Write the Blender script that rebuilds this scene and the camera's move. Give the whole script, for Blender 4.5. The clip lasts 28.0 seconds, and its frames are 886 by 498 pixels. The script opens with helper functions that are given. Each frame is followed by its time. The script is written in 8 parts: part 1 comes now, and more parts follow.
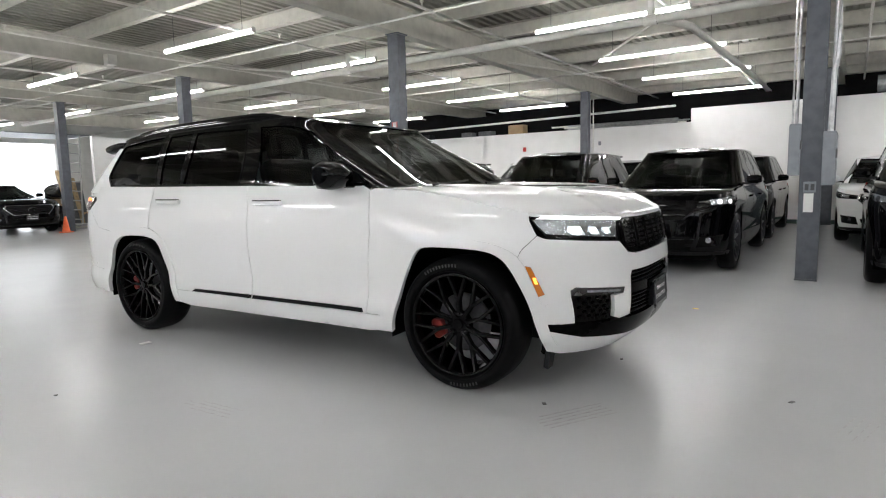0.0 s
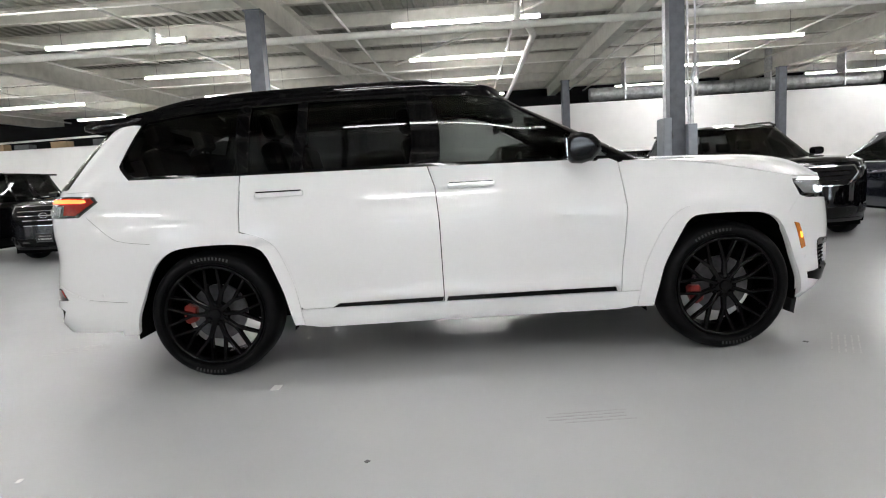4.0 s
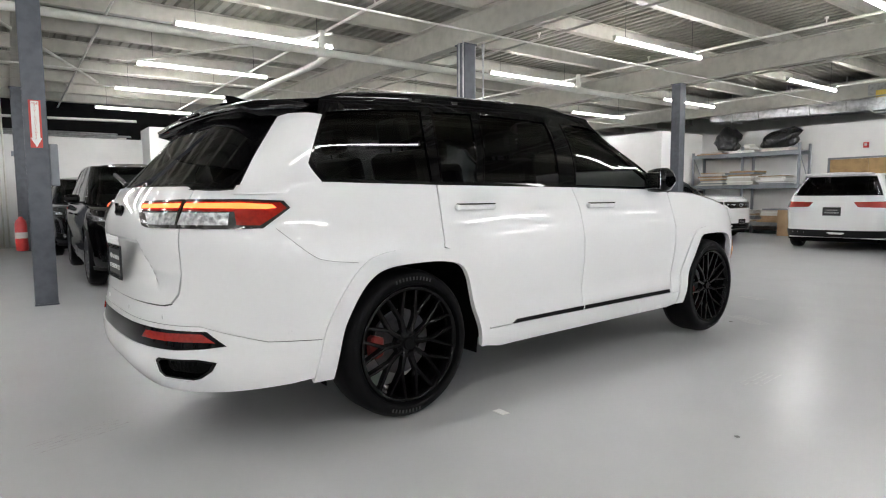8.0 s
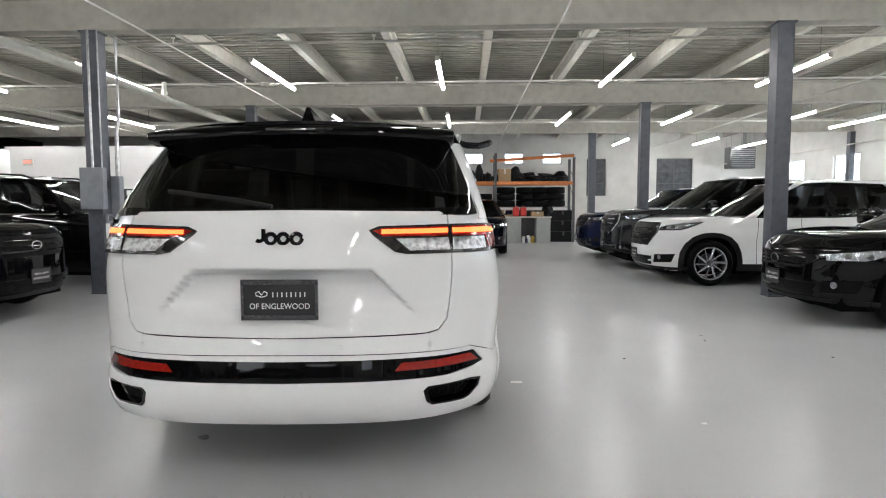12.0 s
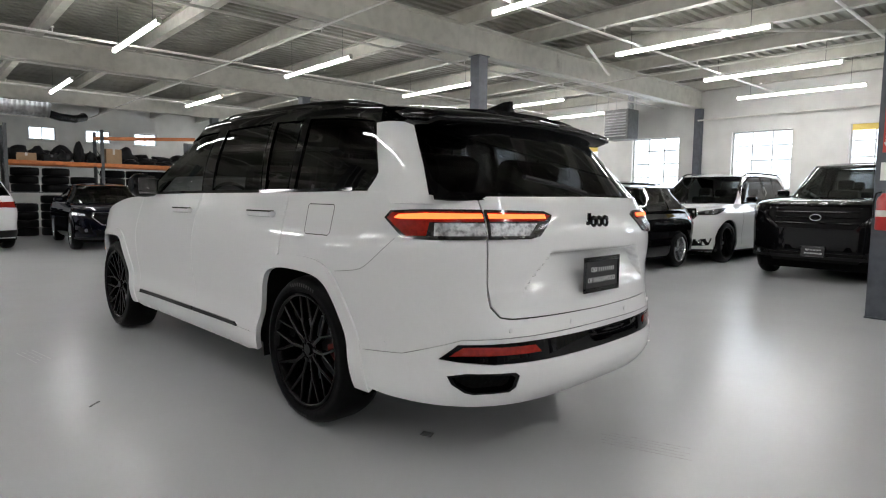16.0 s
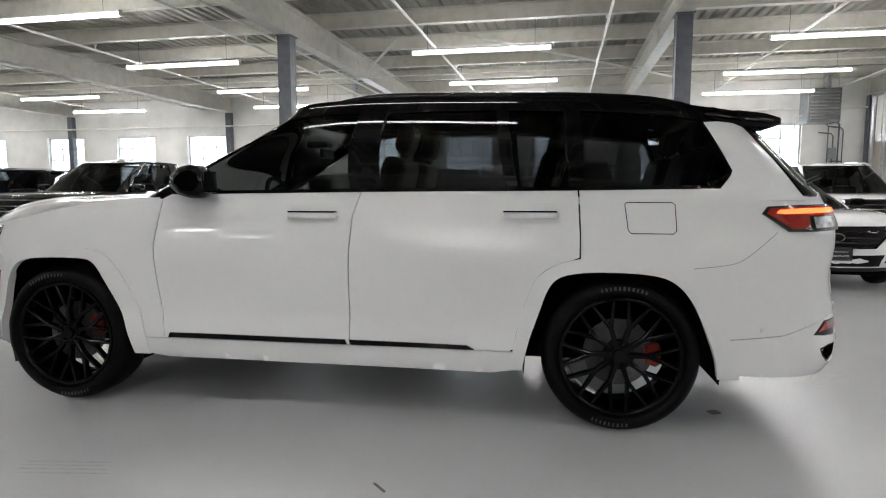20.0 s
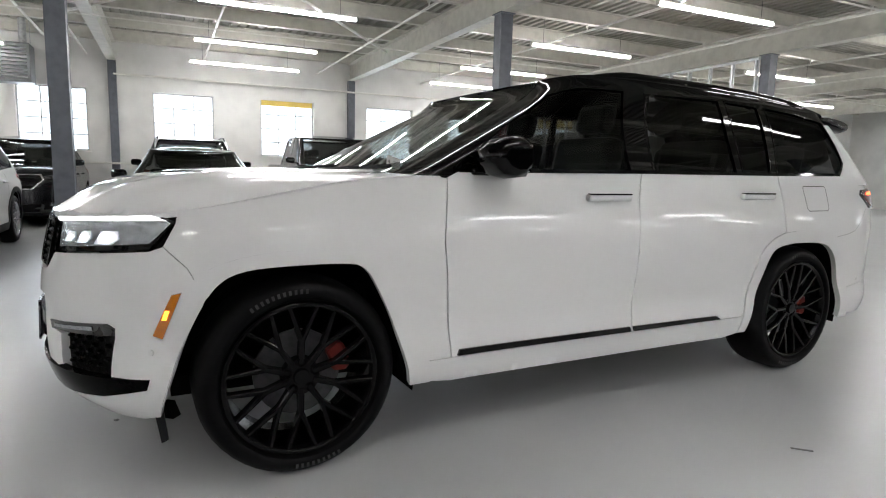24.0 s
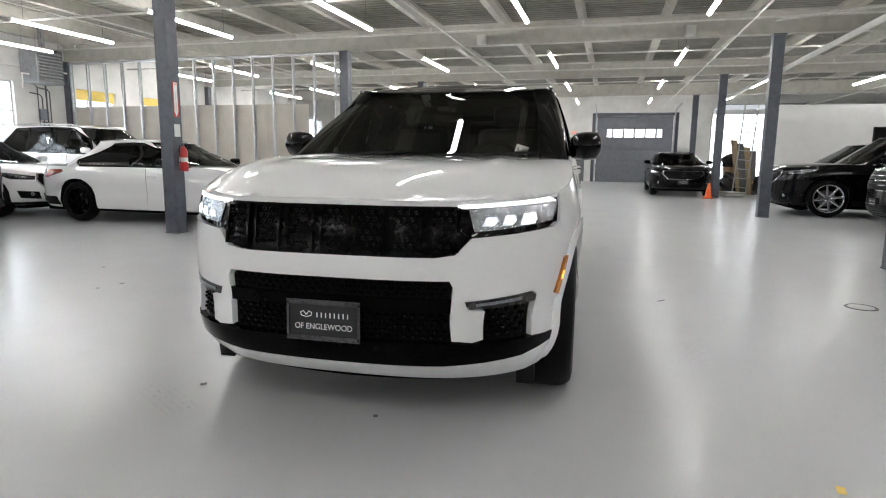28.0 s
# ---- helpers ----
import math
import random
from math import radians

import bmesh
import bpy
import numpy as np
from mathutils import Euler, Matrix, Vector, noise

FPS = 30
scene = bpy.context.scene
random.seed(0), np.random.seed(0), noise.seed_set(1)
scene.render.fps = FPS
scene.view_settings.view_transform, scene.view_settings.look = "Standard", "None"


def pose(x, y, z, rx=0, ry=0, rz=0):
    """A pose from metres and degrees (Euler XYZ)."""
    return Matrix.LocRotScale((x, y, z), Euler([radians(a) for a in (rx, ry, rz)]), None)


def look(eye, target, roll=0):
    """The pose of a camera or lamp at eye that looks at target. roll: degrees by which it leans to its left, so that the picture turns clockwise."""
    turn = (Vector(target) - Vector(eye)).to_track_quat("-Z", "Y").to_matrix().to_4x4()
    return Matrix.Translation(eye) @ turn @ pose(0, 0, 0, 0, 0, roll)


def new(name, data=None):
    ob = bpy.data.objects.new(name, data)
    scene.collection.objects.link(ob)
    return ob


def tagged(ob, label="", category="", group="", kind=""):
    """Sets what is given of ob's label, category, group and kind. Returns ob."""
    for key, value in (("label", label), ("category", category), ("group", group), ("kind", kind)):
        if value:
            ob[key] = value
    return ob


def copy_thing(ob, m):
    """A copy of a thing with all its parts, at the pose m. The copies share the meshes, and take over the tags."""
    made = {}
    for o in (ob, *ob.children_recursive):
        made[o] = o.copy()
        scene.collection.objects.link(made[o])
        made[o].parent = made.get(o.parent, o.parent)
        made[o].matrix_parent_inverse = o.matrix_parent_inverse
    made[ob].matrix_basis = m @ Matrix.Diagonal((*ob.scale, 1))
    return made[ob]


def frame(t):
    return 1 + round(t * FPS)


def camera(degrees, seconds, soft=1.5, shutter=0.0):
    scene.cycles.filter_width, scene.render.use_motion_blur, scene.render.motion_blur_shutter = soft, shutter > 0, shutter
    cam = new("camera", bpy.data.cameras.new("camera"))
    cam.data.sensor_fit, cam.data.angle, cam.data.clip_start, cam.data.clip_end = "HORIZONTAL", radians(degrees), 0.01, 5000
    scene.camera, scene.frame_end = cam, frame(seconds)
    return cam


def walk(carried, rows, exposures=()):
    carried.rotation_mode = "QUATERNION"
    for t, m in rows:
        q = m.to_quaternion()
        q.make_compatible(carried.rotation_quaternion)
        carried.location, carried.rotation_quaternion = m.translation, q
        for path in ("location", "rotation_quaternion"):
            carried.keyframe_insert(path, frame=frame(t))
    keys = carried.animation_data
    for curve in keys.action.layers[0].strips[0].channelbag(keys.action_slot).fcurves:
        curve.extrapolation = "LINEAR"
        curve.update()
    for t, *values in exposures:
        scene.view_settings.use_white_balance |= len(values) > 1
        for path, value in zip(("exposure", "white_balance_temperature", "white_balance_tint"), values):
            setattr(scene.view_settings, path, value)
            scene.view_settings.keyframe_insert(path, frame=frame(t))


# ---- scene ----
cam = camera(73.5, 28.0, soft=1.1)
PATH = [
    (0, (3.422, -3.652, 1.21), (2.294, -2.016, 0.983), -1.2),
    (0.5, (3.037, -3.782, 1.218), (2.021, -2.076, 0.978), -1.4),
    (1, (2.632, -3.896, 1.23), (1.718, -2.136, 0.97), -1.8),
    (1.5, (2.217, -3.819, 1.242), (1.4, -2.013, 0.975), -2.4),
    (2, (1.772, -3.842, 1.233), (1.061, -1.995, 0.948), -2.9),
    (2.5, (1.351, -3.867, 1.233), (0.754, -1.981, 0.938), -3.3),
    (4.5, (-0.331, -4.554, 1.132), (-0.247, -2.569, 0.896), -3.2),
    (5, (-0.738, -4.549, 1.144), (-0.481, -2.58, 0.912), -3.2),
    (5.5, (-1.185, -4.567, 1.141), (-0.773, -2.624, 0.909), -3.3),
    (6, (-1.566, -4.411, 1.137), (-1.008, -2.504, 0.908), -2.9),
    (6.5, (-1.973, -4.256, 1.124), (-1.278, -2.394, 0.898), -2.2),
    (7, (-2.359, -4.047, 1.133), (-1.516, -2.246, 0.918), -1.5),
    (7.5, (-2.727, -3.79, 1.138), (-1.723, -2.071, 0.941), -0.7),
    (8, (-3.137, -3.563, 1.149), (-1.966, -1.952, 0.974), -0.4),
    (8.5, (-3.462, -3.286, 1.171), (-2.125, -1.808, 1.01), -0.3),
    (9, (-3.843, -3.054, 1.185), (-2.356, -1.726, 1.029), -0.4),
    (9.5, (-4.112, -2.736, 1.18), (-2.491, -1.576, 1.019), -0.4),
    (10, (-4.428, -2.416, 1.168), (-2.692, -1.436, 1.004), -0.3),
    (10.5, (-4.67, -2.075, 1.177), (-2.835, -1.295, 1.013), -0.2),
    (11, (-4.88, -1.707, 1.197), (-2.964, -1.158, 1.037), -0.2),
    (11.5, (-5.082, -1.319, 1.193), (-3.115, -0.996, 1.042), -0.2),
    (12, (-5.144, -0.902, 1.224), (-3.151, -0.823, 1.08), -0.1),
    (12.5, (-5.271, -0.417, 1.219), (-3.282, -0.586, 1.091), -0.1),
    (13, (-5.225, 0.046, 1.225), (-3.273, -0.376, 1.112), -0.1),
    (13.5, (-5.22, 0.488, 1.225), (-3.322, -0.127, 1.104), -0.2),
    (15.5, (-4.746, 2.029, 1.226), (-3.145, 0.846, 1.037), 0.4),
    (16, (-4.336, 2.391, 1.197), (-2.858, 1.054, 1.023), 0.7),
    (16.5, (-4.0, 2.687, 1.203), (-2.657, 1.213, 1.041), 0.9),
    (17, (-3.648, 2.969, 1.203), (-2.456, 1.37, 1.052), 0.7),
    (17.5, (-3.303, 3.209, 1.211), (-2.267, 1.504, 1.061), 0.6),
    (18, (-2.908, 3.331, 1.226), (-2.027, 1.541, 1.085), 0.1),
    (18.5, (-2.54, 3.515, 1.235), (-1.809, 1.659, 1.089), -0.0),
    (19, (-2.128, 3.595, 1.249), (-1.527, 1.694, 1.096), -0.1),
    (19.5, (-1.709, 3.784, 1.233), (-1.217, 1.853, 1.059), -0.1),
    (20, (-1.299, 3.876, 1.217), (-0.903, 1.925, 1.018), -0.0),
    (20.5, (-0.864, 3.986, 1.22), (-0.581, 2.019, 0.995), 0.1),
    (21, (-0.44, 4.027, 1.214), (-0.299, 2.046, 0.973), 0.3),
    (21.5, (-0.021, 3.92, 1.225), (-0.046, 1.935, 0.984), 0.4),
    (23.5, (1.547, 3.279, 1.221), (0.871, 1.413, 0.977), 1.3),
    (24, (1.955, 3.237, 1.197), (1.114, 1.441, 0.935), 1.4),
    (24.5, (2.347, 3.178, 1.201), (1.35, 1.468, 0.919), 1.3),
    (25, (2.727, 3.009, 1.207), (1.572, 1.402, 0.915), 1.4),
    (25.5, (3.168, 2.856, 1.211), (1.866, 1.368, 0.911), 1.2),
    (26, (3.519, 2.605, 1.223), (2.07, 1.259, 0.923), 1.1),
    (26.5, (3.93, 2.317, 1.202), (2.335, 1.15, 0.896), 0.9),
    (27, (4.194, 1.932, 1.202), (2.467, 0.969, 0.9), 0.8),
    (27.5, (4.482, 1.57, 1.186), (2.649, 0.832, 0.88), 0.6),
    (28, (4.602, 1.182, 1.188), (2.699, 0.653, 0.877), 0.6),
]
walk(cam, [(t, look(eye, target, roll)) for t, eye, target, roll in PATH], exposures=[(0, 0.17), (2.5, 0.2), (8, 0.27), (12, 0.2), (13.5, 0.08), (15.5, -0.1), (16, -0.12), (17, -0.24), (18, -0.05), (19, 0.0), (21, -0.1), (24, 0.04), (26, 0.0), (28, 0.17)])

# ---------------------------------------------------------------- light
world = bpy.data.worlds.new("world")
scene.world = world
world.use_nodes = True
_wn = world.node_tree.nodes
_sky = _wn.new("ShaderNodeTexSky")
_sky.sky_type = "NISHITA"
_sky.sun_disc = False
_sky.sun_elevation = radians(38)
_sky.sun_rotation = radians(200)
_bg = _wn["Background"]
_bg.inputs[1].default_value = 0.15
world.node_tree.links.new(_sky.outputs[0], _bg.inputs[0])

TUBE_GLOW = 52.0
WINDOW_WATTS = 34.0

# ---------------------------------------------------------------- helpers of this scene


def mat(name, base, rough=0.5, metal=0.0, coat=0.0, scale=0.0, vary=0.0, bump=0.0, detail=6.0, second=None, spec=0.5, dirt=0.0, dirt_scale=1.2, rough_vary=0.0):
    """A principled material with two scales of noise in its colour, its gloss and its relief."""
    m = bpy.data.materials.new(name)
    m.use_nodes = True
    nt = m.node_tree
    p = nt.nodes["Principled BSDF"]
    p.inputs["Base Color"].default_value = (*base, 1)
    p.inputs["Roughness"].default_value = rough
    p.inputs["Metallic"].default_value = metal
    p.inputs["Specular IOR Level"].default_value = spec
    if coat:
        p.inputs["Coat Weight"].default_value = coat
        p.inputs["Coat Roughness"].default_value = 0.015
    if scale:
        tc = nt.nodes.new("ShaderNodeTexCoord")
        n1 = nt.nodes.new("ShaderNodeTexNoise")
        n1.inputs["Scale"].default_value = scale
        n1.inputs["Detail"].default_value = detail
        nt.links.new(tc.outputs["Object"], n1.inputs["Vector"])
        n2 = nt.nodes.new("ShaderNodeTexNoise")
        n2.inputs["Scale"].default_value = dirt_scale
        n2.inputs["Detail"].default_value = 4
        nt.links.new(tc.outputs["Object"], n2.inputs["Vector"])
        mix = nt.nodes.new("ShaderNodeMix")
        mix.data_type = "RGBA"
        dark = second or tuple(c * (1 - vary) for c in base)
        mix.inputs[6].default_value = (*base, 1)
        mix.inputs[7].default_value = (*dark, 1)
        ramp = nt.nodes.new("ShaderNodeMapRange")
        ramp.inputs[1].default_value, ramp.inputs[2].default_value = 0.42, 0.68
        nt.links.new(n1.outputs["Fac"], ramp.inputs[0])
        nt.links.new(ramp.outputs[0], mix.inputs[0])
        mix2 = nt.nodes.new("ShaderNodeMix")
        mix2.data_type = "RGBA"
        mix2.blend_type = "MULTIPLY"
        ramp2 = nt.nodes.new("ShaderNodeMapRange")
        ramp2.inputs[1].default_value, ramp2.inputs[2].default_value = 0.35, 0.7
        ramp2.inputs[3].default_value, ramp2.inputs[4].default_value = 0.0, dirt
        nt.links.new(n2.outputs["Fac"], ramp2.inputs[0])
        nt.links.new(ramp2.outputs[0], mix2.inputs[0])
        nt.links.new(mix.outputs[2], mix2.inputs[6])
        mix2.inputs[7].default_value = (0.55, 0.53, 0.5, 1)
        nt.links.new(mix2.outputs[2], p.inputs["Base Color"])
        if rough_vary:
            r = nt.nodes.new("ShaderNodeMapRange")
            r.inputs[1].default_value, r.inputs[2].default_value = 0.3, 0.7
            r.inputs[3].default_value, r.inputs[4].default_value = rough - rough_vary, rough + rough_vary
            nt.links.new(n2.outputs["Fac"], r.inputs[0])
            nt.links.new(r.outputs[0], p.inputs["Roughness"])
        if bump:
            b = nt.nodes.new("ShaderNodeBump")
            b.inputs["Strength"].default_value = bump
            b.inputs["Distance"].default_value = 0.01
            nt.links.new(n1.outputs["Fac"], b.inputs["Height"])
            nt.links.new(b.outputs[0], p.inputs["Normal"])
    return m


def glow(name, colour, strength):
    m = bpy.data.materials.new(name)
    m.use_nodes = True
    p = m.node_tree.nodes["Principled BSDF"]
    p.inputs["Base Color"].default_value = (*colour, 1)
    p.inputs["Emission Color"].default_value = (*colour, 1)
    p.inputs["Emission Strength"].default_value = strength
    return m


def glass(name, tint, gloss=1.5):
    """Thin tinted glass: it lets light through by its tint and mirrors by Fresnel."""
    m = bpy.data.materials.new(name)
    m.use_nodes = True
    nt = m.node_tree
    nt.nodes.remove(nt.nodes["Principled BSDF"])
    t = nt.nodes.new("ShaderNodeBsdfTransparent")
    t.inputs[0].default_value = (*tint, 1)
    g = nt.nodes.new("ShaderNodeBsdfGlossy")
    g.inputs["Roughness"].default_value = 0.01
    f = nt.nodes.new("ShaderNodeFresnel")
    f.inputs[0].default_value = gloss
    x = nt.nodes.new("ShaderNodeMixShader")
    nt.links.new(f.outputs[0], x.inputs[0])
    nt.links.new(t.outputs[0], x.inputs[1])
    nt.links.new(g.outputs[0], x.inputs[2])
    nt.links.new(x.outputs[0], nt.nodes["Material Output"].inputs[0])
    return m


def thing(name, at=None, label="", category="", group="", kind=""):
    ob = new(name)
    ob.empty_display_size = 0.1
    if at is not None:
        ob.matrix_world = at
    return tagged(ob, label, category, group, kind)


def part(name, bm, material, parent=None, label="", smooth=False):
    """Link a bmesh as one mesh object under a thing or a part."""
    me = bpy.data.meshes.new(name)
    if smooth:
        for f in bm.faces:
            f.smooth = True
    bm.to_mesh(me)
    bm.free()
    layer = me.attributes.get("surface_normal")
    if layer:
        given = np.zeros(len(me.vertices) * 3)
        layer.data.foreach_get("vector", given)
        given = given.reshape(-1, 3)
        own = []
        for f in me.polygons:
            own += [tuple(given[i]) if f.use_smooth else tuple(f.normal) for i in f.vertices]
        me.attributes.remove(layer)
        me.normals_split_custom_set(own)
    me.materials.append(material)
    ob = new(name, me)
    if parent:
        ob.parent = parent
    if label:
        ob["label"] = label
    return ob


def share(name, ob, m, parent=None):
    """Another object on the mesh of ob, at the local pose m."""
    o = new(name, ob.data)
    o.parent = parent
    o.matrix_local = m
    return o


def box(lo, hi, bm=None, bevel=0.0):
    bm = bm or bmesh.new()
    lo, hi = Vector(lo), Vector(hi)
    r = bmesh.ops.create_cube(bm, size=1, matrix=Matrix.Translation((lo + hi) / 2) @ Matrix.Diagonal((*(hi - lo), 1)))
    if bevel:
        es = list({e for v in r["verts"] for e in v.link_edges})
        bmesh.ops.bevel(bm, geom=es, offset=bevel, segments=2, affect="EDGES", profile=0.5)
    return bm


def rod(a, b, r, bm=None, n=10, r2=None):
    bm = bm or bmesh.new()
    a, b = Vector(a), Vector(b)
    turn = (b - a).to_track_quat("Z", "Y").to_matrix().to_4x4()
    bmesh.ops.create_cone(bm, cap_ends=True, segments=n, radius1=r, radius2=r if r2 is None else r2, depth=(b - a).length, matrix=Matrix.Translation((a + b) / 2) @ turn)
    return bm


def tube(points, r, bm=None, n=8):
    """A bent pipe through the points."""
    bm = bm or bmesh.new()
    pts = [Vector(p) for p in points]
    rings = []
    for i, p in enumerate(pts):
        d = (pts[min(i + 1, len(pts) - 1)] - pts[max(i - 1, 0)]).normalized()
        side = d.cross(Vector((0, 0, 1)))
        side = side.normalized() if side.length > 0.01 else Vector((1, 0, 0))
        up = side.cross(d)
        rings.append([bm.verts.new(p + r * (math.cos(2 * math.pi * k / n) * side + math.sin(2 * math.pi * k / n) * up)) for k in range(n)])
    for a, b in zip(rings, rings[1:]):
        for k in range(n):
            bm.faces.new((a[k], a[(k + 1) % n], b[(k + 1) % n], b[k]))
    bm.faces.new(rings[0])
    bm.faces.new(rings[-1][::-1])
    bmesh.ops.recalc_face_normals(bm, faces=bm.faces[:])
    return bm


def prism(outline, lo, hi, axis="y"):
    """A flat outline swept along an axis. Points are (x, z) for y, (y, z) for x and (x, y) for z."""
    bm = bmesh.new()
    put = {"y": lambda p, d: (p[0], d, p[1]), "x": lambda p, d: (d, p[0], p[1]), "z": lambda p, d: (p[0], p[1], d)}[axis]
    a = [bm.verts.new(put(p, lo)) for p in outline]
    b = [bm.verts.new(put(p, hi)) for p in outline]
    bm.faces.new(a)
    bm.faces.new(b[::-1])
    for k in range(len(a)):
        bm.faces.new((a[k], b[k], b[(k + 1) % len(a)], a[(k + 1) % len(a)]))
    bmesh.ops.recalc_face_normals(bm, faces=bm.faces[:])
    return bm


def lathe(profile, n=32, axis="y", arc=1.0):
    """Turn a profile of (radius, along) round an axis."""
    bm = bmesh.new()
    rings = []
    for r, d in profile:
        ring = []
        for k in range(n):
            a = 2 * math.pi * k / n
            c, s = r * math.cos(a), r * math.sin(a)
            ring.append(bm.verts.new({"y": (c, d, s), "z": (c, s, d), "x": (d, c, s)}[axis]))
        rings.append(ring)
    for a, b in zip(rings, rings[1:]):
        for k in range(n):
            bm.faces.new((a[k], a[(k + 1) % n], b[(k + 1) % n], b[k]))
    bmesh.ops.recalc_face_normals(bm, faces=bm.faces[:])
    return bm


def text_mesh(words, size, material, parent, m, name="lettering", deep=0.002, align="CENTER", wide=None):
    cu = bpy.data.curves.new(name, "FONT")
    cu.body, cu.size, cu.extrude, cu.align_x, cu.align_y = words, size, deep, align, "CENTER"
    tmp = bpy.data.objects.new(name, cu)
    me = bpy.data.meshes.new_from_object(tmp)
    bpy.data.objects.remove(tmp)
    if wide:
        xs = [v.co.x for v in me.vertices]
        k = wide / (max(xs) - min(xs))
        for v in me.vertices:
            v.co.x *= k
    me.materials.clear()
    me.materials.append(material)
    ob = new(name, me)
    ob.parent = parent
    ob.matrix_local = m
    return ob


# ---------------------------------------------------------------- materials
FLOOR = mat("grey_epoxy", (0.53, 0.54, 0.545), rough=0.26, scale=1.6, vary=0.03, detail=8, dirt=0.03, dirt_scale=0.3, spec=0.42)
WALL_WHITE = mat("white_partition_paint", (0.80, 0.80, 0.79), rough=0.7, scale=3, vary=0.04, dirt=0.05, dirt_scale=0.6, bump=0.03)
WALL_OLD = mat("old_painted_block", (0.74, 0.735, 0.71), rough=0.75, scale=2.2, vary=0.1, dirt=0.22, dirt_scale=0.9, bump=0.12)
BEAM = mat("cream_painted_steel", (0.58, 0.565, 0.505), rough=0.5, scale=6, vary=0.12, dirt=0.18, dirt_scale=1.5, bump=0.06)
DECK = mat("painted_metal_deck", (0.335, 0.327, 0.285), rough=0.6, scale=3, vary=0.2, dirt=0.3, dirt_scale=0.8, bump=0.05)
COLUMN = mat("slate_grey_paint", (0.085, 0.095, 0.115), rough=0.42, scale=9, vary=0.25, dirt=0.2, dirt_scale=3, bump=0.05)
# near-black colour that stands for the shade in the roof void
VOID_SHADE = mat("dark_roof_void", (0.008, 0.008, 0.008), rough=0.9, scale=2, vary=0.3, spec=0.1)
PIPE = mat("white_painted_pipe", (0.72, 0.71, 0.66), rough=0.4, scale=8, vary=0.1, dirt=0.15, dirt_scale=2, bump=0.03)
SASH = mat("grey_painted_sash", (0.50, 0.50, 0.49), rough=0.5, scale=12, vary=0.2)
GALV = mat("galvanised_sheet", (0.55, 0.56, 0.57), rough=0.34, metal=0.9, scale=14, vary=0.3, dirt=0.2, dirt_scale=3, bump=0.1)
STUD = mat("zinc_stud", (0.62, 0.63, 0.64), rough=0.4, metal=0.8, scale=20, vary=0.2)
DRYWALL = mat("bare_drywall", (0.55, 0.52, 0.46), rough=0.85, scale=3, vary=0.08, dirt=0.12, dirt_scale=1)
GREY_DOOR = mat("grey_door_paint", (0.16, 0.17, 0.19), rough=0.5, scale=5, vary=0.15, dirt=0.2, dirt_scale=1.5)
WOOD = mat("oak_veneer", (0.42, 0.27, 0.12), rough=0.45, scale=5, vary=0.3, bump=0.05)
ORANGE = mat("orange_rack_beam", (0.62, 0.19, 0.05), rough=0.5, scale=8, vary=0.2, dirt=0.2)
STEEL_DARK = mat("dark_rack_steel", (0.10, 0.105, 0.11), rough=0.5, metal=0.3, scale=12, vary=0.3)
CARD = mat("cardboard", (0.38, 0.26, 0.15), rough=0.8, scale=6, vary=0.15)
BLACK_PLASTIC = mat("black_plastic", (0.012, 0.012, 0.013), rough=0.5, scale=30, vary=0.3, bump=0.05, spec=0.2)
BLACK_BAG = mat("black_polythene", (0.01, 0.01, 0.011), rough=0.25, scale=9, vary=0.3, bump=0.8)
GLOSS_BLACK = mat("gloss_black_paint", (0.002, 0.002, 0.0023), rough=0.04, scale=40, vary=0.2, spec=0.26)
RED = mat("red_enamel", (0.45, 0.02, 0.02), rough=0.3, coat=0.5, scale=15, vary=0.15)
RED_PLASTIC = mat("red_plastic", (0.5, 0.03, 0.025), rough=0.4, scale=15, vary=0.15)
WHITE_PAPER = mat("white_paper", (0.8, 0.8, 0.78), rough=0.7, scale=10, vary=0.08)
PALE_BOARD = mat("pale_board", (0.62, 0.6, 0.55), rough=0.6, scale=6, vary=0.1)
YELLOW = mat("yellow_film", (0.75, 0.55, 0.12), rough=0.5, scale=5, vary=0.1)
BOX_GREY = mat("grey_enamel_box", (0.23, 0.25, 0.28), rough=0.4, scale=10, vary=0.15, dirt=0.15)
GREEN_TRIM = mat("dark_green_base", (0.06, 0.10, 0.09), rough=0.5, scale=8, vary=0.2)
TUBE_LIGHT = glow("led_tube", (1.0, 0.982, 0.98), TUBE_GLOW)
PANE = glass("window_pane", (0.9, 0.93, 0.96), 1.08)
DIRTY_PANE = mat("dull_pane", (0.09, 0.10, 0.11), rough=0.25, scale=5, vary=0.4)
DAYLIGHT = glow("daylight_backdrop", (0.93, 0.96, 1.0), 2.6)
EXIT_RED = glow("exit_red", (0.9, 0.12, 0.05), 1.5)
INK = mat("floor_scuff", (0.12, 0.12, 0.12), rough=0.6, scale=30, vary=0.3)
PALE_MARK = mat("pale_scrap", (0.75, 0.75, 0.73), rough=0.6, scale=40, vary=0.1)

# ---------------------------------------------------------------- building
X_W, X_E, Y_S, Y_N = -25.8, 20.2, -13.5, 22.0
DECK_Z, GIRDER_Z, COL_TOP = 4.32, 3.62, 3.62
COL_X = (-20.9, -14.95, -8.95, -2.87, 3.03, 9.09, 14.9)
COL_Y = (-5.06, 4.25)


def wall(name, lo, hi, material, label):
    return tagged(part(name, box(lo, hi), material), label, "wall", kind="structure")


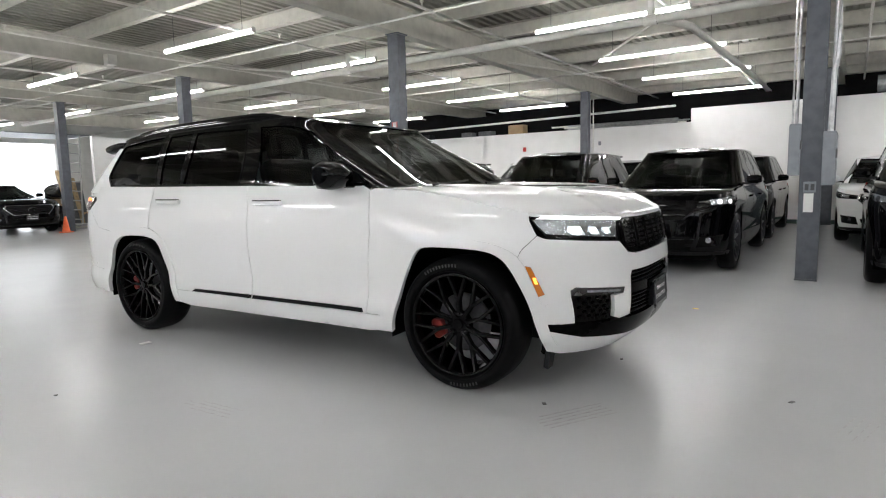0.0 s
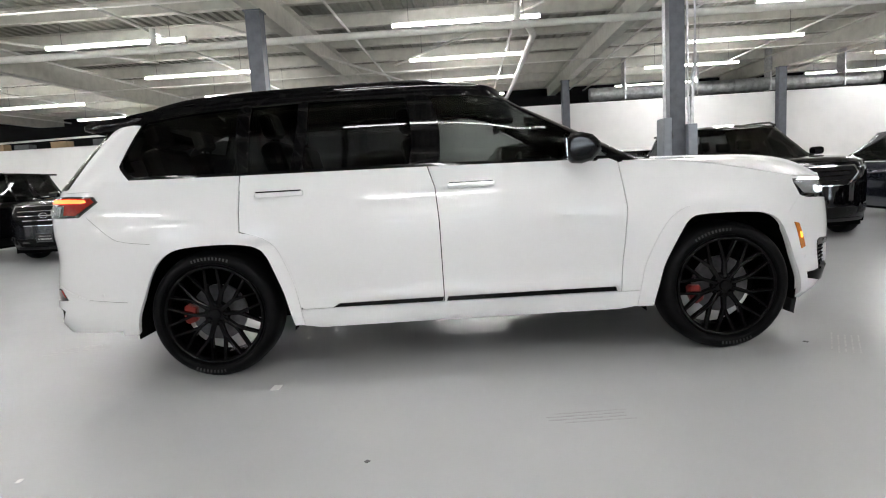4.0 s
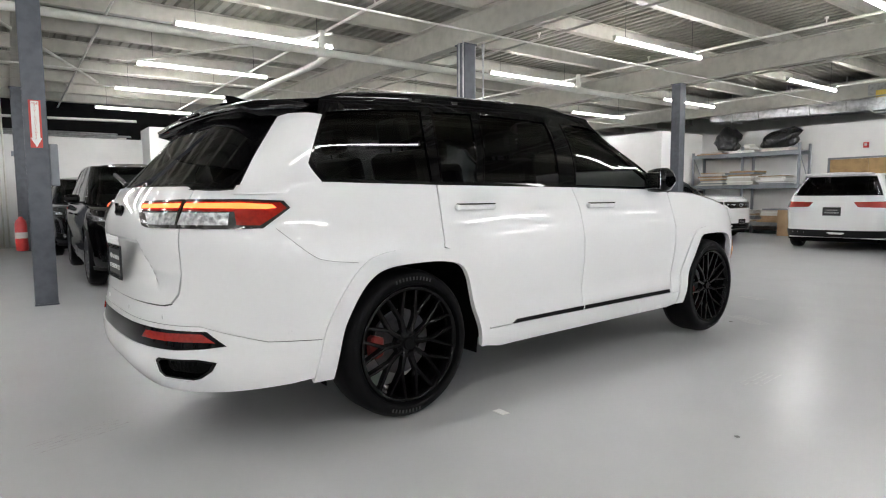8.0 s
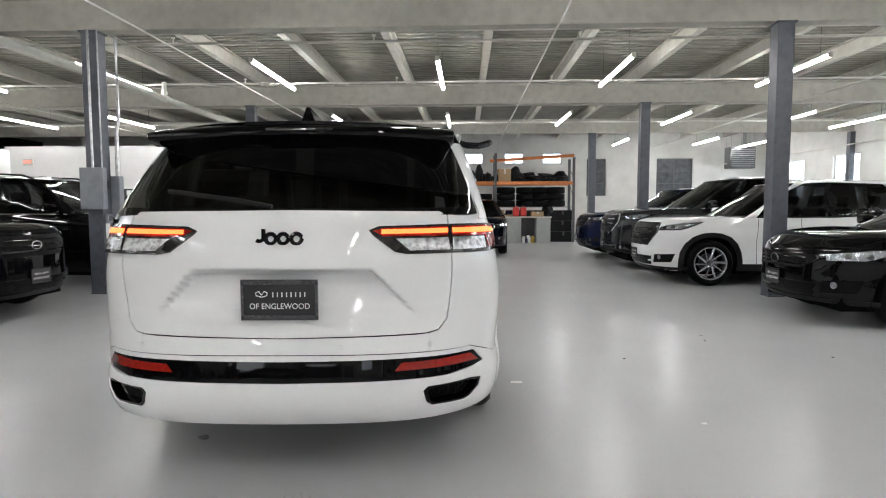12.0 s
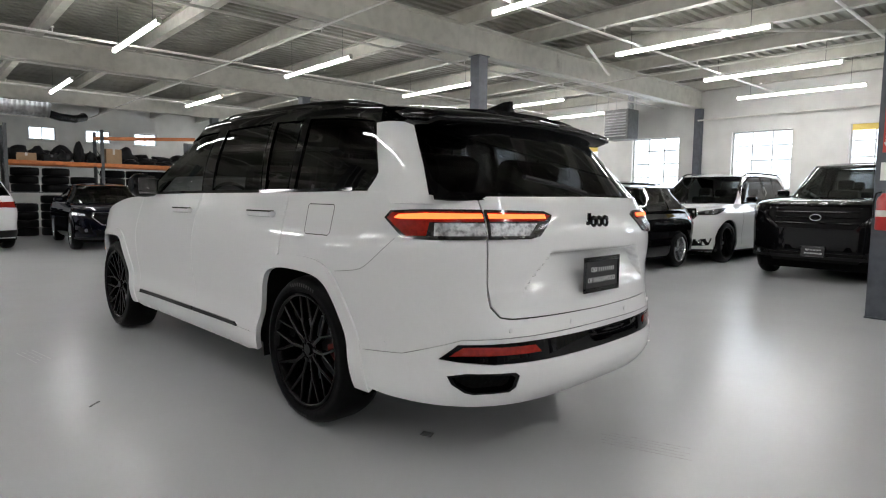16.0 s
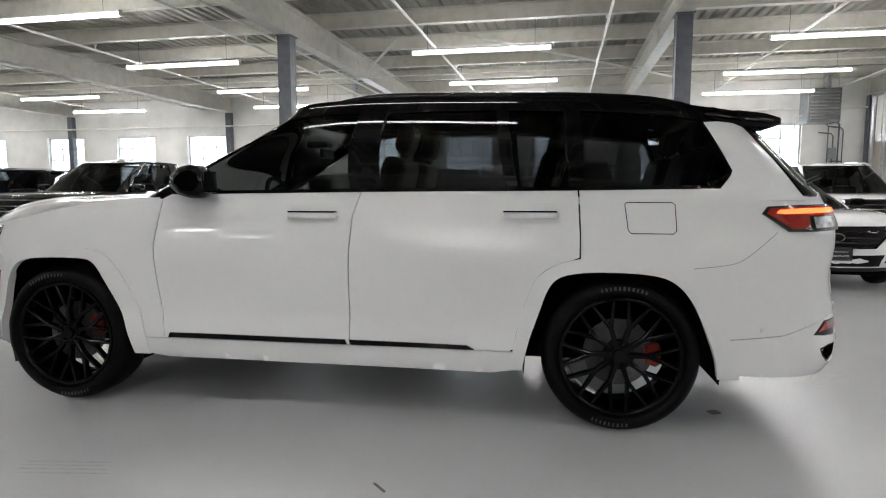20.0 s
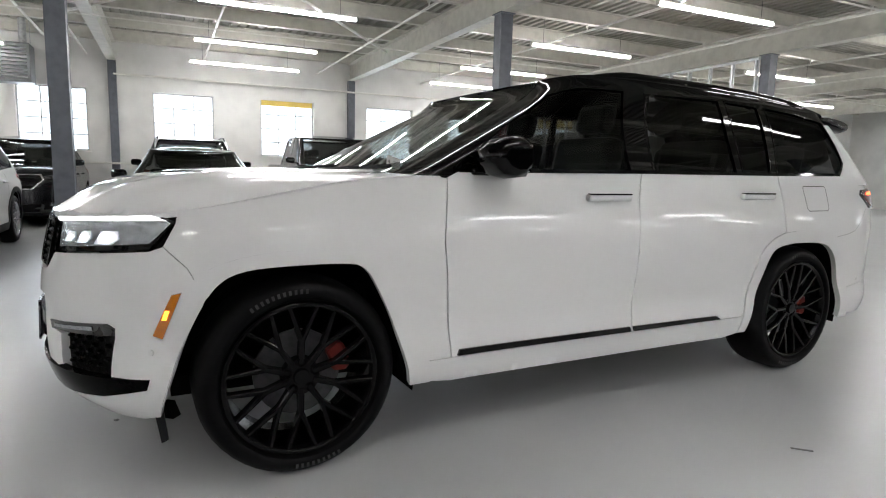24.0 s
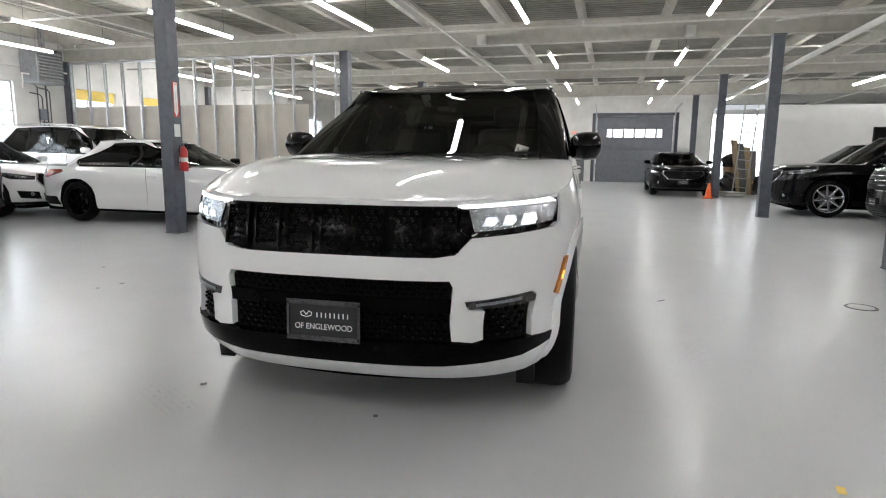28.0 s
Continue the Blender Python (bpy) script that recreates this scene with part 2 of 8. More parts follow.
tagged(part("floor", box((X_W - 0.3, Y_S - 0.3, -0.15), (X_E + 0.3, Y_N + 0.3, 0)), FLOOR), "glossy light grey epoxy floor with scuffs and light reflections", "floor", kind="structure")


def holed_wall(name, axis, at, thick, lo, hi, top, holes, material, label):
    """A wall along an axis with rectangular openings through it. holes: (from, to, z0, z1)."""
    bm = bmesh.new()
    def slab(a, b, z0, z1):
        if b - a < 1e-3 or z1 - z0 < 1e-3:
            return
        if axis == "x":
            box((a, min(at, at + thick), z0), (b, max(at, at + thick), z1), bm)
        else:
            box((min(at, at + thick), a, z0), (max(at, at + thick), b, z1), bm)
    cur = lo
    for a, b, z0, z1 in sorted(holes):
        slab(cur, a, 0, top)
        slab(a, b, 0, z0)
        slab(a, b, z1, top)
        cur = b
    slab(cur, hi, 0, top)
    return tagged(part(name, bm, material), label, "wall", kind="structure")


S_WIN = (-23.6, -20.9, -18.0, -15.2, -12.4, -9.95, -6.68, -4.06, -1.12, 1.47, 4.3, 6.9, 9.93, 12.55, 15.25, 18.4)
WZ0, WZ1, WHALF = 1.48, 2.95, 0.71
holed_wall("wall_south", "x", Y_S, -0.3, X_W - 0.3, X_E + 0.3, DECK_Z, [(x - WHALF, x + WHALF, WZ0, WZ1) for x in S_WIN], WALL_OLD, "old white painted block wall with steel windows")
E_WIN = [(-6.75, -5.95, 1.65, 3.2), (-10.35, -8.85, 1.65, 3.2), (-4.9, -4.1, 3.0, 3.45), (-3.3, -2.5, 3.0, 3.45), (-1.6, -0.8, 3.0, 3.45), (0.1, 0.9, 3.0, 3.45)]
holed_wall("wall_east", "y", X_E, 0.3, Y_S, Y_N, DECK_Z, E_WIN, WALL_OLD, "far white painted block wall with high windows")
holed_wall("wall_west", "y", X_W, -0.3, Y_S, Y_N, DECK_Z, [(0.45, 3.95, 0, 3.15), (-1.2, -0.08, 0, 2.14), (-4.1, -2.45, 1.53, 2.95), (5.6, 8.6, 0, 3.2)], WALL_OLD, "white painted end wall with loading door and exit")
# the back wall takes the same near-black, as shade put into its colour
wall("wall_north", (X_W - 0.3, Y_N, 0), (X_E + 0.3, Y_N + 0.3, DECK_Z), VOID_SHADE, "dark back wall behind the partitions")


def daylight_lamp(name, m, w, h, watts):
    la = bpy.data.lights.new(name, "AREA")
    la.shape, la.size, la.size_y, la.energy, la.color = "RECTANGLE", w, h, watts, (0.93, 0.97, 1.0)
    ob = new(name, la)
    ob.matrix_world = m
    return ob


def steel_window(m, w, z0, z1, cols, rows, lit=True, shade=0.0):
    """A steel window with thin bars and single panes, in the plane y = 0 of m."""
    win = thing("window_1", m, "steel multi-pane window with bright daylight behind" if lit else "old steel multi-pane window with dull dark panes", "window", kind="structure")
    bm = bmesh.new()
    t = 0.035
    for a, b in (((-w / 2, z0), (-w / 2 + t, z1)), ((w / 2 - t, z0), (w / 2, z1)), ((-w / 2, z0), (w / 2, z0 + t)), ((-w / 2, z1 - t), (w / 2, z1))):
        box((a[0], -0.04, a[1]), (b[0], 0.04, b[1]), bm)
    part("window_frame", bm, SASH if lit else STEEL_DARK, win)
    part("window_sill", box((-w / 2 - 0.05, -0.02, z0 - 0.05), (w / 2 + 0.05, 0.19, z0 - 0.001), bevel=0.008), WALL_OLD, win)
    for i in range(1, cols):
        x = -w / 2 + w * i / cols
        part("glazing_bar", box((x - 0.015, -0.014, z0 + t), (x + 0.015, 0.014, z1 - t)), SASH if lit else STEEL_DARK, win)
    for j in range(1, rows):
        z = z0 + (z1 - z0) * j / rows
        part("glazing_bar", box((-w / 2 + t, -0.012, z - 0.015), (w / 2 - t, 0.012, z + 0.015)), SASH if lit else STEEL_DARK, win)
    for i in range(cols):
        for j in range(rows):
            a, b = -w / 2 + w * i / cols, -w / 2 + w * (i + 1) / cols
            c, d = z0 + (z1 - z0) * j / rows, z0 + (z1 - z0) * (j + 1) / rows
            p = part("pane", box((a + 0.012, -0.003, c + 0.012), (b - 0.012, 0.003, d - 0.012)), PANE if lit else DIRTY_PANE, win)
            p.visible_shadow = not lit
    if shade:
        part("blind", box((-w / 2 + 0.03, 0.05, z1 - shade), (w / 2 - 0.03, 0.065, z1)), YELLOW, win, "yellow film along the top")
    return win


SHADES = {1: 0.0, 8: 0.14, 5: 0.3, 11: 0.3, 4: 0.25}
for i, x in enumerate(S_WIN):
    steel_window(pose(x, Y_S - 0.12, 0), 2 * WHALF, WZ0, WZ1, 3, 4, True, SHADES.get(i, 0.0))
    if -15 < x:
        daylight_lamp("window_daylight", pose(x, Y_S - 0.29, (WZ0 + WZ1) / 2, 90, 0, 0), 2 * WHALF, WZ1 - WZ0, WINDOW_WATTS)
for a, b, z0, z1 in E_WIN:
    steel_window(pose((X_E + 0.12), (a + b) / 2, 0, 0, 0, 90), b - a, z0, z1, 2, 3 if z1 - z0 > 1 else 1, z1 - z0 < 1)
steel_window(pose(X_W - 0.12, -3.275, 0, 0, 0, -90), 1.65, 1.53, 2.95, 4, 4)
for name, lo, hi in (("backdrop", (X_W - 30, Y_S - 1.6, -0.5), (X_E + 30, Y_S - 1.5, 7)), ("backdrop", (X_W - 1.6, Y_S - 1.4, -0.5), (X_W - 1.5, 30, 7)), ("backdrop", (X_E + 1.5, Y_S - 1.4, -0.5), (X_E + 1.6, 30, 7))):
    b = tagged(part(name, box(lo, hi), DAYLIGHT), "plain bright overcast daylight outside", "sky", kind="structure")

# ceiling: corrugated deck, joists along x, girders along y
bm = bmesh.new()
pitch, ridge = 0.19, 0.045
n_rib = int((X_E - X_W) / pitch)
prof = []
for k in range(n_rib):
    x = X_W + k * pitch
    prof += [(x, 0), (x + 0.085, 0), (x + 0.105, ridge), (x + 0.17, ridge)]
prof.append((X_E, 0))
a = [bm.verts.new((x, Y_S, DECK_Z + z)) for x, z in prof]
b = [bm.verts.new((x, Y_N, DECK_Z + z)) for x, z in prof]
for k in range(len(a) - 1):
    bm.faces.new((a[k], b[k], b[k + 1], a[k + 1]))
box((X_W - 0.3, Y_S - 0.3, DECK_Z + ridge + 0.01), (X_E + 0.3, Y_N + 0.3, DECK_Z + 0.35), bm)
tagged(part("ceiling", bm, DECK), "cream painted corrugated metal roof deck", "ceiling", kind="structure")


def ibeam(name, a, b, depth, wide, flange, web, label):
    """A rolled steel beam from a to b, its underside at their height."""
    a, b = Vector(a), Vector(b)
    d = (b - a).normalized()
    side = Vector((-d.y, d.x, 0))
    bm = bmesh.new()
    w, f, k = wide / 2, flange, web / 2
    out = [(-w, 0), (w, 0), (w, f), (k, f * 1.4), (k, depth - f * 1.4), (w, depth - f), (w, depth), (-w, depth), (-w, depth - f), (-k, depth - f * 1.4), (-k, f * 1.4), (-w, f)]
    v0 = [bm.verts.new(a + side * p + Vector((0, 0, q))) for p, q in out]
    v1 = [bm.verts.new(b + side * p + Vector((0, 0, q))) for p, q in out]
    for i in range(len(out)):
        bm.faces.new((v0[i], v1[i], v1[(i + 1) % len(out)], v0[(i + 1) % len(out)]))
    bm.faces.new(v0)
    bm.faces.new(v1[::-1])
    bmesh.ops.recalc_face_normals(bm, faces=bm.faces[:])
    return tagged(part(name, bm, BEAM), label, "beam", kind="structure")


for x in COL_X:
    ibeam("girder", (x, Y_S, GIRDER_Z), (x, Y_N, GIRDER_Z), 0.46, 0.2, 0.022, 0.03, "cream painted steel girder over the columns")
    for y in (-7.3, -2.4, 1.9, 7.0):
        bm = box((x - 0.022, y - 0.09, GIRDER_Z + 0.06), (x + 0.022, y + 0.09, GIRDER_Z + 0.4))
        for dy in (-0.05, 0.05):
            for k in range(5):
                rod((x - 0.035, y + dy, GIRDER_Z + 0.1 + k * 0.065), (x + 0.035, y + dy, GIRDER_Z + 0.1 + k * 0.065), 0.014, bm, 6)
        tagged(part("splice_plate", bm, BEAM), "bolted steel splice plate on a girder", "splice plate", "girder splice plates", kind="structure")
JOIST_Y = [0.44 + 1.71 * k for k in range(-8, 13)]
for y in JOIST_Y:
    ibeam("joist", (X_W, y, DECK_Z - 0.27), (X_E, y, DECK_Z - 0.27), 0.265, 0.13, 0.014, 0.018, "cream painted steel roof joist")


def column(x, y, top=COL_TOP):
    col = thing("column", pose(x, y, 0), "slate grey painted steel building column", "column", "building columns", "structure")
    w, f = 0.105, 0.014
    out = [(-w, -w), (w, -w), (w, -w + f), (0.006, -w + f), (0.006, w - f), (w, w - f), (w, w), (-w, w), (-w, w - f), (-0.006, w - f), (-0.006, -w + f), (-w, -w + f)]
    bm = prism(out, 0.02, top - 0.02, "z")
    box((-w + 0.003, -w + f, 0.02), (w - 0.006, w - f, top - 0.02), bm)
    part("shaft", bm, COLUMN, col)
    part("base_plate", box((-0.112, -0.112, 0), (0.112, 0.112, 0.0195), bevel=0.003), COLUMN, col)
    part("cap_plate", box((-0.13, -0.13, top - 0.02), (0.13, 0.13, top - 0.001)), COLUMN, col)
    return col


for x in COL_X:
    for y in COL_Y:
        if x > 14 and y > 0:
            continue
        column(x, y)
    tagged(part("pilaster", box((x - 0.09, Y_S, 0), (x + 0.09, Y_S + 0.16, GIRDER_Z - 0.002)), COLUMN if x > -15 else WALL_OLD), "grey steel wall column", "column", "building columns", "structure")

for x, y in ((2.93, 13.06), (8.95, 13.06), (-2.9, 12.75)):
    column(x, y)

# partitions
NP = 13.2
wall("partition_north", (-0.17, NP, 0), (12.8, NP + 0.15, 2.98), WALL_WHITE, "smooth white partition wall, open above")
wall("partition_north_return", (-0.17, NP + 0.15, 0), (-0.02, NP + 1.2, 2.98), WALL_WHITE, "white return of the partition wall")
wall("partition_northwest", (-17.35, NP + 1.05, 0), (-0.17, NP + 1.2, 2.72), WALL_WHITE, "white partition wall set further back, lower")
wall("partition_west", (-17.5, 6.2, 0), (-17.35, NP + 1.2, 2.92), WALL_WHITE, "white partition wall beside the workshop end")
wall("partition_east", (12.8, 7.15, 0), (12.95, NP + 0.15, 3.08), WALL_WHITE, "white partition wall with an exit sign")
wall("partition_east_return", (12.95, 7.15, 0), (15.0, 7.3, 3.08), WALL_WHITE, "white side of a partition beside the storage shelf")
holed_wall("partition_office", "y", 15.0, 0.15, 0.52, 7.15, 3.05, [(1.57, 3.47, 0, 2.13)], WALL_WHITE, "white office wall with an oak double door")
wall("partition_office_side", (15.15, 0.52, 0), (X_E, 0.67, 3.05), WALL_WHITE, "white side wall of the office")
for name, lo, hi in (("baseboard", (0, NP - 0.012, 0), (12.8, NP, 0.1)), ("baseboard", (12.788, 7.15, 0), (12.8, NP - 0.012, 0.1)), ("baseboard", (14.988, 3.6, 0), (15.0, 7.15, 0.1)), ("baseboard", (14.988, 0.52, 0), (15.0, 1.5, 0.1))):
    tagged(part(name, box(lo, hi), GREEN_TRIM), "dark green vinyl base strip", "baseboard", kind="structure")
# two added sheets whose near-black colour is the shade over the partitions
wall("roof_void_screen", (-26.0, 17.5, 0), (20.2, 17.6, DECK_Z - 0.3), VOID_SHADE, "dark lining behind the white partitions")
wall("bulkhead", (-17.3, NP + 1.7, 2.0), (12.6, NP + 1.75, 3.45), VOID_SHADE, "dark stored void above the partition")

# LED tubes hung under the joists, in rows along x
TUBE_X = [0.15 + 5.9 * k for k in range(-4, 4)]
TUBE_Y = (-11.7, -9.95, -6.75, -3.6, -0.42, 2.7, 5.75, 8.85, 11.9, 15.2)


def tube_light():
    lamp = thing("tube_light", Matrix(), "white LED tube fixture hung on wires from the roof", "ceiling light", "LED tube lights")
    bm = box((-1.22, -0.028, 0.02), (1.22, 0.028, 0.055), bevel=0.006)
    part("housing", bm, PIPE, lamp)
    bm = prism([(-0.034, 0.018), (-0.03, -0.012), (-0.015, -0.026), (0.015, -0.026), (0.03, -0.012), (0.034, 0.018)], -1.21, 1.21, "x")
    part("diffuser", bm, TUBE_LIGHT, lamp, "glowing white diffuser")
    for s in (-1, 1):
        part("end_cap", box((s * 1.222 - 0.01, -0.036, -0.028), (s * 1.222 + 0.01, 0.036, 0.056)), PIPE, lamp)
        part("wire", rod((s * 0.95, 0, 0.055), (s * 0.95, 0, DECK_Z - 3.48), 0.004, n=5), STEEL_DARK, lamp)
    return lamp


first = tube_light()
first.matrix_world = pose(TUBE_X[4], TUBE_Y[4], 3.65)
for x in TUBE_X:
    for y in TUBE_Y:
        if (x, y) == (TUBE_X[4], TUBE_Y[4]) or (x > 13 and y > -5) or (x < -18 and (y > 7 or y < -7)):
            continue
        copy_thing(first, pose(x + random.uniform(-0.05, 0.05), y + random.uniform(-0.03, 0.03), (3.65 if y > -11 else 3.52) + random.uniform(-0.02, 0.02), 0, 0, random.uniform(-0.4, 0.4)))

# pipes
tagged(part("main_pipe", tube([(-20, 5.25, 3.42), (11.5, 5.25, 3.42)], 0.057, n=14), PIPE, smooth=True), "thick white painted sprinkler main along the columns", "pipe", kind="structure")
for x in (-4.9, 0.95, 6.9):
    bm = rod((x, 5.25, 3.42), (x, 5.25, 3.75), 0.045, n=12)
    rod((x - 0.09, 5.25, 3.42), (x + 0.09, 5.25, 3.42), 0.075, bm, 14)
    rod((x, 5.25, 3.5), (x, 5.25, 3.56), 0.062, bm, 12)
    tagged(part("pipe_tee", bm, PIPE), "white painted pipe tee on the main", "pipe fitting", "pipe fittings", "structure")
tagged(part("branch_main", tube([(1.1, 5.25, 3.42), (1.3, 6.2, 3.46), (1.4, 12.6, 3.5), (1.4, 17, 3.5)], 0.057, n=12), PIPE, smooth=True), "thick white pipe branching towards the partition", "pipe", kind="structure")
for x in (-17.2, -14.0, -11.2, -7.9, -5.0, -1.9, 1.0, 3.55, 4.1, 7.1, 10.0, 13.1):
    bm = rod((x, Y_S, 3.74), (x, 16.5, 3.74), 0.021, n=8)
    for k in range(9):
        y = -12 + k * 3.13
        rod((x, y, 3.74), (x, y, 3.82), 0.012, bm, 6)
        rod((x, y, 3.82), (x, y, 3.845), 0.03, bm, 8)
    tagged(part("sprinkler_line", bm, PIPE), "thin white sprinkler pipe with heads", "pipe", "sprinkler pipes", "structure")
for y in (-8.4, -2.1, 3.45, 9.6):
    tagged(part("conduit", rod((X_W, y, 3.58), (X_E - 1, y, 3.58), 0.014, n=6), PIPE), "thin conduit along the roof", "conduit", "conduits", "structure")
for p, q in (((-3.9, -12, 4.0), (0.4, -5.5, 3.65)), ((4.0, -11, 4.0), (1.5, -6, 3.7)), ((-4.5, 4.5, 3.9), (-1.5, 11, 3.6)), ((-10, 3, 3.95), (-6, 7.5, 3.7)), ((1.5, 6, 3.95), (-1.5, 9.5, 3.7))):
    tagged(part("brace_pipe", rod(p, q, 0.025, n=8), PIPE), "slanting white pipe under the roof", "pipe", "brace pipes", "structure")
tagged(part("wall_pipe", rod((-0.5, 12.9, 3.05), (-16, 13.9, 2.9), 0.03, n=8), PIPE), "white pipe above the partition", "pipe", kind="structure")
for dx in (0, 0.1, 0.2):
    tagged(part("riser_pipe", rod((-3.4 + dx, NP + 0.98, 0), (-3.4 + dx, NP + 0.98, 3.6), 0.018, n=8), PIPE), "white vertical conduit on the partition", "conduit", "conduits", "structure")

# ---------------------------------------------------------------- cars: engine
from mathutils.geometry import delaunay_2d_cdt


def table(rows, soft=0.03):
    """Smooth curves through rows of (z, a, b, ...)."""
    rows = np.array(rows, float)
    z = np.arange(rows[0, 0] - 0.3, rows[-1, 0] + 0.3, 0.005)
    k = np.arange(-3 * soft, 3 * soft + 1e-6, 0.005)
    g = np.exp(-0.5 * (k / soft) ** 2)
    g /= g.sum()
    cols = []
    for c in range(1, rows.shape[1]):
        v = np.interp(z, rows[:, 0], rows[:, c])
        pad = len(k) // 2
        cols.append(np.convolve(np.pad(v, pad, "edge"), g, "valid")[: len(z)])
    return lambda q: [float(np.interp(q, z, v)) for v in cols]


class Shell:
    """A car's skin, wound round it: s runs from the front's middle along the left side to the rear's middle (right side: minus s,
    past the rear's middle: on and on), z is height. Ends are superellipses in plan."""

    def __init__(self, rows, front_n, rear_n, front_c, rear_c, A=1.3, B=1.1, bulge=None, warp=None, soft=0.03):
        self.t, self.nf, self.nr, self.fc, self.rc, self.A, self.B = table(rows, soft), front_n, rear_n, front_c, rear_c, A, B
        self.bulge, self.warp = bulge or (lambda x, z: 0.0), warp
        self.zref = rows[len(rows) // 2][0]
        xf, w, xr = self.t(self.zref)
        self.L = self.fc(xf) - self.rc(xr)
        self.S = A + self.L + B

    def at(self, s, z, out=0.0):
        sign = 1.0
        if s < 0:
            s, sign = -s, -1.0
        if s > self.S:
            s, sign = 2 * self.S - s, -sign
        xf, w, xr = self.t(z)
        cf, cr = self.fc(xf), self.rc(xr)
        if s < self.A:
            p = s / self.A * math.pi / 2
            c, d = abs(math.cos(p)), abs(math.sin(p))
            r = (c**self.nf + d**self.nf) ** (-1 / self.nf)
            x, y = cf + (xf - cf + out) * r * c, (w + out) * r * d
        elif s < self.A + self.L:
            k = (s - self.A) / self.L
            x, y = cf + (cr - cf) * k, w + out
        else:
            p = (s - self.A - self.L) / self.B * math.pi / 2
            c, d = abs(math.sin(p)), abs(math.cos(p))
            r = (c**self.nr + d**self.nr) ** (-1 / self.nr)
            x, y = cr - (cr - xr + out) * r * c, (w + out) * r * d
        y += self.bulge(x, z) * (y / w) ** 6
        if self.warp:
            z = self.warp(x, z)
        return Vector((x, sign * y, z))

    def sx(self, x, z):
        """s of the left side at x."""
        xf, w, xr = self.t(z)
        cf, cr = self.fc(xf), self.rc(xr)
        if x > cf:
            a = min(1.0, (x - cf) / (xf - cf))
            b = (1 - a**self.nf) ** (1 / self.nf)
            return self.A * math.atan2(b, a) / (math.pi / 2)
        if x >= cr:
            return self.A + self.L * (cf - x) / (cf - cr)
        a = min(1.0, (cr - x) / (cr - xr))
        b = (1 - a**self.nr) ** (1 / self.nr)
        return self.A + self.L + self.B * math.atan2(a, b) / (math.pi / 2)

    def fy(self, y, z):
        """s on the front at y."""
        xf, w, xr = self.t(z)
        b = min(1.0, abs(y) / w)
        a = (1 - b**self.nf) ** (1 / self.nf)
        return math.copysign(self.A * math.atan2(b, a) / (math.pi / 2), y)

    def ry(self, y, z):
        """s on the rear at y (left is plus)."""
        xf, w, xr = self.t(z)
        b = min(1.0, abs(y) / w)
        a = (1 - b**self.nr) ** (1 / self.nr)
        q = self.B * math.atan2(b, a) / (math.pi / 2)
        return self.S - q if y >= 0 else self.S + q

    def pts(self, rows):
        """Outline points: ('x', x, z), ('f', y, z), ('r', y, z) or (s, z)."""
        out = []
        for r in rows:
            if r[0] == "x":
                out.append((self.sx(r[1], r[2]), r[2]))
            elif r[0] == "f":
                out.append((self.fy(r[1], r[2]), r[2]))
            elif r[0] == "r":
                out.append((self.ry(r[1], r[2]), r[2]))
            else:
                out.append((r[0], r[1]))
        return out


def inside_many(p, loop):
    """Which of the points lie inside a closed loop."""
    q = np.asarray(loop, float)
    hit = np.zeros(len(p), bool)
    x, y = p[:, 0], p[:, 1]
    for (xi, yi), (xj, yj) in zip(q, np.roll(q, 1, 0)):
        if yi != yj:
            hit ^= ((yi > y) != (yj > y)) & (x < (xj - xi) * (y - yi) / (yj - yi) + xi)
    return hit


def sheet(outline, holes, step):
    """Triangles that fill a flat outline with holes: points and index triples."""
    loops = [outline] + list(holes)
    pts, edges = [], []
    dense = []
    for loop in loops:
        n0 = len(pts)
        ring = []
        for i, a in enumerate(loop):
            b = loop[(i + 1) % len(loop)]
            n = max(1, int(math.hypot(b[0] - a[0], b[1] - a[1]) / step))
            ring += [(a[0] + (b[0] - a[0]) * k / n, a[1] + (b[1] - a[1]) * k / n) for k in range(n)]
        dense.append(ring)
        pts += ring
        edges += [(n0 + i, n0 + (i + 1) % len(ring)) for i in range(len(ring))]
    arr = np.array(pts)
    lo, hi = arr.min(0), arr.max(0)
    gx, gy = np.meshgrid(np.arange(lo[0] + step / 2, hi[0], step), np.arange(lo[1] + step / 2, hi[1], step))
    grid = np.stack([gx.ravel(), gy.ravel()], 1)
    keep = []
    if len(grid):
        ok = inside_many(grid, dense[0])
        for h in dense[1:]:
            ok &= ~inside_many(grid, h)
        grid = grid[ok]
        if len(grid):
            near = np.array([np.min(np.abs(arr[:, 0] - g[0]) + np.abs(arr[:, 1] - g[1])) for g in grid])
            keep = [(float(g[0]), float(g[1])) for g in grid[near >= 0.55 * step]]
    v, _, f, *_ = delaunay_2d_cdt([Vector(p) for p in pts + keep], edges, [], 0, 1e-5)
    mids = np.array([(sum(v[i][0] for i in t) / len(t), sum(v[i][1] for i in t) / len(t)) for t in f])
    ok = inside_many(mids, dense[0])
    for h in dense[1:]:
        ok &= ~inside_many(mids, h)
    tri = [t for t, k in zip(f, ok) if k]
    return [(p[0], p[1]) for p in v], tri


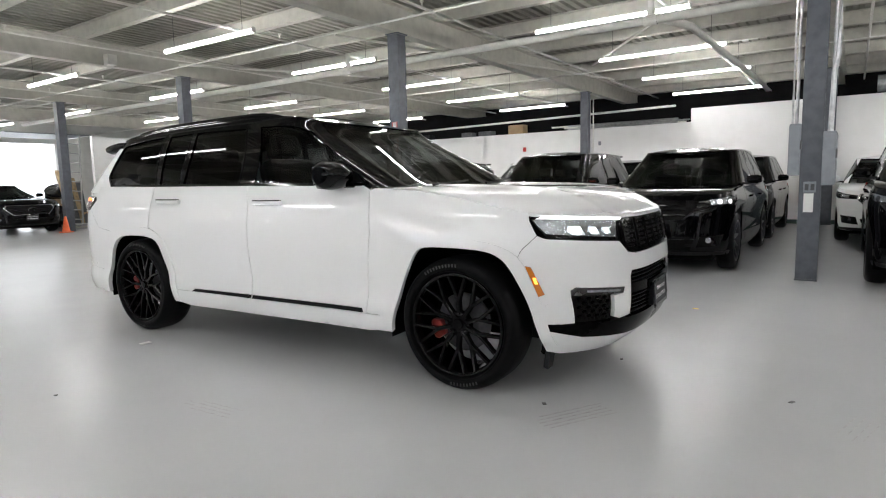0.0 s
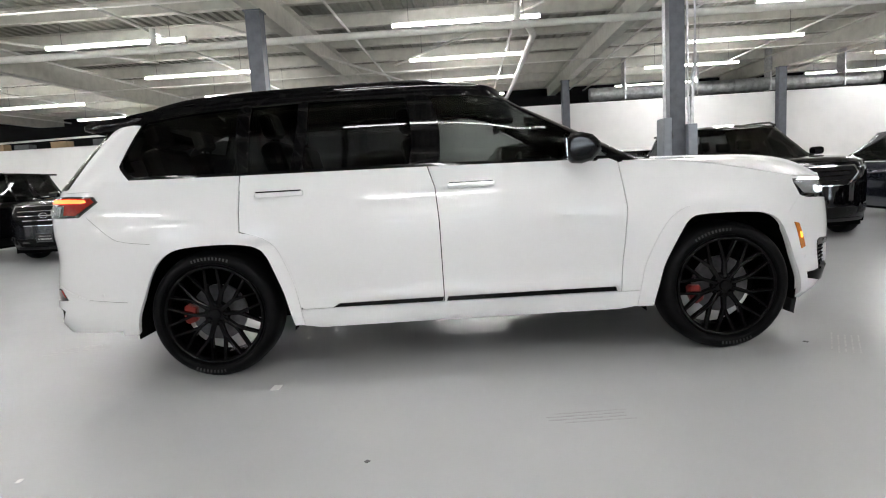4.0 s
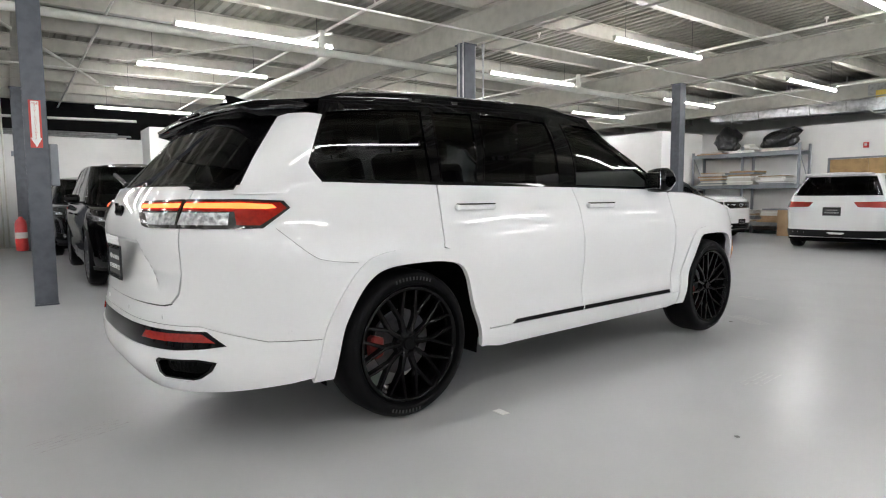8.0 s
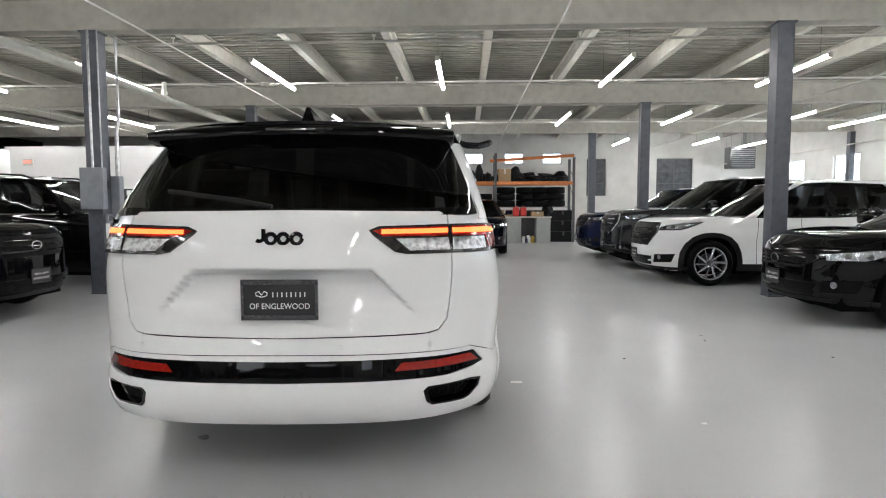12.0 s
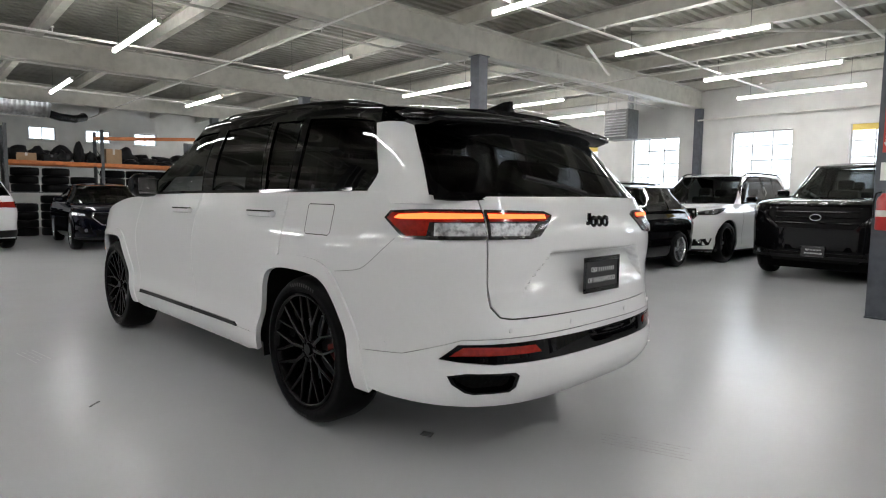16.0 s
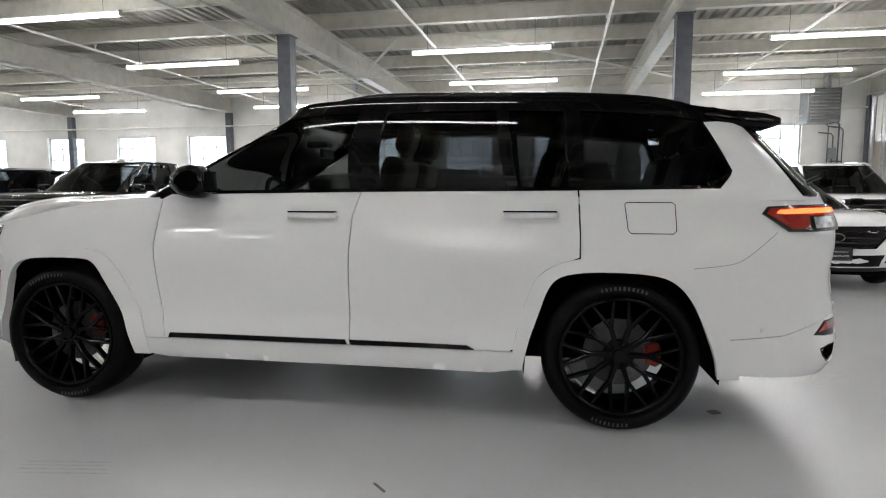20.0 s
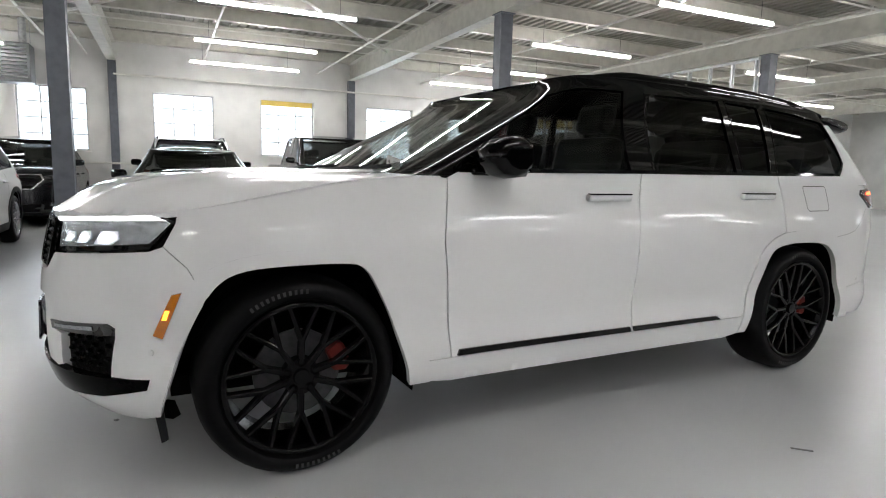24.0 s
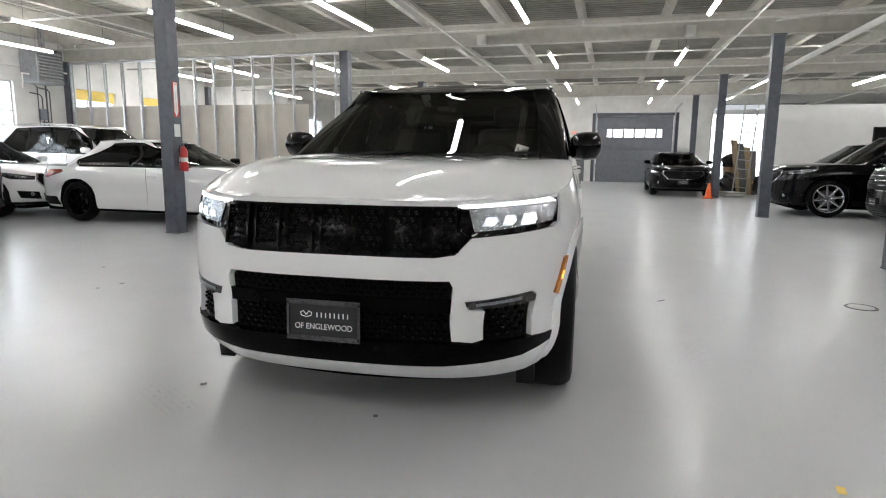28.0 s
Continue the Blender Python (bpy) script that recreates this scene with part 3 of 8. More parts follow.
def skin(place, outline, holes=(), step=0.06, lip=0.012, bm=None):
    """A panel: the flat outline laid on a surface by place(u, v), its edges turned inwards by lip."""
    own = bmesh.new()
    layer = own.verts.layers.float_vector.new("surface_normal")
    v, tri = sheet(outline, holes, step)
    used = sorted({i for t in tri for i in t})
    vs = {i: own.verts.new(place(*v[i])) for i in used}
    for t in tri:
        try:
            own.faces.new([vs[i] for i in t]).smooth = True
        except ValueError:
            pass
    bmesh.ops.recalc_face_normals(own, faces=own.faces[:])
    own.normal_update()
    inner = Vector((0, 0, 0.7))
    if sum(f.normal.dot(f.calc_center_median() - inner) * f.calc_area() for f in own.faces) < 0:
        bmesh.ops.reverse_faces(own, faces=own.faces[:])
        own.normal_update()
    h = 0.007
    for i, q in vs.items():
        a, b = v[i]
        n = (place(a + h, b) - place(a - h, b)).cross(place(a, b + h) - place(a, b - h))
        if n.length > 1e-9:
            n.normalize()
            n = n if n.dot(q.normal) > 0 else -n
        q[layer] = n if n.dot(q.normal) > 0.5 else q.normal
    if lip:
        rim = [e for e in own.edges if e.is_boundary]
        new_v = {}
        for e in rim:
            e.smooth = False
            for q in e.verts:
                if q not in new_v:
                    new_v[q] = q.co - q[layer] * lip
        made = {q: own.verts.new(co) for q, co in new_v.items()}
        for e in rim:
            a, b = e.verts
            f = e.link_faces[0]
            loop = [l.vert for l in f.loops]
            if (loop.index(a) + 1) % len(loop) == loop.index(b):
                a, b = b, a
            own.faces.new((a, b, made[b], made[a]))
    if bm is None:
        return own
    me = bpy.data.meshes.new("tmp")
    own.to_mesh(me)
    own.free()
    bm.from_mesh(me)
    bpy.data.meshes.remove(me)
    return bm


def mirrored(outline):
    return [(-a, b) for a, b in outline][::-1]


def seam(shell, pts, width=0.005, out=0.0025):
    """A thin dark strip along a line of (s, z) on a shell."""
    bm = bmesh.new()
    dense = []
    for a, b in zip(pts, pts[1:]):
        n = max(1, int(math.hypot(b[0] - a[0], b[1] - a[1]) / 0.06))
        dense += [(a[0] + (b[0] - a[0]) * k / n, a[1] + (b[1] - a[1]) * k / n) for k in range(n)]
    dense.append(pts[-1])
    prev = None
    for i, p in enumerate(dense):
        q, r = dense[max(0, i - 1)], dense[min(len(dense) - 1, i + 1)]
        d = Vector((r[0] - q[0], r[1] - q[1])).normalized() * width / 2
        a, b = bm.verts.new(shell.at(p[0] - d.y, p[1] + d.x, out)), bm.verts.new(shell.at(p[0] + d.y, p[1] - d.x, out))
        if prev:
            bm.faces.new((prev[0], prev[1], b, a))
        prev = (a, b)
    return bm


def arch(cx, cz, rx, rz, z0, n=18, e=2.3):
    """Points of a wheel arch from its front foot over the top to its rear foot."""
    out = []
    a0 = math.asin(max(-1.0, min(1.0, (z0 - cz) / rz)))
    for k in range(n + 1):
        a = a0 + (math.pi - 2 * a0) * k / n
        c, s = math.cos(a), math.sin(a)
        r = (abs(c) ** e + abs(s) ** e) ** (-1 / e)
        out.append((cx + rx * r * c, cz + rz * r * s))
    out[0], out[-1] = (out[0][0], z0), (out[-1][0], z0)
    return out


RUBBER = mat("tyre_rubber", (0.004, 0.004, 0.0045), rough=0.5, scale=40, vary=0.3, bump=0.1, spec=0.1)
RUBBER_MARK = mat("tyre_side_marking", (0.035, 0.035, 0.036), rough=0.6, scale=30, vary=0.2)
RIM_BLACK = mat("gloss_black_rim", (0.003, 0.003, 0.0034), rough=0.14, scale=30, vary=0.2, spec=0.16)
RIM_SILVER = mat("machined_alloy", (0.62, 0.63, 0.65), rough=0.25, metal=0.9, scale=20, vary=0.15)
RIM_GREY = mat("dark_grey_rim", (0.07, 0.072, 0.078), rough=0.3, metal=0.5, scale=20, vary=0.2)
DISC = mat("brake_disc_steel", (0.11, 0.11, 0.115), rough=0.42, metal=0.9, scale=30, vary=0.25)
CALIPER = mat("red_brake_caliper", (0.20, 0.016, 0.010), rough=0.4, scale=20, vary=0.15)
WHITE_CAR = mat("bright_white_car_paint", (0.86, 0.865, 0.87), rough=0.5, coat=1.0, scale=60, vary=0.01, spec=0.05)
BLACK_CAR = mat("black_metallic_car_paint", (0.003, 0.003, 0.0035), rough=0.035, spec=0.3, scale=80, vary=0.25)
BLUE_CAR = mat("dark_blue_car_paint", (0.005, 0.008, 0.028), rough=0.05, spec=0.32, scale=80, vary=0.25)
NAVY_CAR = mat("near_black_navy_car_paint", (0.003, 0.004, 0.011), rough=0.04, spec=0.32, scale=80, vary=0.25)
GREY_CAR = mat("dark_grey_metallic_car_paint", (0.014, 0.015, 0.018), rough=0.2, metal=0.2, coat=0.5, scale=80, vary=0.2)
SLATE_CAR = mat("slate_blue_metallic_car_paint", (0.018, 0.021, 0.034), rough=0.2, metal=0.3, coat=0.6, scale=80, vary=0.2)
SILVER_CAR = mat("silver_metallic_car_paint", (0.42, 0.43, 0.44), rough=0.25, metal=0.6, coat=1.0, scale=80, vary=0.1)
CHROME = mat("chrome", (0.75, 0.75, 0.76), rough=0.08, metal=1.0, scale=30, vary=0.05)
DARK_CHROME = mat("dulled_chrome", (0.13, 0.13, 0.135), rough=0.15, metal=1.0, scale=60, vary=0.4, bump=0.3)
UNDER = mat("underbody_black", (0.006, 0.006, 0.006), rough=0.85, scale=20, vary=0.3, spec=0.03)
CABIN = mat("dark_cabin_trim", (0.006, 0.006, 0.006), rough=0.6, scale=25, vary=0.25, spec=0.15)
LEATHER = mat("black_leather_seat", (0.006, 0.006, 0.006), rough=0.5, scale=20, vary=0.2, bump=0.1, spec=0.15)
TINT = glass("dark_privacy_glass", (0.15, 0.156, 0.16), 1.36)
TINT_LIGHT = glass("tinted_glass", (0.38, 0.40, 0.39), 1.36)
LAMP_INSIDE = mat("lamp_reflector", (0.42, 0.44, 0.47), rough=0.2, metal=0.85, scale=40, vary=0.3, bump=0.4)
RED_LENS = mat("red_lamp_lens", (0.30, 0.014, 0.008), rough=0.12, coat=0.5, scale=50, vary=0.25)
SMOKE_LENS = mat("smoked_lamp_lens", (0.03, 0.028, 0.028), rough=0.12, coat=0.4, scale=18, vary=0.6)
AMBER = mat("amber_lens", (0.62, 0.20, 0.02), rough=0.2, coat=1.0, scale=30, vary=0.2)
LENS_GREY = mat("clear_reversing_lens", (0.55, 0.55, 0.57), rough=0.18, metal=0.6, scale=45, vary=0.6, bump=0.5)
SEAM_GREY = mat("panel_joint", (0.25, 0.25, 0.25), rough=0.8, scale=30, vary=0.1)
DEEP_BLACK = mat("deep_black_trim", (0.002, 0.002, 0.002), rough=0.1, scale=40, vary=0.2, spec=0.05)
GRILLE_BLACK = mat("satin_black_grille", (0.003, 0.003, 0.003), rough=0.12, scale=40, vary=0.2, spec=0.1)
TAIL_ON = glow("lit_tail_strip", (1.0, 0.13, 0.03), 3.2)
LAMP_GLOW = glow("lit_lamp_reflector", (0.90, 0.95, 1.0), 0.28)
HEAD_ON = glow("lit_headlight", (0.97, 0.98, 1.0), 6.0)
DRL_ON = glow("lit_daylight_strip", (1.0, 1.0, 1.0), 2.2)
AMBER_ON = glow("lit_marker", (1.0, 0.45, 0.05), 2.5)
MESH_BLACK = mat("black_grille_mesh", (0.006, 0.006, 0.006), rough=0.3, scale=60, vary=0.5, bump=0.8, spec=0.08)
PLATE_BLACK = mat("black_dealer_plate", (0.02, 0.02, 0.021), rough=0.4, scale=20, vary=0.2)
LETTER_WHITE = mat("white_lettering", (0.85, 0.85, 0.85), rough=0.4, scale=20, vary=0.05)


def wheel(parent, m, R, width, rim_r, rim_mat, style, caliper=None, name="wheel", label="", marks=False, cal=math.pi):
    """A wheel whose outer face looks to +y of m: tyre, rim with spokes, disc and caliper."""
    w = thing(name)
    w.parent = parent
    w.matrix_local = m
    if label:
        w["label"] = label
    h = width / 2
    t = lathe([(rim_r + 0.004, h - 0.02), (rim_r + 0.02, h - 0.004), (R - 0.075, h + 0.004), (R - 0.03, h - 0.006), (R - 0.008, h - 0.035), (R, h - 0.07), (R, -h + 0.07), (R - 0.01, -h + 0.03), (R - 0.07, -h), (rim_r, -h + 0.02)], 48 if marks else 30)
    part("tyre", t, RUBBER, w, smooth=True)
    n = 48 if marks else 30
    rim = lathe([(rim_r + 0.005, h - 0.006), (rim_r - 0.004, h - 0.002), (rim_r - 0.014, h - 0.01), (rim_r - 0.02, h - 0.04), (rim_r - 0.03, 0.0), (rim_r - 0.03, -h + 0.03), (rim_r, -h + 0.02)], n)
    for f in rim.faces:
        f.smooth = True
    face = h - (0.025 if marks else 0.045)

    def bar(a0, r0, a1, r1, wide, thick=0.028, d0=0.0, d1=0.02):
        p0 = Vector((r0 * math.cos(a0), face + d0, r0 * math.sin(a0)))
        p1 = Vector((r1 * math.cos(a1), face + d1, r1 * math.sin(a1)))
        d = (p1 - p0).normalized()
        side = d.cross(Vector((0, 1, 0))).normalized()
        up = Vector((0, 1, 0))
        vs = []
        for p, k in ((p0, 1.15), (p1, 0.9)):
            vs.append([rim.verts.new(p + side * sx * wide * k / 2 + up * uy) for sx, uy in ((-1, -thick), (1, -thick), (1, -0.004), (0.5, 0), (-0.5, 0), (-1, -0.004))])
        for i in range(6):
            rim.faces.new((vs[0][i], vs[0][(i + 1) % 6], vs[1][(i + 1) % 6], vs[1][i]))
        rim.faces.new(vs[0][::-1])
        rim.faces.new(vs[1])

    rr = rim_r - 0.012
    if style == "mesh":
        for k in range(10):
            a = 2 * math.pi * k / 10
            d = 2 * math.pi / 10
            bar(a, 0.05, a, 0.150, 0.023, 0.034, -0.012, -0.004)
            bar(a, 0.142, a - d * 0.30, rr, 0.018, 0.034, -0.005, 0.016)
            bar(a, 0.142, a + d * 0.30, rr, 0.018, 0.034, -0.005, 0.016)
    elif style == "five":
        for k in range(5):
            a = 2 * math.pi * k / 5 + 0.3
            bar(a - 0.2, 0.05, a - 0.16, rr, 0.034)
            bar(a + 0.2, 0.05, a + 0.16, rr, 0.034)
    elif style == "turbine":
        for k in range(10):
            a = 2 * math.pi * k / 10
            bar(a, 0.05, a + 0.3, rr, 0.03 if k % 2 else 0.018)
    else:
        for k in range(8):
            a = 2 * math.pi * k / 8
            bar(a, 0.05, a + 0.02, rr, 0.04)
    hub = 0.078 if style == "mesh" else 0.07
    rod((0, face - 0.05, 0), (0, face - 0.016, 0), hub, rim, 20, hub - 0.006)
    for k in range(5):
        a = 2 * math.pi * k / 5 + 0.6
        c, d = 0.057 * math.cos(a), 0.057 * math.sin(a)
        for i in range(8):
            b0, b1 = 2 * math.pi * i / 8, 2 * math.pi * (i + 1) / 8
            rod((c + 0.015 * math.cos(b0), face - 0.014, d + 0.015 * math.sin(b0)), (c + 0.015 * math.cos(b1), face - 0.014, d + 0.015 * math.sin(b1)), 0.004, rim, 4)
        rod((c, face - 0.03, d), (c, face - 0.012, d), 0.009, rim, 6)
    rod((0, face - 0.02, 0), (0, face - 0.004, 0), 0.034, rim, 18, 0.029)
    part("rim", rim, rim_mat, w)
    part("brake_disc", rod((0, face - 0.1, 0), (0, face - 0.08, 0), rim_r * 0.58, n=28), DISC, w)
    if caliper:
        bm = bmesh.new()
        rings = []
        for k in range(9):
            a = cal - 0.32 + 0.08 * k
            r0, r1 = rim_r * (0.44 + 0.03 * (k in (0, 8))), rim_r * (0.70 - 0.05 * (k in (0, 8)))
            rings.append([bm.verts.new((r * math.cos(a), y, -r * math.sin(a))) for r, y in ((r0, face - 0.088), (r1, face - 0.088), (r1, face - 0.05), (r1 - 0.012, face - 0.042), (r0 + 0.01, face - 0.042), (r0, face - 0.05))])
        for a, b in zip(rings, rings[1:]):
            for k in range(6):
                bm.faces.new((a[k], a[(k + 1) % 6], b[(k + 1) % 6], b[k]))
        bm.faces.new(rings[0])
        bm.faces.new(rings[-1][::-1])
        bmesh.ops.recalc_face_normals(bm, faces=bm.faces[:])
        part("brake_caliper", bm, caliper, w, "red brake caliper")
    if marks:
        for a0, count in ((math.pi / 2 + 0.35, 11), (-math.pi / 2 + 0.4, 9)):
            bm = bmesh.new()
            for k in range(count):
                a = a0 - k * 0.062
                r0, r1 = R - 0.054, R - 0.036
                vs = [bm.verts.new((r * math.cos(b), h + 0.0048, r * math.sin(b))) for r, b in ((r0, a), (r1, a), (r1, a - 0.03), (r0, a - 0.03))]
                bm.faces.new(vs)
            part("sidewall_marking", bm, RUBBER_MARK, w, "pale raised bars of lettering")
    return w


def plate(parent, m, w=0.305, h=0.155, name="dealer_plate"):
    """A black dealer plate in a chrome frame, its face to +z of m; bars stand for its lettering."""
    p = part(name, box((-w / 2, -h / 2, 0), (w / 2, h / 2, 0.006), bevel=0.002), PLATE_BLACK, parent, "black dealer plate in a chrome frame")
    p.matrix_local = m
    bm = bmesh.new()
    for lo, hi in (((-w / 2 - 0.008, h / 2 - 0.014), (w / 2 + 0.008, h / 2 + 0.008)), ((-w / 2 - 0.008, -h / 2 - 0.008), (w / 2 + 0.008, -h / 2 + 0.014)), ((-w / 2 - 0.008, -h / 2), (-w / 2 + 0.004, h / 2)), ((w / 2 - 0.004, -h / 2), (w / 2 + 0.008, h / 2))):
        box((lo[0], lo[1], 0.002), (hi[0], hi[1], 0.011), bm)
    part("plate_frame", bm, DARK_CHROME, p)
    bm = bmesh.new()
    for k in range(8):
        x = -0.03 + k * 0.019
        box((x, 0.012, 0.006), (x + 0.0045, 0.032, 0.0075), bm)
    part("plate_lettering", bm, LETTER_WHITE, p)
    text_mesh("OF ENGLEWOOD", 0.034, LETTER_WHITE, p, pose(0, -0.028, 0.0068), "plate_lettering", 0.0006, wide=w * 0.82)
    bm = bmesh.new()
    for sx in (-1, 1):
        tube([(-0.075 + sx * 0.001, 0.012, 0.0075), (-0.075 + sx * 0.022, 0.018, 0.0075), (-0.075 + sx * 0.024, 0.03, 0.0075), (-0.075 + sx * 0.012, 0.036, 0.0075), (-0.075, 0.02, 0.0075)], 0.0022, bm, 5)
    part("plate_emblem", bm, LETTER_WHITE, p)
    return p


def seat(parent, x, y, z, tall=0.62, wide=0.5):
    bm = box((x - 0.25, y - wide / 2, z), (x + 0.27, y + wide / 2, z + 0.16), bevel=0.05)
    b2 = bmesh.new()
    box((-0.07, -wide / 2, 0), (0.07, wide / 2, tall), b2, 0.05)
    box((-0.05, -0.13, tall + 0.03), (0.05, 0.13, tall + 0.2), b2, 0.04)
    rod((0, -0.06, tall - 0.02), (0, -0.06, tall + 0.06), 0.008, b2, 6)
    rod((0, 0.06, tall - 0.02), (0, 0.06, tall + 0.06), 0.008, b2, 6)
    bmesh.ops.transform(b2, matrix=pose(x - 0.25, y, z + 0.1, 0, -14, 0), verts=b2.verts[:])
    me = bpy.data.meshes.new("tmp")
    b2.to_mesh(me)
    b2.free()
    bm.from_mesh(me)
    bpy.data.meshes.remove(me)
    return part("seat", bm, LEATHER, parent)

# ---------------------------------------------------------------- the white SUV in the middle
CAR_TURN = 2.7
hero = thing("suv", pose(0, 0, 0, 0, 0, CAR_TURN), "white three-row SUV with gloss black roof and black wheels", "car")
WB = 1.5455


def hero_bulge(x, z):
    b = 0.0
    for cx in (WB, -WB):
        d = math.hypot((x - cx) / 0.75, (z - 0.45) / 0.55)
        b += 0.014 * math.exp(-(d**4))
    return b


low = Shell([(0.22, 2.28, 0.90, -2.604), (0.30, 2.39, 0.945, -2.694), (0.36, 2.43, 0.960, -2.734), (0.42, 2.447, 0.965, -2.744), (0.46, 2.455, 0.960, -2.744), (0.50, 2.459, 0.951, -2.741), (0.54, 2.46, 0.947, -2.734), (0.60, 2.46, 0.955, -2.724), (0.68, 2.458, 0.966, -2.699), (0.76, 2.45, 0.973, -2.684), (0.82, 2.44, 0.975, -2.684), (0.90, 2.425, 0.971, -2.699), (0.97, 2.408, 0.961, -2.709), (1.04, 2.39, 0.946, -2.704), (1.10, 2.36, 0.931, -2.681), (1.16, 2.30, 0.914, -2.644), (1.22, 2.2, 0.896, -2.614)],
            3.1, 3.3, lambda xf: 1.3, lambda xr: -1.9, 1.35, 1.1, hero_bulge, soft=0.022)
ROOF = table([(-2.6, 1.52), (-2.3, 1.575), (-2.05, 1.61), (-1.84, 1.64), (-1.3, 1.675), (-0.6, 1.69), (-0.2, 1.693), (0.1, 1.678), (0.3, 1.642), (0.6, 1.555), (1.3, 1.33)], 0.08)
GZ0, GZ1 = 1.18, 1.68


def hero_warp(x, z):
    return GZ0 + (z - GZ0) * (ROOF(max(-2.6, min(0.35, x)))[0] - GZ0) / (GZ1 - GZ0)


def unwarp(x, z):
    return GZ0 + (z - GZ0) * (GZ1 - GZ0) / (ROOF(max(-2.6, min(0.35, x)))[0] - GZ0)


top = Shell([(1.15, 1.222, 0.90, -2.64), (1.20, 1.136, 0.892, -2.612), (1.32, 0.929, 0.866, -2.535), (1.45, 0.704, 0.832, -2.445), (1.58, 0.478, 0.788, -2.348), (1.64, 0.373, 0.761, -2.296), (1.68, 0.302, 0.738, -2.255)],
            2.6, 3.0, lambda xf: xf - 0.22, lambda xr: xr + 0.5, 0.95, 0.9, warp=hero_warp)


def edge_z(x):
    """Height of the wing's top edge along the bonnet."""
    k = max(0.0, min(1.0, (x - 1.1) / 1.1))
    k = k * k * (3 - 2 * k)
    return 1.19 - 0.03 * max(0.0, x - 0.9) / 1.3 - 0.02 - 0.128 * k


def bonnet(x, y):
    xf, w, xr = low.t(1.05)
    a = max(0.0, (x - 1.3) / (xf - 1.3))
    rho = min(1.0, (a**3.1 + (abs(y) / 0.945) ** 3.1) ** (1 / 3.1))
    k = max(0.0, min(1.0, (x - 1.1) / 1.1))
    k = k * k * (3 - 2 * k)
    z = 1.19 - 0.03 * max(0.0, x - 0.9) / 1.3 - (0.02 + 0.128 * k) * rho**7
    z += 0.012 * math.exp(-(((abs(y) - 0.55 - 0.08 * (x - 1.5)) / 0.05) ** 2)) * (1 if 1 < x else 0)
    return Vector((x, y, z))


front_edge = []
for k in range(25):
    s = low.sx(0.95, 1.17) * k / 24
    z = 1.1
    for _ in range(4):
        z = edge_z(low.at(s, z).x)
    front_edge.append((s, z))



def rounded(pts, times=2):
    """An open line with its corners cut round."""
    for _ in range(times):
        q = [pts[0]]
        for a, b in zip(pts, pts[1:]):
            q += [(0.75 * a[0] + 0.25 * b[0], 0.75 * a[1] + 0.25 * b[1]), (0.25 * a[0] + 0.75 * b[0], 0.25 * a[1] + 0.75 * b[1])]
        pts = q + [pts[-1]]
    return pts


arch_f = rounded([(2.04, 0.30), (2.0, 0.46), (1.92, 0.66), (1.855, 0.775), (1.77, 0.825), (1.62, 0.838), (1.40, 0.840), (1.31, 0.825), (1.25, 0.72), (1.17, 0.556), (1.115, 0.384), (1.10, 0.30)])
arch_r = rounded([(-1.06, 0.30), (-1.09, 0.45), (-1.143, 0.60), (-1.18, 0.72), (-1.23, 0.79), (-1.36, 0.815), (-1.50, 0.818), (-1.68, 0.810), (-1.78, 0.78), (-1.86, 0.70), (-1.93, 0.56), (-1.98, 0.42), (-2.0, 0.30)])
flare_f = rounded([(2.10, 0.30), (2.055, 0.48), (2.0, 0.64), (1.945, 0.778), (1.87, 0.84), (1.72, 0.884), (1.52, 0.896), (1.33, 0.896), (1.225, 0.855), (1.15, 0.765), (1.068, 0.594), (1.022, 0.425), (1.005, 0.30)])
flare_r = rounded([(-1.0, 0.30), (-1.025, 0.48), (-1.095, 0.715), (-1.145, 0.81), (-1.28, 0.873), (-1.43, 0.89), (-1.70, 0.89), (-1.85, 0.84), (-1.974, 0.675), (-2.049, 0.50), (-2.085, 0.38), (-2.1, 0.30)])


def X(*p):
    return [("x", a, b) for a, b in p]


def put(name, outline, material, shell=low, holes=(), step=0.032, lip=0.014, out=0.0, both=True, parent=hero, label=""):
    o = shell.pts(outline)
    hs = [shell.pts(h) for h in holes]
    made = []
    for sgn in ((1, -1) if both else (1,)):
        oo, hh = (o, hs) if sgn > 0 else (mirrored(o), [mirrored(h) for h in hs])
        made.append(part(name, skin(lambda u, v: shell.at(u, v, out), oo, hh, step, lip), material, parent, label))
    return made


G = 0.004
BOT = 0.40
# wings: from the bumper's edge over the arch to the door
wing_top = [(s, z) for s, z in front_edge if low.at(s, z).x < 2.0]
put("wing", X((0.9105, BOT), (1.12, BOT)) + X(*[p for p in arch_f[::-1] if p[1] > BOT and p[0] < 1.885]) + X((1.885, 0.73), (1.941, 0.838), (2.014, 0.912), (1.972, 0.99)) + wing_top + X((0.921, 1.165), (0.9555, 0.9)), WHITE_CAR)
# doors
front_door = X((0.905, BOT), (0.95, 0.9), (0.915, 1.17), (0.86, 1.195), (-0.21, 1.208), (-0.17, 1.08), (-0.155, 0.88), (-0.15, BOT))
rear_door = X((-0.1555, BOT), (-0.1605, 0.88), (-0.1755, 1.08), (-0.2155, 1.208), (-1.325, 1.215), (-1.335, 1.0), (-1.335, 0.885)) + X(*[p for p in flare_r if p[1] > BOT and -1.33 < p[0]][::-1]) + X((-0.995, BOT))
fd = put("front_door", front_door, WHITE_CAR)
rd = put("rear_door", rear_door, WHITE_CAR)
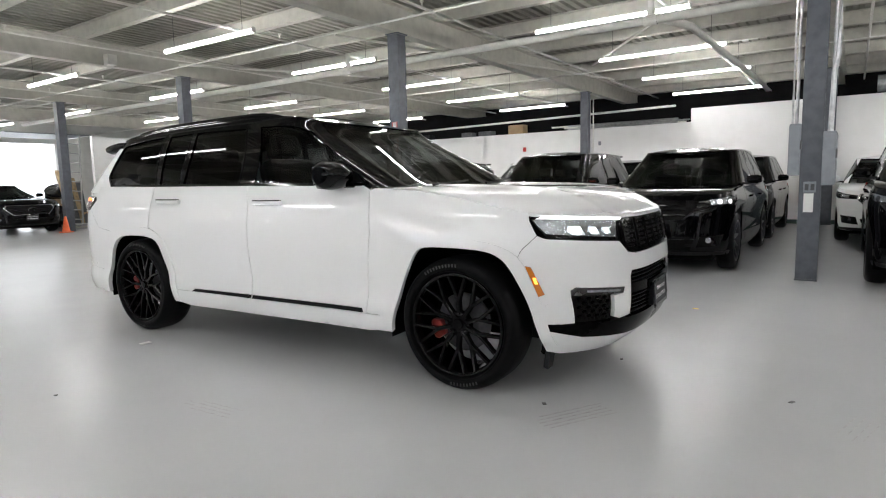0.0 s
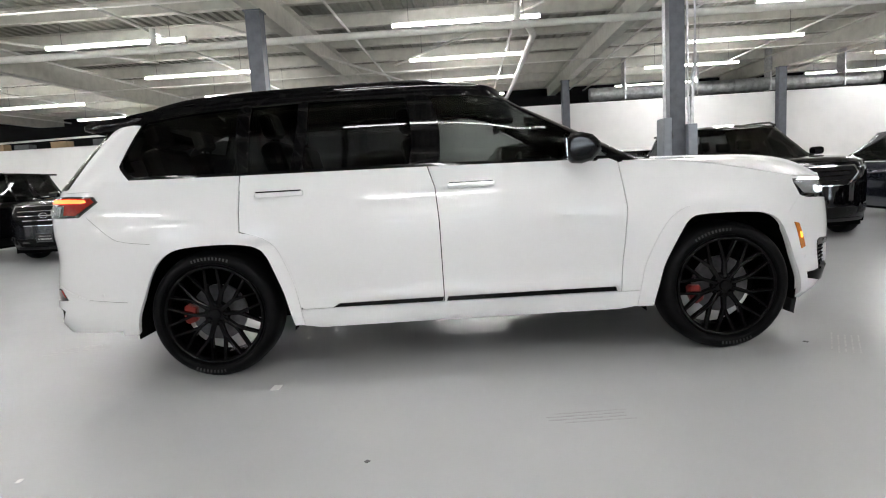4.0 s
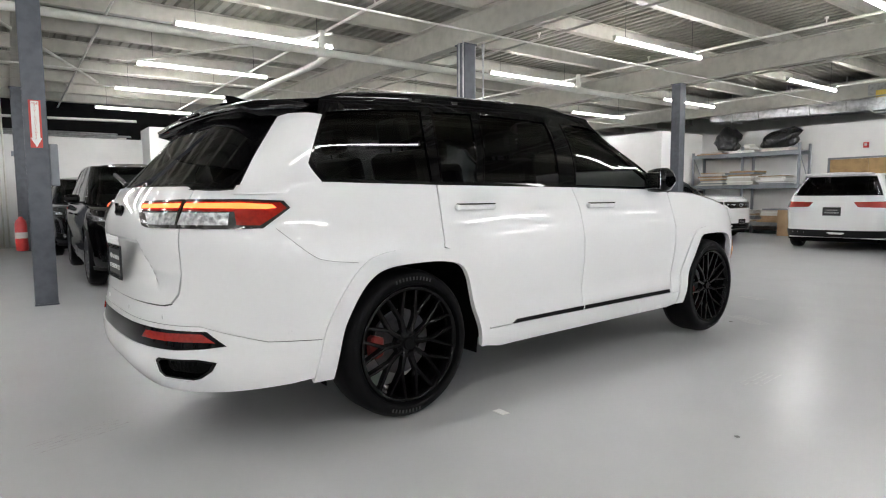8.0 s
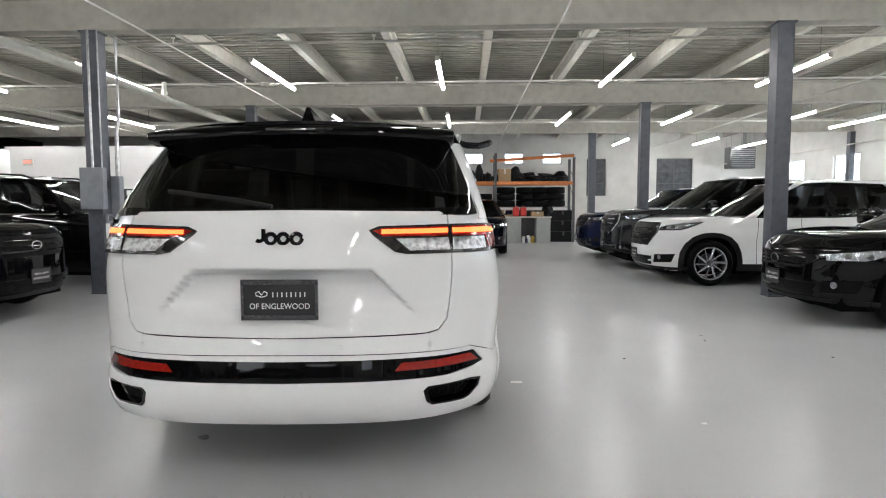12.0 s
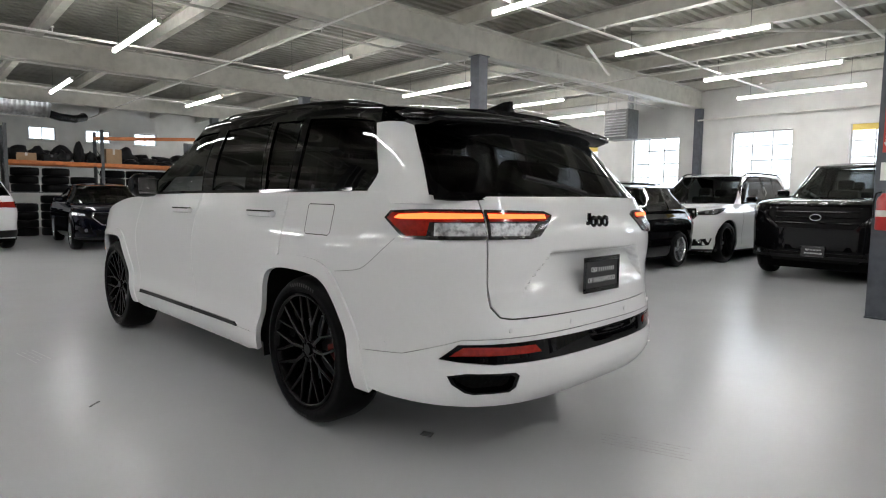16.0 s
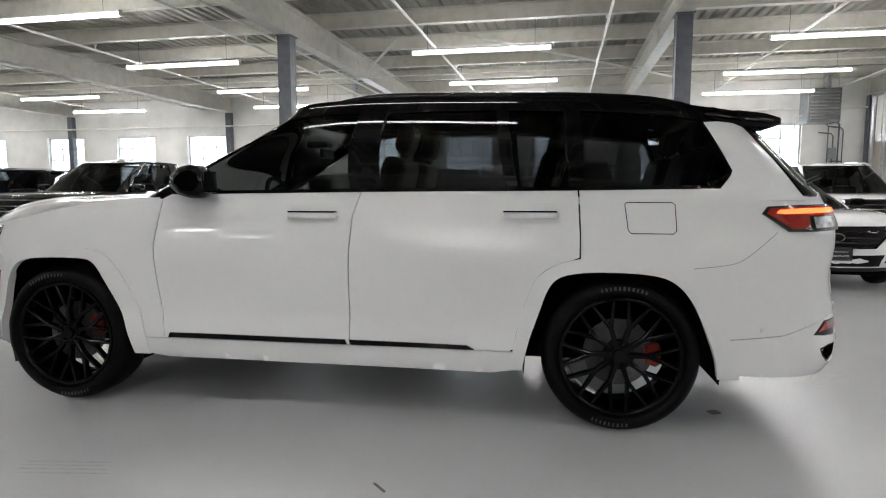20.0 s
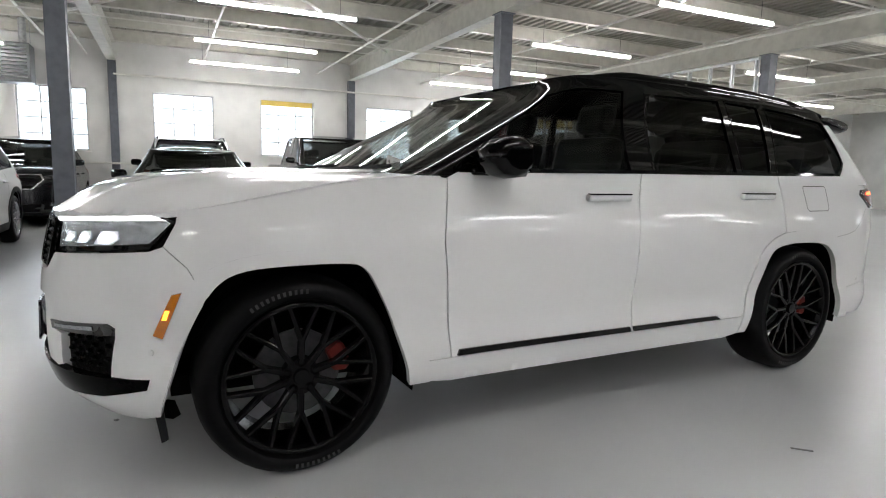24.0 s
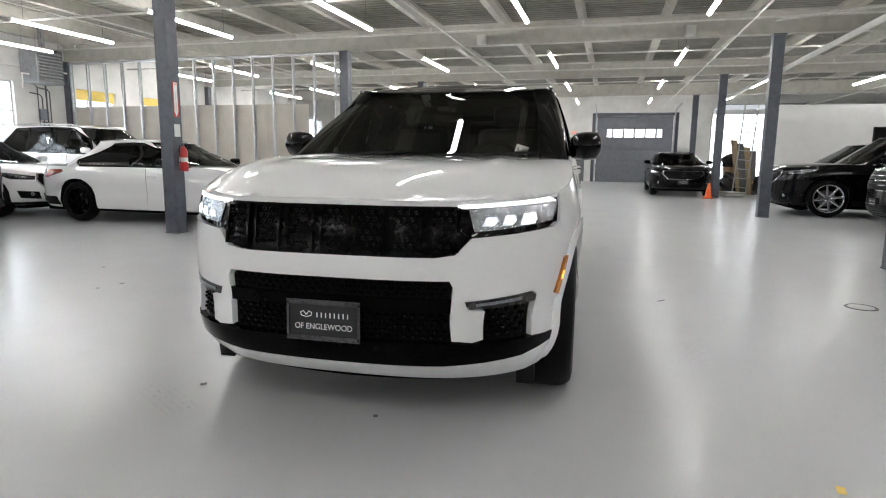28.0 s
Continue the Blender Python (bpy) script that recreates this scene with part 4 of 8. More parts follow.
# quarters up to the tailgate, with the white rear pillar
put("quarter_panel", X((-1.342, 0.86), (-1.342, 1.0), (-1.333, 1.216), (-1.92, 1.222), (-2.12, 1.222), (-2.30, 1.212), (-2.46, 1.198)) + [("r", 0.70, 1.185), ("r", 0.705, 1.14), ("r", 0.719, 1.02), ("r", 0.713, 0.85), ("r", 0.696, 0.73), ("r", 0.66, 0.685), ("r", 0.62, 0.675), ("r", 0.62, 0.60), ("r", 0.80, 0.600)] + X((-2.3, 0.520), (-1.975, 0.491)) + X(*[p for p in arch_r[::-1] if p[1] > 0.5 and p[0] < -1.345]), WHITE_CAR)
put("rear_pillar", [("x", -1.935, unwarp(-1.935, 1.55)), ("x", -2.056, unwarp(-2.056, 1.31)), ("x", -2.0, unwarp(-2.0, 1.225)), ("x", -2.12, 1.165), ("x", -2.40, 1.165), ("x", -2.375, 1.2), ("x", -2.28, unwarp(-2.28, 1.34)), ("x", -2.12, unwarp(-2.12, 1.545)), ("x", -2.0, unwarp(-2.0, 1.555))], WHITE_CAR, top, lip=0.01, out=0.004)
# sills and their dark strip
put("sill", X((1.07, BOT - G), (-1.015, BOT - G), (-1.03, 0.30), (-0.9, 0.275), (0.9, 0.285), (1.06, 0.31)), WHITE_CAR)
put("door_strip", X((0.88, 0.405), (0.87, 0.432), (-0.13, 0.428), (-0.14, 0.402)), GLOSS_BLACK, out=0.012, lip=0.012, label="gloss black lower door strip")
put("door_strip", X((-0.165, 0.402), (-0.155, 0.428), (-0.78, 0.424), (-0.82, 0.402)), GLOSS_BLACK, out=0.012, lip=0.012, label="gloss black lower door strip")
# wheel arch flares
for a_in, a_out, cut in ((arch_f, flare_f, lambda p: p[1] > 0.3), (arch_r, flare_r, lambda p: p[1] > 0.3)):
    put("arch_flare", X(*a_in) + X(*a_out[::-1]), WHITE_CAR, out=0.009, lip=0.03)
for cx in (WB, -WB):
    for sgn in (1, -1):
        bm = bmesh.new()
        for pa, pb in zip(arch(cx, 0.39, 0.485, 0.475, 0.26), arch(cx, 0.39, 0.485, 0.475, 0.26)[1:]):
            vs = [bm.verts.new((p[0], sgn * y, p[1])) for p, y in ((pa, 0.93 if pa[0] < 1.8 else 0.84), (pb, 0.93 if pb[0] < 1.8 else 0.84), (pb, 0.45), (pa, 0.45))]
            bm.faces.new(vs)
        bm.faces.new([bm.verts.new((p[0], sgn * 0.45, p[1])) for p in arch(cx, 0.39, 0.485, 0.475, 0.26)])
        part("wheel_well", bm, UNDER, hero)
# front bumper cover with its openings
cover = X(*[p for p in arch_f if p[0] > 1.89 and p[1] > 0.305]) + X((1.887, 0.7285), (1.943, 0.8365), (2.016, 0.910))
left_half = low.pts(cover) + low.pts(X((2.06, 0.893)) + [("f", 0.56, 0.865), ("f", 0.50, 0.80), ("f", 0.42, 0.788)])
bottom = low.pts([("x", 2.04, 0.268), ("f", 0.75, 0.248), ("f", 0.4, 0.245), ("f", 0, 0.242)])
full = left_half + [(-a, b) for a, b in left_half[::-1]] + [(-a, b) for a, b in bottom[:-1]] + bottom[::-1]
blade = [("f", 0.0, 0.335), ("f", 0.45, 0.34), ("f", 0.75, 0.365)] + X((2.07, 0.40), (2.055, 0.428)) + [("f", 0.79, 0.438), ("f", 0.80, 0.58), ("f", 0.805, 0.617), ("f", 0.79, 0.633), ("f", 0.54, 0.613), ("f", 0.55, 0.58), ("f", 0.615, 0.57), ("f", 0.61, 0.452), ("f", 0.57, 0.44), ("f", 0.49, 0.45), ("f", 0.495, 0.67), ("f", 0.48, 0.697), ("f", 0.0, 0.697)]
half = low.pts(blade)
mouth = half + [(-a, b) for a, b in half[::-1]][1:-1]
part("front_bumper", skin(lambda u, v: low.at(u, v), full, [mouth], 0.034, 0.03), WHITE_CAR, hero)
in_mouth = low.pts([("f", 0.0, 0.43), ("f", 0.50, 0.44), ("f", 0.505, 0.67), ("f", 0.49, 0.706), ("f", 0.0, 0.706)])
part("lower_grille", skin(lambda u, v: low.at(u, v, -0.035), in_mouth + [(-a, b) for a, b in in_mouth[::-1]][1:-1], (), 0.06, 0), MESH_BLACK, hero, "black mesh lower grille")
bar_half = low.pts([("f", 0.0, 0.565), ("f", 0.492, 0.565), ("f", 0.493, 0.62), ("f", 0.0, 0.62)])
part("grille_bar", skin(lambda u, v: low.at(u, v, 0.004 - 0.01), bar_half + [(-a, b) for a, b in bar_half[::-1]][1:-1], (), 0.06, 0.03), DEEP_BLACK, hero)
bl_half = low.pts([("f", 0.0, 0.327), ("f", 0.45, 0.332), ("f", 0.75, 0.357)] + X((2.07, 0.396), (2.05, 0.433)) + [("f", 0.77, 0.434), ("f", 0.56, 0.436), ("f", 0.0, 0.44)])
part("chin_blade", skin(lambda u, v: low.at(u, v, 0.006), bl_half + [(-a, b) for a, b in bl_half[::-1]][1:-1], (), 0.06, 0.03), DEEP_BLACK, hero, "gloss black chin blade")
def honeycomb(y0, y1, z0, z1, parent, out=-0.03):
    """Rows of small raised cells over a part of the nose."""
    bm = bmesh.new()
    rows = int((z1 - z0) / 0.021)
    for r in range(rows):
        z = z0 + (r + 0.5) * (z1 - z0) / rows
        n = max(2, int((y1 - y0) / 0.036))
        for c in range(n):
            y = y0 + (c + (0.75 if r % 2 else 0.25)) * (y1 - y0) / n
            p, q = low.at(low.fy(y, z), z, out), low.at(low.fy(y, z), z, out + 0.012)
            d = (q - p).normalized()
            side = Vector((-d.y, d.x, 0)).normalized()
            ring = [(-0.015, 0), (-0.008, 0.0085), (0.008, 0.0085), (0.015, 0), (0.008, -0.0085), (-0.008, -0.0085)]
            a = [bm.verts.new(p + side * u + Vector((0, 0, v))) for u, v in ring]
            b = [bm.verts.new(q + side * u * 0.55 + Vector((0, 0, v * 0.5))) for u, v in ring]
            for k in range(6):
                bm.faces.new((a[k], a[(k + 1) % 6], b[(k + 1) % 6], b[k]))
            bm.faces.new(b)
    bmesh.ops.recalc_face_normals(bm, faces=bm.faces[:])
    part("grille_mesh", bm, GRILLE_BLACK, parent)


honeycomb(-0.48, 0.48, 0.448, 0.56, hero)
honeycomb(-0.48, 0.48, 0.625, 0.69, hero)
for sgn in (1, -1):
    honeycomb(min(sgn * 0.625, sgn * 0.775), max(sgn * 0.625, sgn * 0.775), 0.455, 0.575, hero, -0.026)
    q = low.pts([("f", 0.60, 0.42), ("f", 0.60, 0.60), ("f", 0.82, 0.61), ("f", 0.81, 0.42)])
    q = q if sgn > 0 else mirrored(q)
    part("air_intake", skin(lambda u, v: low.at(u, v, -0.03), q, (), 0.06, 0), MESH_BLACK, hero)
    q = low.pts([("f", 0.555, 0.58), ("f", 0.545, 0.612), ("f", 0.785, 0.63), ("f", 0.803, 0.614), ("f", 0.799, 0.588)])
    q = q if sgn > 0 else mirrored(q)
    fog = part("fog_lamp", skin(lambda u, v: low.at(u, v, 0.002), q, (), 0.05, 0.03), SMOKE_LENS, hero, "smoked slim fog lamp")
    q = low.pts([("f", 0.58, 0.592), ("f", 0.58, 0.604), ("f", 0.75, 0.618), ("f", 0.75, 0.603)])
    part("fog_reflector", skin(lambda u, v: low.at(u, v, 0.004), q if sgn > 0 else mirrored(q), (), 0.05, 0), LAMP_INSIDE, fog)
    # headlamps
    q = low.pts(X((1.98, 0.995), (2.065, 0.90)) + [("f", 0.57, 0.868), ("f", 0.50, 0.90), ("f", 0.48, 0.995)] + [("f", 0.56, 1.002), ("f", 0.7, 1.012)] + X((2.05, 1.025)))
    q = q if sgn > 0 else mirrored(q)
    head = part("headlight", skin(lambda u, v: low.at(u, v, -0.012), q, (), 0.05, 0.03), GLOSS_BLACK, hero, "lit headlight in a gloss black housing")
    q = low.pts(X((1.99, 0.992)) + X((2.06, 0.92)) + [("f", 0.57, 0.888), ("f", 0.545, 0.975), ("f", 0.7, 0.987)] + X((2.05, 1.0)))
    part("reflector", skin(lambda u, v: low.at(u, v, -0.008), q if sgn > 0 else mirrored(q), (), 0.04, 0), LAMP_INSIDE, head)
    for a, b, c in ((0.60, 0.655, 0.03), (0.672, 0.722, 0.036), (0.74, 0.80, 0.042)):
        q = low.pts([("f", a, 0.91), ("f", b - 0.012, 0.912), ("f", b + 0.004, 0.93), ("f", b - 0.004, 0.918 + c), ("f", a + 0.012, 0.915 + c)])
        part("led_unit", skin(lambda u, v: low.at(u, v, -0.006), q if sgn > 0 else mirrored(q), (), 0.04, 0), LAMP_GLOW, head, "lit white lamp unit")
    for a, b, ra, rb in ((0.63, 0.926, 0.010, 0.009), (0.70, 0.931, 0.014, 0.012), (0.772, 0.936, 0.020, 0.017)):
        q = low.pts([("f", a + ra * math.cos(k * math.pi / 5), b + rb * math.sin(k * math.pi / 5)) for k in range(10)])
        part("led_bulb", skin(lambda u, v: low.at(u, v, -0.003), q if sgn > 0 else mirrored(q), (), 0.04, 0), HEAD_ON, head, "bright white bulb")
    q = low.pts([("f", 0.50, 0.978), ("f", 0.50, 0.993), ("f", 0.7, 1.004)] + X((2.05, 1.017), (2.0, 0.999), (2.06, 1.0)) + [("f", 0.7, 0.990)])
    part("light_strip", skin(lambda u, v: low.at(u, v, -0.004), q if sgn > 0 else mirrored(q), (), 0.04, 0), DRL_ON, head, "lit white strip")
    # side marker
    q = low.pts(X((1.988, 0.745), (1.958, 0.752), (2.02, 0.585), (2.05, 0.597)))
    mk = part("side_marker", skin(lambda u, v: low.at(u, v, 0.012), q if sgn > 0 else mirrored(q), (), 0.04, 0.025), AMBER, hero, "amber side marker")
    q = low.pts(X((2.009, 0.69), (1.994, 0.69), (2.005, 0.655), (2.02, 0.655)))
    part("bulb", skin(lambda u, v: low.at(u, v, 0.014), q if sgn > 0 else mirrored(q), (), 0.04, 0), AMBER_ON, mk)
# upper grille: black panel with seven framed openings
g = low.pts([("f", 0.0, 0.785), ("f", 0.44, 0.79), ("f", 0.50, 0.81), ("f", 0.55, 0.87), ("f", 0.50, 0.90), ("f", 0.49, 0.99), ("f", 0.55, 1.002), ("f", 0.0, 1.0)])
grille = part("grille", skin(lambda u, v: low.at(u, v, -0.012), g + [(-a, b) for a, b in g[::-1]][1:-1], (), 0.06, 0.03), GRILLE_BLACK, hero, "gloss black seven-slot grille")
for k in range(7):
    y = -0.45 + k * 0.15
    dy = 0.062
    o = low.pts([("f", y - dy, 0.81), ("f", y + dy, 0.81), ("f", y + dy, 0.985), ("f", y - dy, 0.985)])
    i = low.pts([("f", y - dy + 0.012, 0.822), ("f", y + dy - 0.012, 0.822), ("f", y + dy - 0.012, 0.973), ("f", y - dy + 0.012, 0.973)])
    slot = part("grille_slot", skin(lambda u, v: low.at(u, v, 0.004), o, [i], 0.05, 0.012), GRILLE_BLACK, grille)
    bm = bmesh.new()
    for r in range(6):
        for c in range(3):
            yy, zz = y - 0.032 + c * 0.032 + (0.008 if r % 2 else -0.008), 0.832 + r * 0.026
            p = low.at(low.fy(yy, zz), zz, -0.006)
            bmesh.ops.create_icosphere(bm, subdivisions=1, radius=0.009, matrix=Matrix.Translation(p))
    part("grille_mesh", bm, MESH_BLACK, grille)
# bonnet
o2 = [low.at(s, z) for s, z in front_edge]
hood_o = [(p.x - 0.002, p.y - 0.003) for p in o2] + [(p.x - 0.002, -p.y + 0.003) for p in o2[::-1]][:-1]
part("bonnet", skin(lambda x, y: bonnet(x, y), hood_o, (), 0.036, 0.02), WHITE_CAR, hero)
part("cowl", box((0.9, -0.84, 1.14), (1.22, 0.84, 1.172), bevel=0.01), BLACK_PLASTIC, hero)
# rear bumper, tailgate
rb = low.pts(X((-1.972, 0.488), (-2.3, 0.517)) + [("r", 0.80, 0.597), ("r", 0.40, 0.597), ("r", 0.0, 0.597)])
rb_low = low.pts([("r", 0.0, 0.285), ("r", 0.55, 0.292), ("r", 0.8, 0.304)] + X((-2.2, 0.315), (-2.01, 0.33)))


def over(pts):
    return [(2 * low.S - a, b) for a, b in pts]


full_rear = rb + over(rb)[::-1][1:] + over(rb_low)[::-1] + rb_low[1:]
strip = low.pts([("r", 0.0, 0.482), ("r", 0.7, 0.49), ("r", 0.82, 0.503)] + X((-2.46, 0.512)) + [("r", 0.815, 0.578), ("r", 0.5, 0.578), ("r", 0.0, 0.572)])
strip_full = strip + over(strip[::-1])[1:-1]
exh = low.pts([("r", 0.63, 0.362), ("r", 0.605, 0.382), ("r", 0.592, 0.435), ("r", 0.612, 0.452), ("r", 0.80, 0.458)] + X((-2.50, 0.445)) + [("r", 0.842, 0.408), ("r", 0.80, 0.37), ("r", 0.77, 0.36)])
exh_r = over(exh)[::-1]
part("rear_bumper", skin(lambda u, v: low.at(u, v), full_rear, [strip_full, exh, exh_r], 0.034, 0.03), WHITE_CAR, hero)
part("bumper_strip", skin(lambda u, v: low.at(u, v, -0.006), strip_full, (), 0.06, 0.0), GLOSS_BLACK, hero, "gloss black strip across the rear bumper")
for e in (exh, exh_r):
    part("exhaust_bezel", skin(lambda u, v: low.at(u, v, -0.05), e, (), 0.06, 0), MESH_BLACK, hero, "black exhaust opening")
    c = (sum(p[0] for p in e) / len(e), sum(p[1] for p in e) / len(e))
    inner = [(c[0] + 0.86 * (p[0] - c[0]), c[1] + 0.8 * (p[1] - c[1])) for p in e]
    part("exhaust_rim", skin(lambda u, v: low.at(u, v, -0.004), e, [inner], 0.05, 0.04), GLOSS_BLACK, hero)
rf = low.pts([("r", 0.47, 0.526), ("r", 0.80, 0.530)] + X((-2.50, 0.527)) + [("r", 0.80, 0.566), ("r", 0.5, 0.560)])
for q in (rf, over(rf)[::-1]):
    part("reflector", skin(lambda u, v: low.at(u, v, 0.0), q, (), 0.05, 0.006), RED_LENS, hero, "red rear reflector")
gate_h = low.pts([("r", 0.0, 0.669), ("r", 0.605, 0.680), ("r", 0.655, 0.690), ("r", 0.691, 0.734), ("r", 0.708, 0.85), ("r", 0.714, 1.02), ("r", 0.698, 1.14), ("r", 0.694, 1.185), ("r", 0.66, 1.202), ("r", 0.0, 1.208)])


def smooth01(k):
    k = max(0.0, min(1.0, k))
    return k * k * (3 - 2 * k)


def gate_at(u, v):
    p = low.at(u, v)
    y, z = p.y, p.z
    edge = 0.37 + max(0.0, 0.945 - z) * 0.95
    if z < 0.96 and abs(y) < edge + 0.02:
        p.x += 0.055 * smooth01((edge + 0.02 - abs(y)) / 0.02) * smooth01((0.96 - z) / 0.02) * smooth01((z - 0.735) / 0.17)
    if z < 0.82:
        p.x -= 0.004 * smooth01((0.82 - z) / 0.03)
    return p


part("tailgate", skin(gate_at, gate_h + over(gate_h[::-1])[1:-1], (), 0.014, 0.016), WHITE_CAR, hero)
low_gate = low.pts([("r", 0.0, 0.60), ("r", 0.62, 0.60), ("r", 0.62, 0.675), ("r", 0.56, 0.672), ("r", 0.0, 0.664)])
part("bumper_top", skin(lambda u, v: low.at(u, v, -0.001), low_gate + over(low_gate[::-1])[1:-1], (), 0.05, 0.012), WHITE_CAR, hero)
# tail lamps: a piece on the quarter and a piece on the gate
for flip in (False, True):
    def fl(q):
        return over(q)[::-1] if flip else q
    outer = fl(low.pts(X((-2.175, 1.106), (-2.20, 1.138)) + [("r", 0.86, 1.146), ("r", 0.698, 1.147), ("r", 0.717, 1.022)] + X((-2.42, 1.018), (-2.30, 1.02))))
    inner = fl(low.pts([("r", 0.691, 1.147), ("r", 0.40, 1.140), ("r", 0.36, 1.124), ("r", 0.375, 1.106), ("r", 0.47, 1.032), ("r", 0.52, 1.022), ("r", 0.71, 1.022)]))
    for q in (outer, inner):
        t = part("tail_light", skin(lambda u, v: low.at(u, v, 0.012), q, (), 0.04, 0.02), SMOKE_LENS, hero, "smoked tail light with a lit red strip")
        is_out = q is outer
        frame_q = fl(low.pts(X((-2.19, 1.106), (-2.215, 1.130)) + [("r", 0.86, 1.138), ("r", 0.706, 1.138), ("r", 0.710, 1.096)] + X((-2.40, 1.092), (-2.40, 1.035), (-2.31, 1.032)))) if is_out else fl(low.pts([("r", 0.685, 1.138), ("r", 0.42, 1.132), ("r", 0.375, 1.121), ("r", 0.42, 1.097), ("r", 0.69, 1.097)]))
        part("red_lens", skin(lambda u, v: low.at(u, v, 0.0145), frame_q, (), 0.04, 0), RED_LENS, t, "red upper lens")
        lit = fl(low.pts(X((-2.235, 1.107), (-2.25, 1.122)) + [("r", 0.86, 1.130), ("r", 0.706, 1.130), ("r", 0.708, 1.110)] + X((-2.27, 1.103)))) if is_out else fl(low.pts([("r", 0.686, 1.130), ("r", 0.41, 1.126), ("r", 0.41, 1.108), ("r", 0.688, 1.110)]))
        part("lit_strip", skin(lambda u, v: low.at(u, v, 0.017), lit, (), 0.04, 0), TAIL_ON, t, "glowing red strip")
        if is_out:
            w = fl(low.pts(X((-2.42, 1.088), (-2.43, 1.035)) + [("r", 0.712, 1.037), ("r", 0.71, 1.09)]))
        else:
            w = fl(low.pts([("r", 0.69, 1.09), ("r", 0.47, 1.088), ("r", 0.53, 1.037), ("r", 0.70, 1.037)]))
        part("reversing_lens", skin(lambda u, v: low.at(u, v, 0.0145), w, (), 0.04, 0), LENS_GREY, t)
# badge, plates, wiper, sensors
for y, z, r, stem in ((0.094, 1.094, 0.017, 1), (0.046, 1.088, 0.021, 0), (-0.006, 1.088, 0.021, 0), (-0.062, 1.088, 0.022, -1)):
    x = low.at(low.ry(y, z), z).x - 0.003
    if stem == 1:
        line = [(x, y - r, z + 0.036)] + [(x, y + r * math.cos(a), z + r * math.sin(a)) for a in [math.pi + 0.3 * k for k in range(9)]]
    else:
        line = [(x, y + r * math.cos(a), z + r * math.sin(a)) for a in [2 * math.pi * k / 16 for k in range(17)]]
    if stem == -1:
        line = [(x, y + r, z - 0.044)] + line
    bm = tube(line, 0.0095, n=8)
    part("badge_block", bm, GLOSS_BLACK, hero, "small black rounded piece of the tailgate badge")
plate(hero, pose(-2.716, 0.005, 0.835, 90, 0, -90), 0.305, 0.155)
plate(hero, pose(2.468, -0.03, 0.518, 88, 0, 90), 0.305, 0.155)
part("plate_bracket", box((2.40, -0.17, 0.44), (2.466, 0.11, 0.585), bevel=0.01), BLACK_PLASTIC, hero)
for y in (0.62, 0.25, -0.25, -0.62):
    p = low.at(low.ry(y, 0.63), 0.63)
    part("parking_sensor", rod(p, p + Vector((-0.004, 0, 0)), 0.011, n=16), WHITE_CAR, hero)
for sgn in (1, -1):
    for x, z in ((2.064, 0.531), (-2.2, 0.545)):
        s = low.sx(x, z) * sgn
        p, q = low.at(s, z), low.at(s, z, 0.004)
        part("parking_sensor", rod(p, q, 0.011, n=16), WHITE_CAR, hero)
for sgn in (1, -1):
    for line in (X(*rounded([(-2.25, 1.017), (-2.097, 0.884), (-2.03, 0.86), (-1.868, 0.841)])), X((2.051, 0.48), (2.0, 0.488))):
        o = low.pts(line)
        part("panel_seam", seam(low, o if sgn > 0 else [(-a, b) for a, b in o], 0.0022, 0.0012), SEAM_GREY, hero)
# greenhouse
ZB = 1.205
fg = [(0.87, ZB), (0.595, 1.405), (0.30, 1.585), (0.12, 1.628), (-0.19, 1.632), (-0.165, ZB)]
rg = [(-0.315, ZB), (-0.325, 1.632), (-0.92, 1.638), (-0.985, ZB)]
qg = [(-1.03, ZB), (-0.965, 1.638), (-1.26, 1.628), (-1.285, ZB)]
bg = [(-1.335, ZB + 0.008), (-1.325, 1.625), (-1.60, 1.612), (-1.92, 1.572), (-2.045, 1.33), (-2.037, 1.29), (-1.975, ZB + 0.025)]


def gl(pts):
    return [("x", x, unwarp(x, z)) for x, z in pts]


def shrink(pts, k=0.012):
    c = (sum(p[0] for p in pts) / len(pts), sum(p[1] for p in pts) / len(pts))
    return [(p[0] + (c[0] - p[0]) / math.hypot(c[0] - p[0], c[1] - p[1]) * k, p[1] + (c[1] - p[1]) / math.hypot(c[0] - p[0], c[1] - p[1]) * k) for p in pts]


A_S = 0.95 * 50 / 90
pillar = [(A_S, 1.16), (A_S, 1.30), (A_S, 1.45), (A_S, 1.60), (A_S, 1.695)] + [("x", -0.2, 1.695), ("x", -1.0, 1.695), ("x", -1.925, 1.69), ("x", -2.06, unwarp(-2.06, 1.31)), ("x", -2.01, 1.185)] + [("x", 0.5, 1.18), ("x", 0.95, 1.165)]
put("pillar_trim", pillar, GLOSS_BLACK, top, [gl(fg), gl(rg), gl(qg), gl(bg)], 0.026, 0.012)
for nm, q in (("front_side_window", fg), ("rear_side_window", rg), ("rear_side_window", qg), ("quarter_window", bg)):
    put(nm, gl(q), TINT if nm != "front_side_window" else TINT_LIGHT, top, step=0.032, out=-0.007, lip=0)
    put("window_trim", gl(q), GLOSS_BLACK, top, [gl(shrink(q))], 0.08, 0.004, out=0.003)
ws = [(-A_S, 1.17), (A_S, 1.17), (A_S, 1.45), (A_S, 1.68), (-A_S, 1.68), (-A_S, 1.45)]
part("windscreen", skin(lambda u, v: top.at(u, v), ws, (), 0.04, 0), TINT_LIGHT, hero, "tinted windscreen with an inspection sticker")
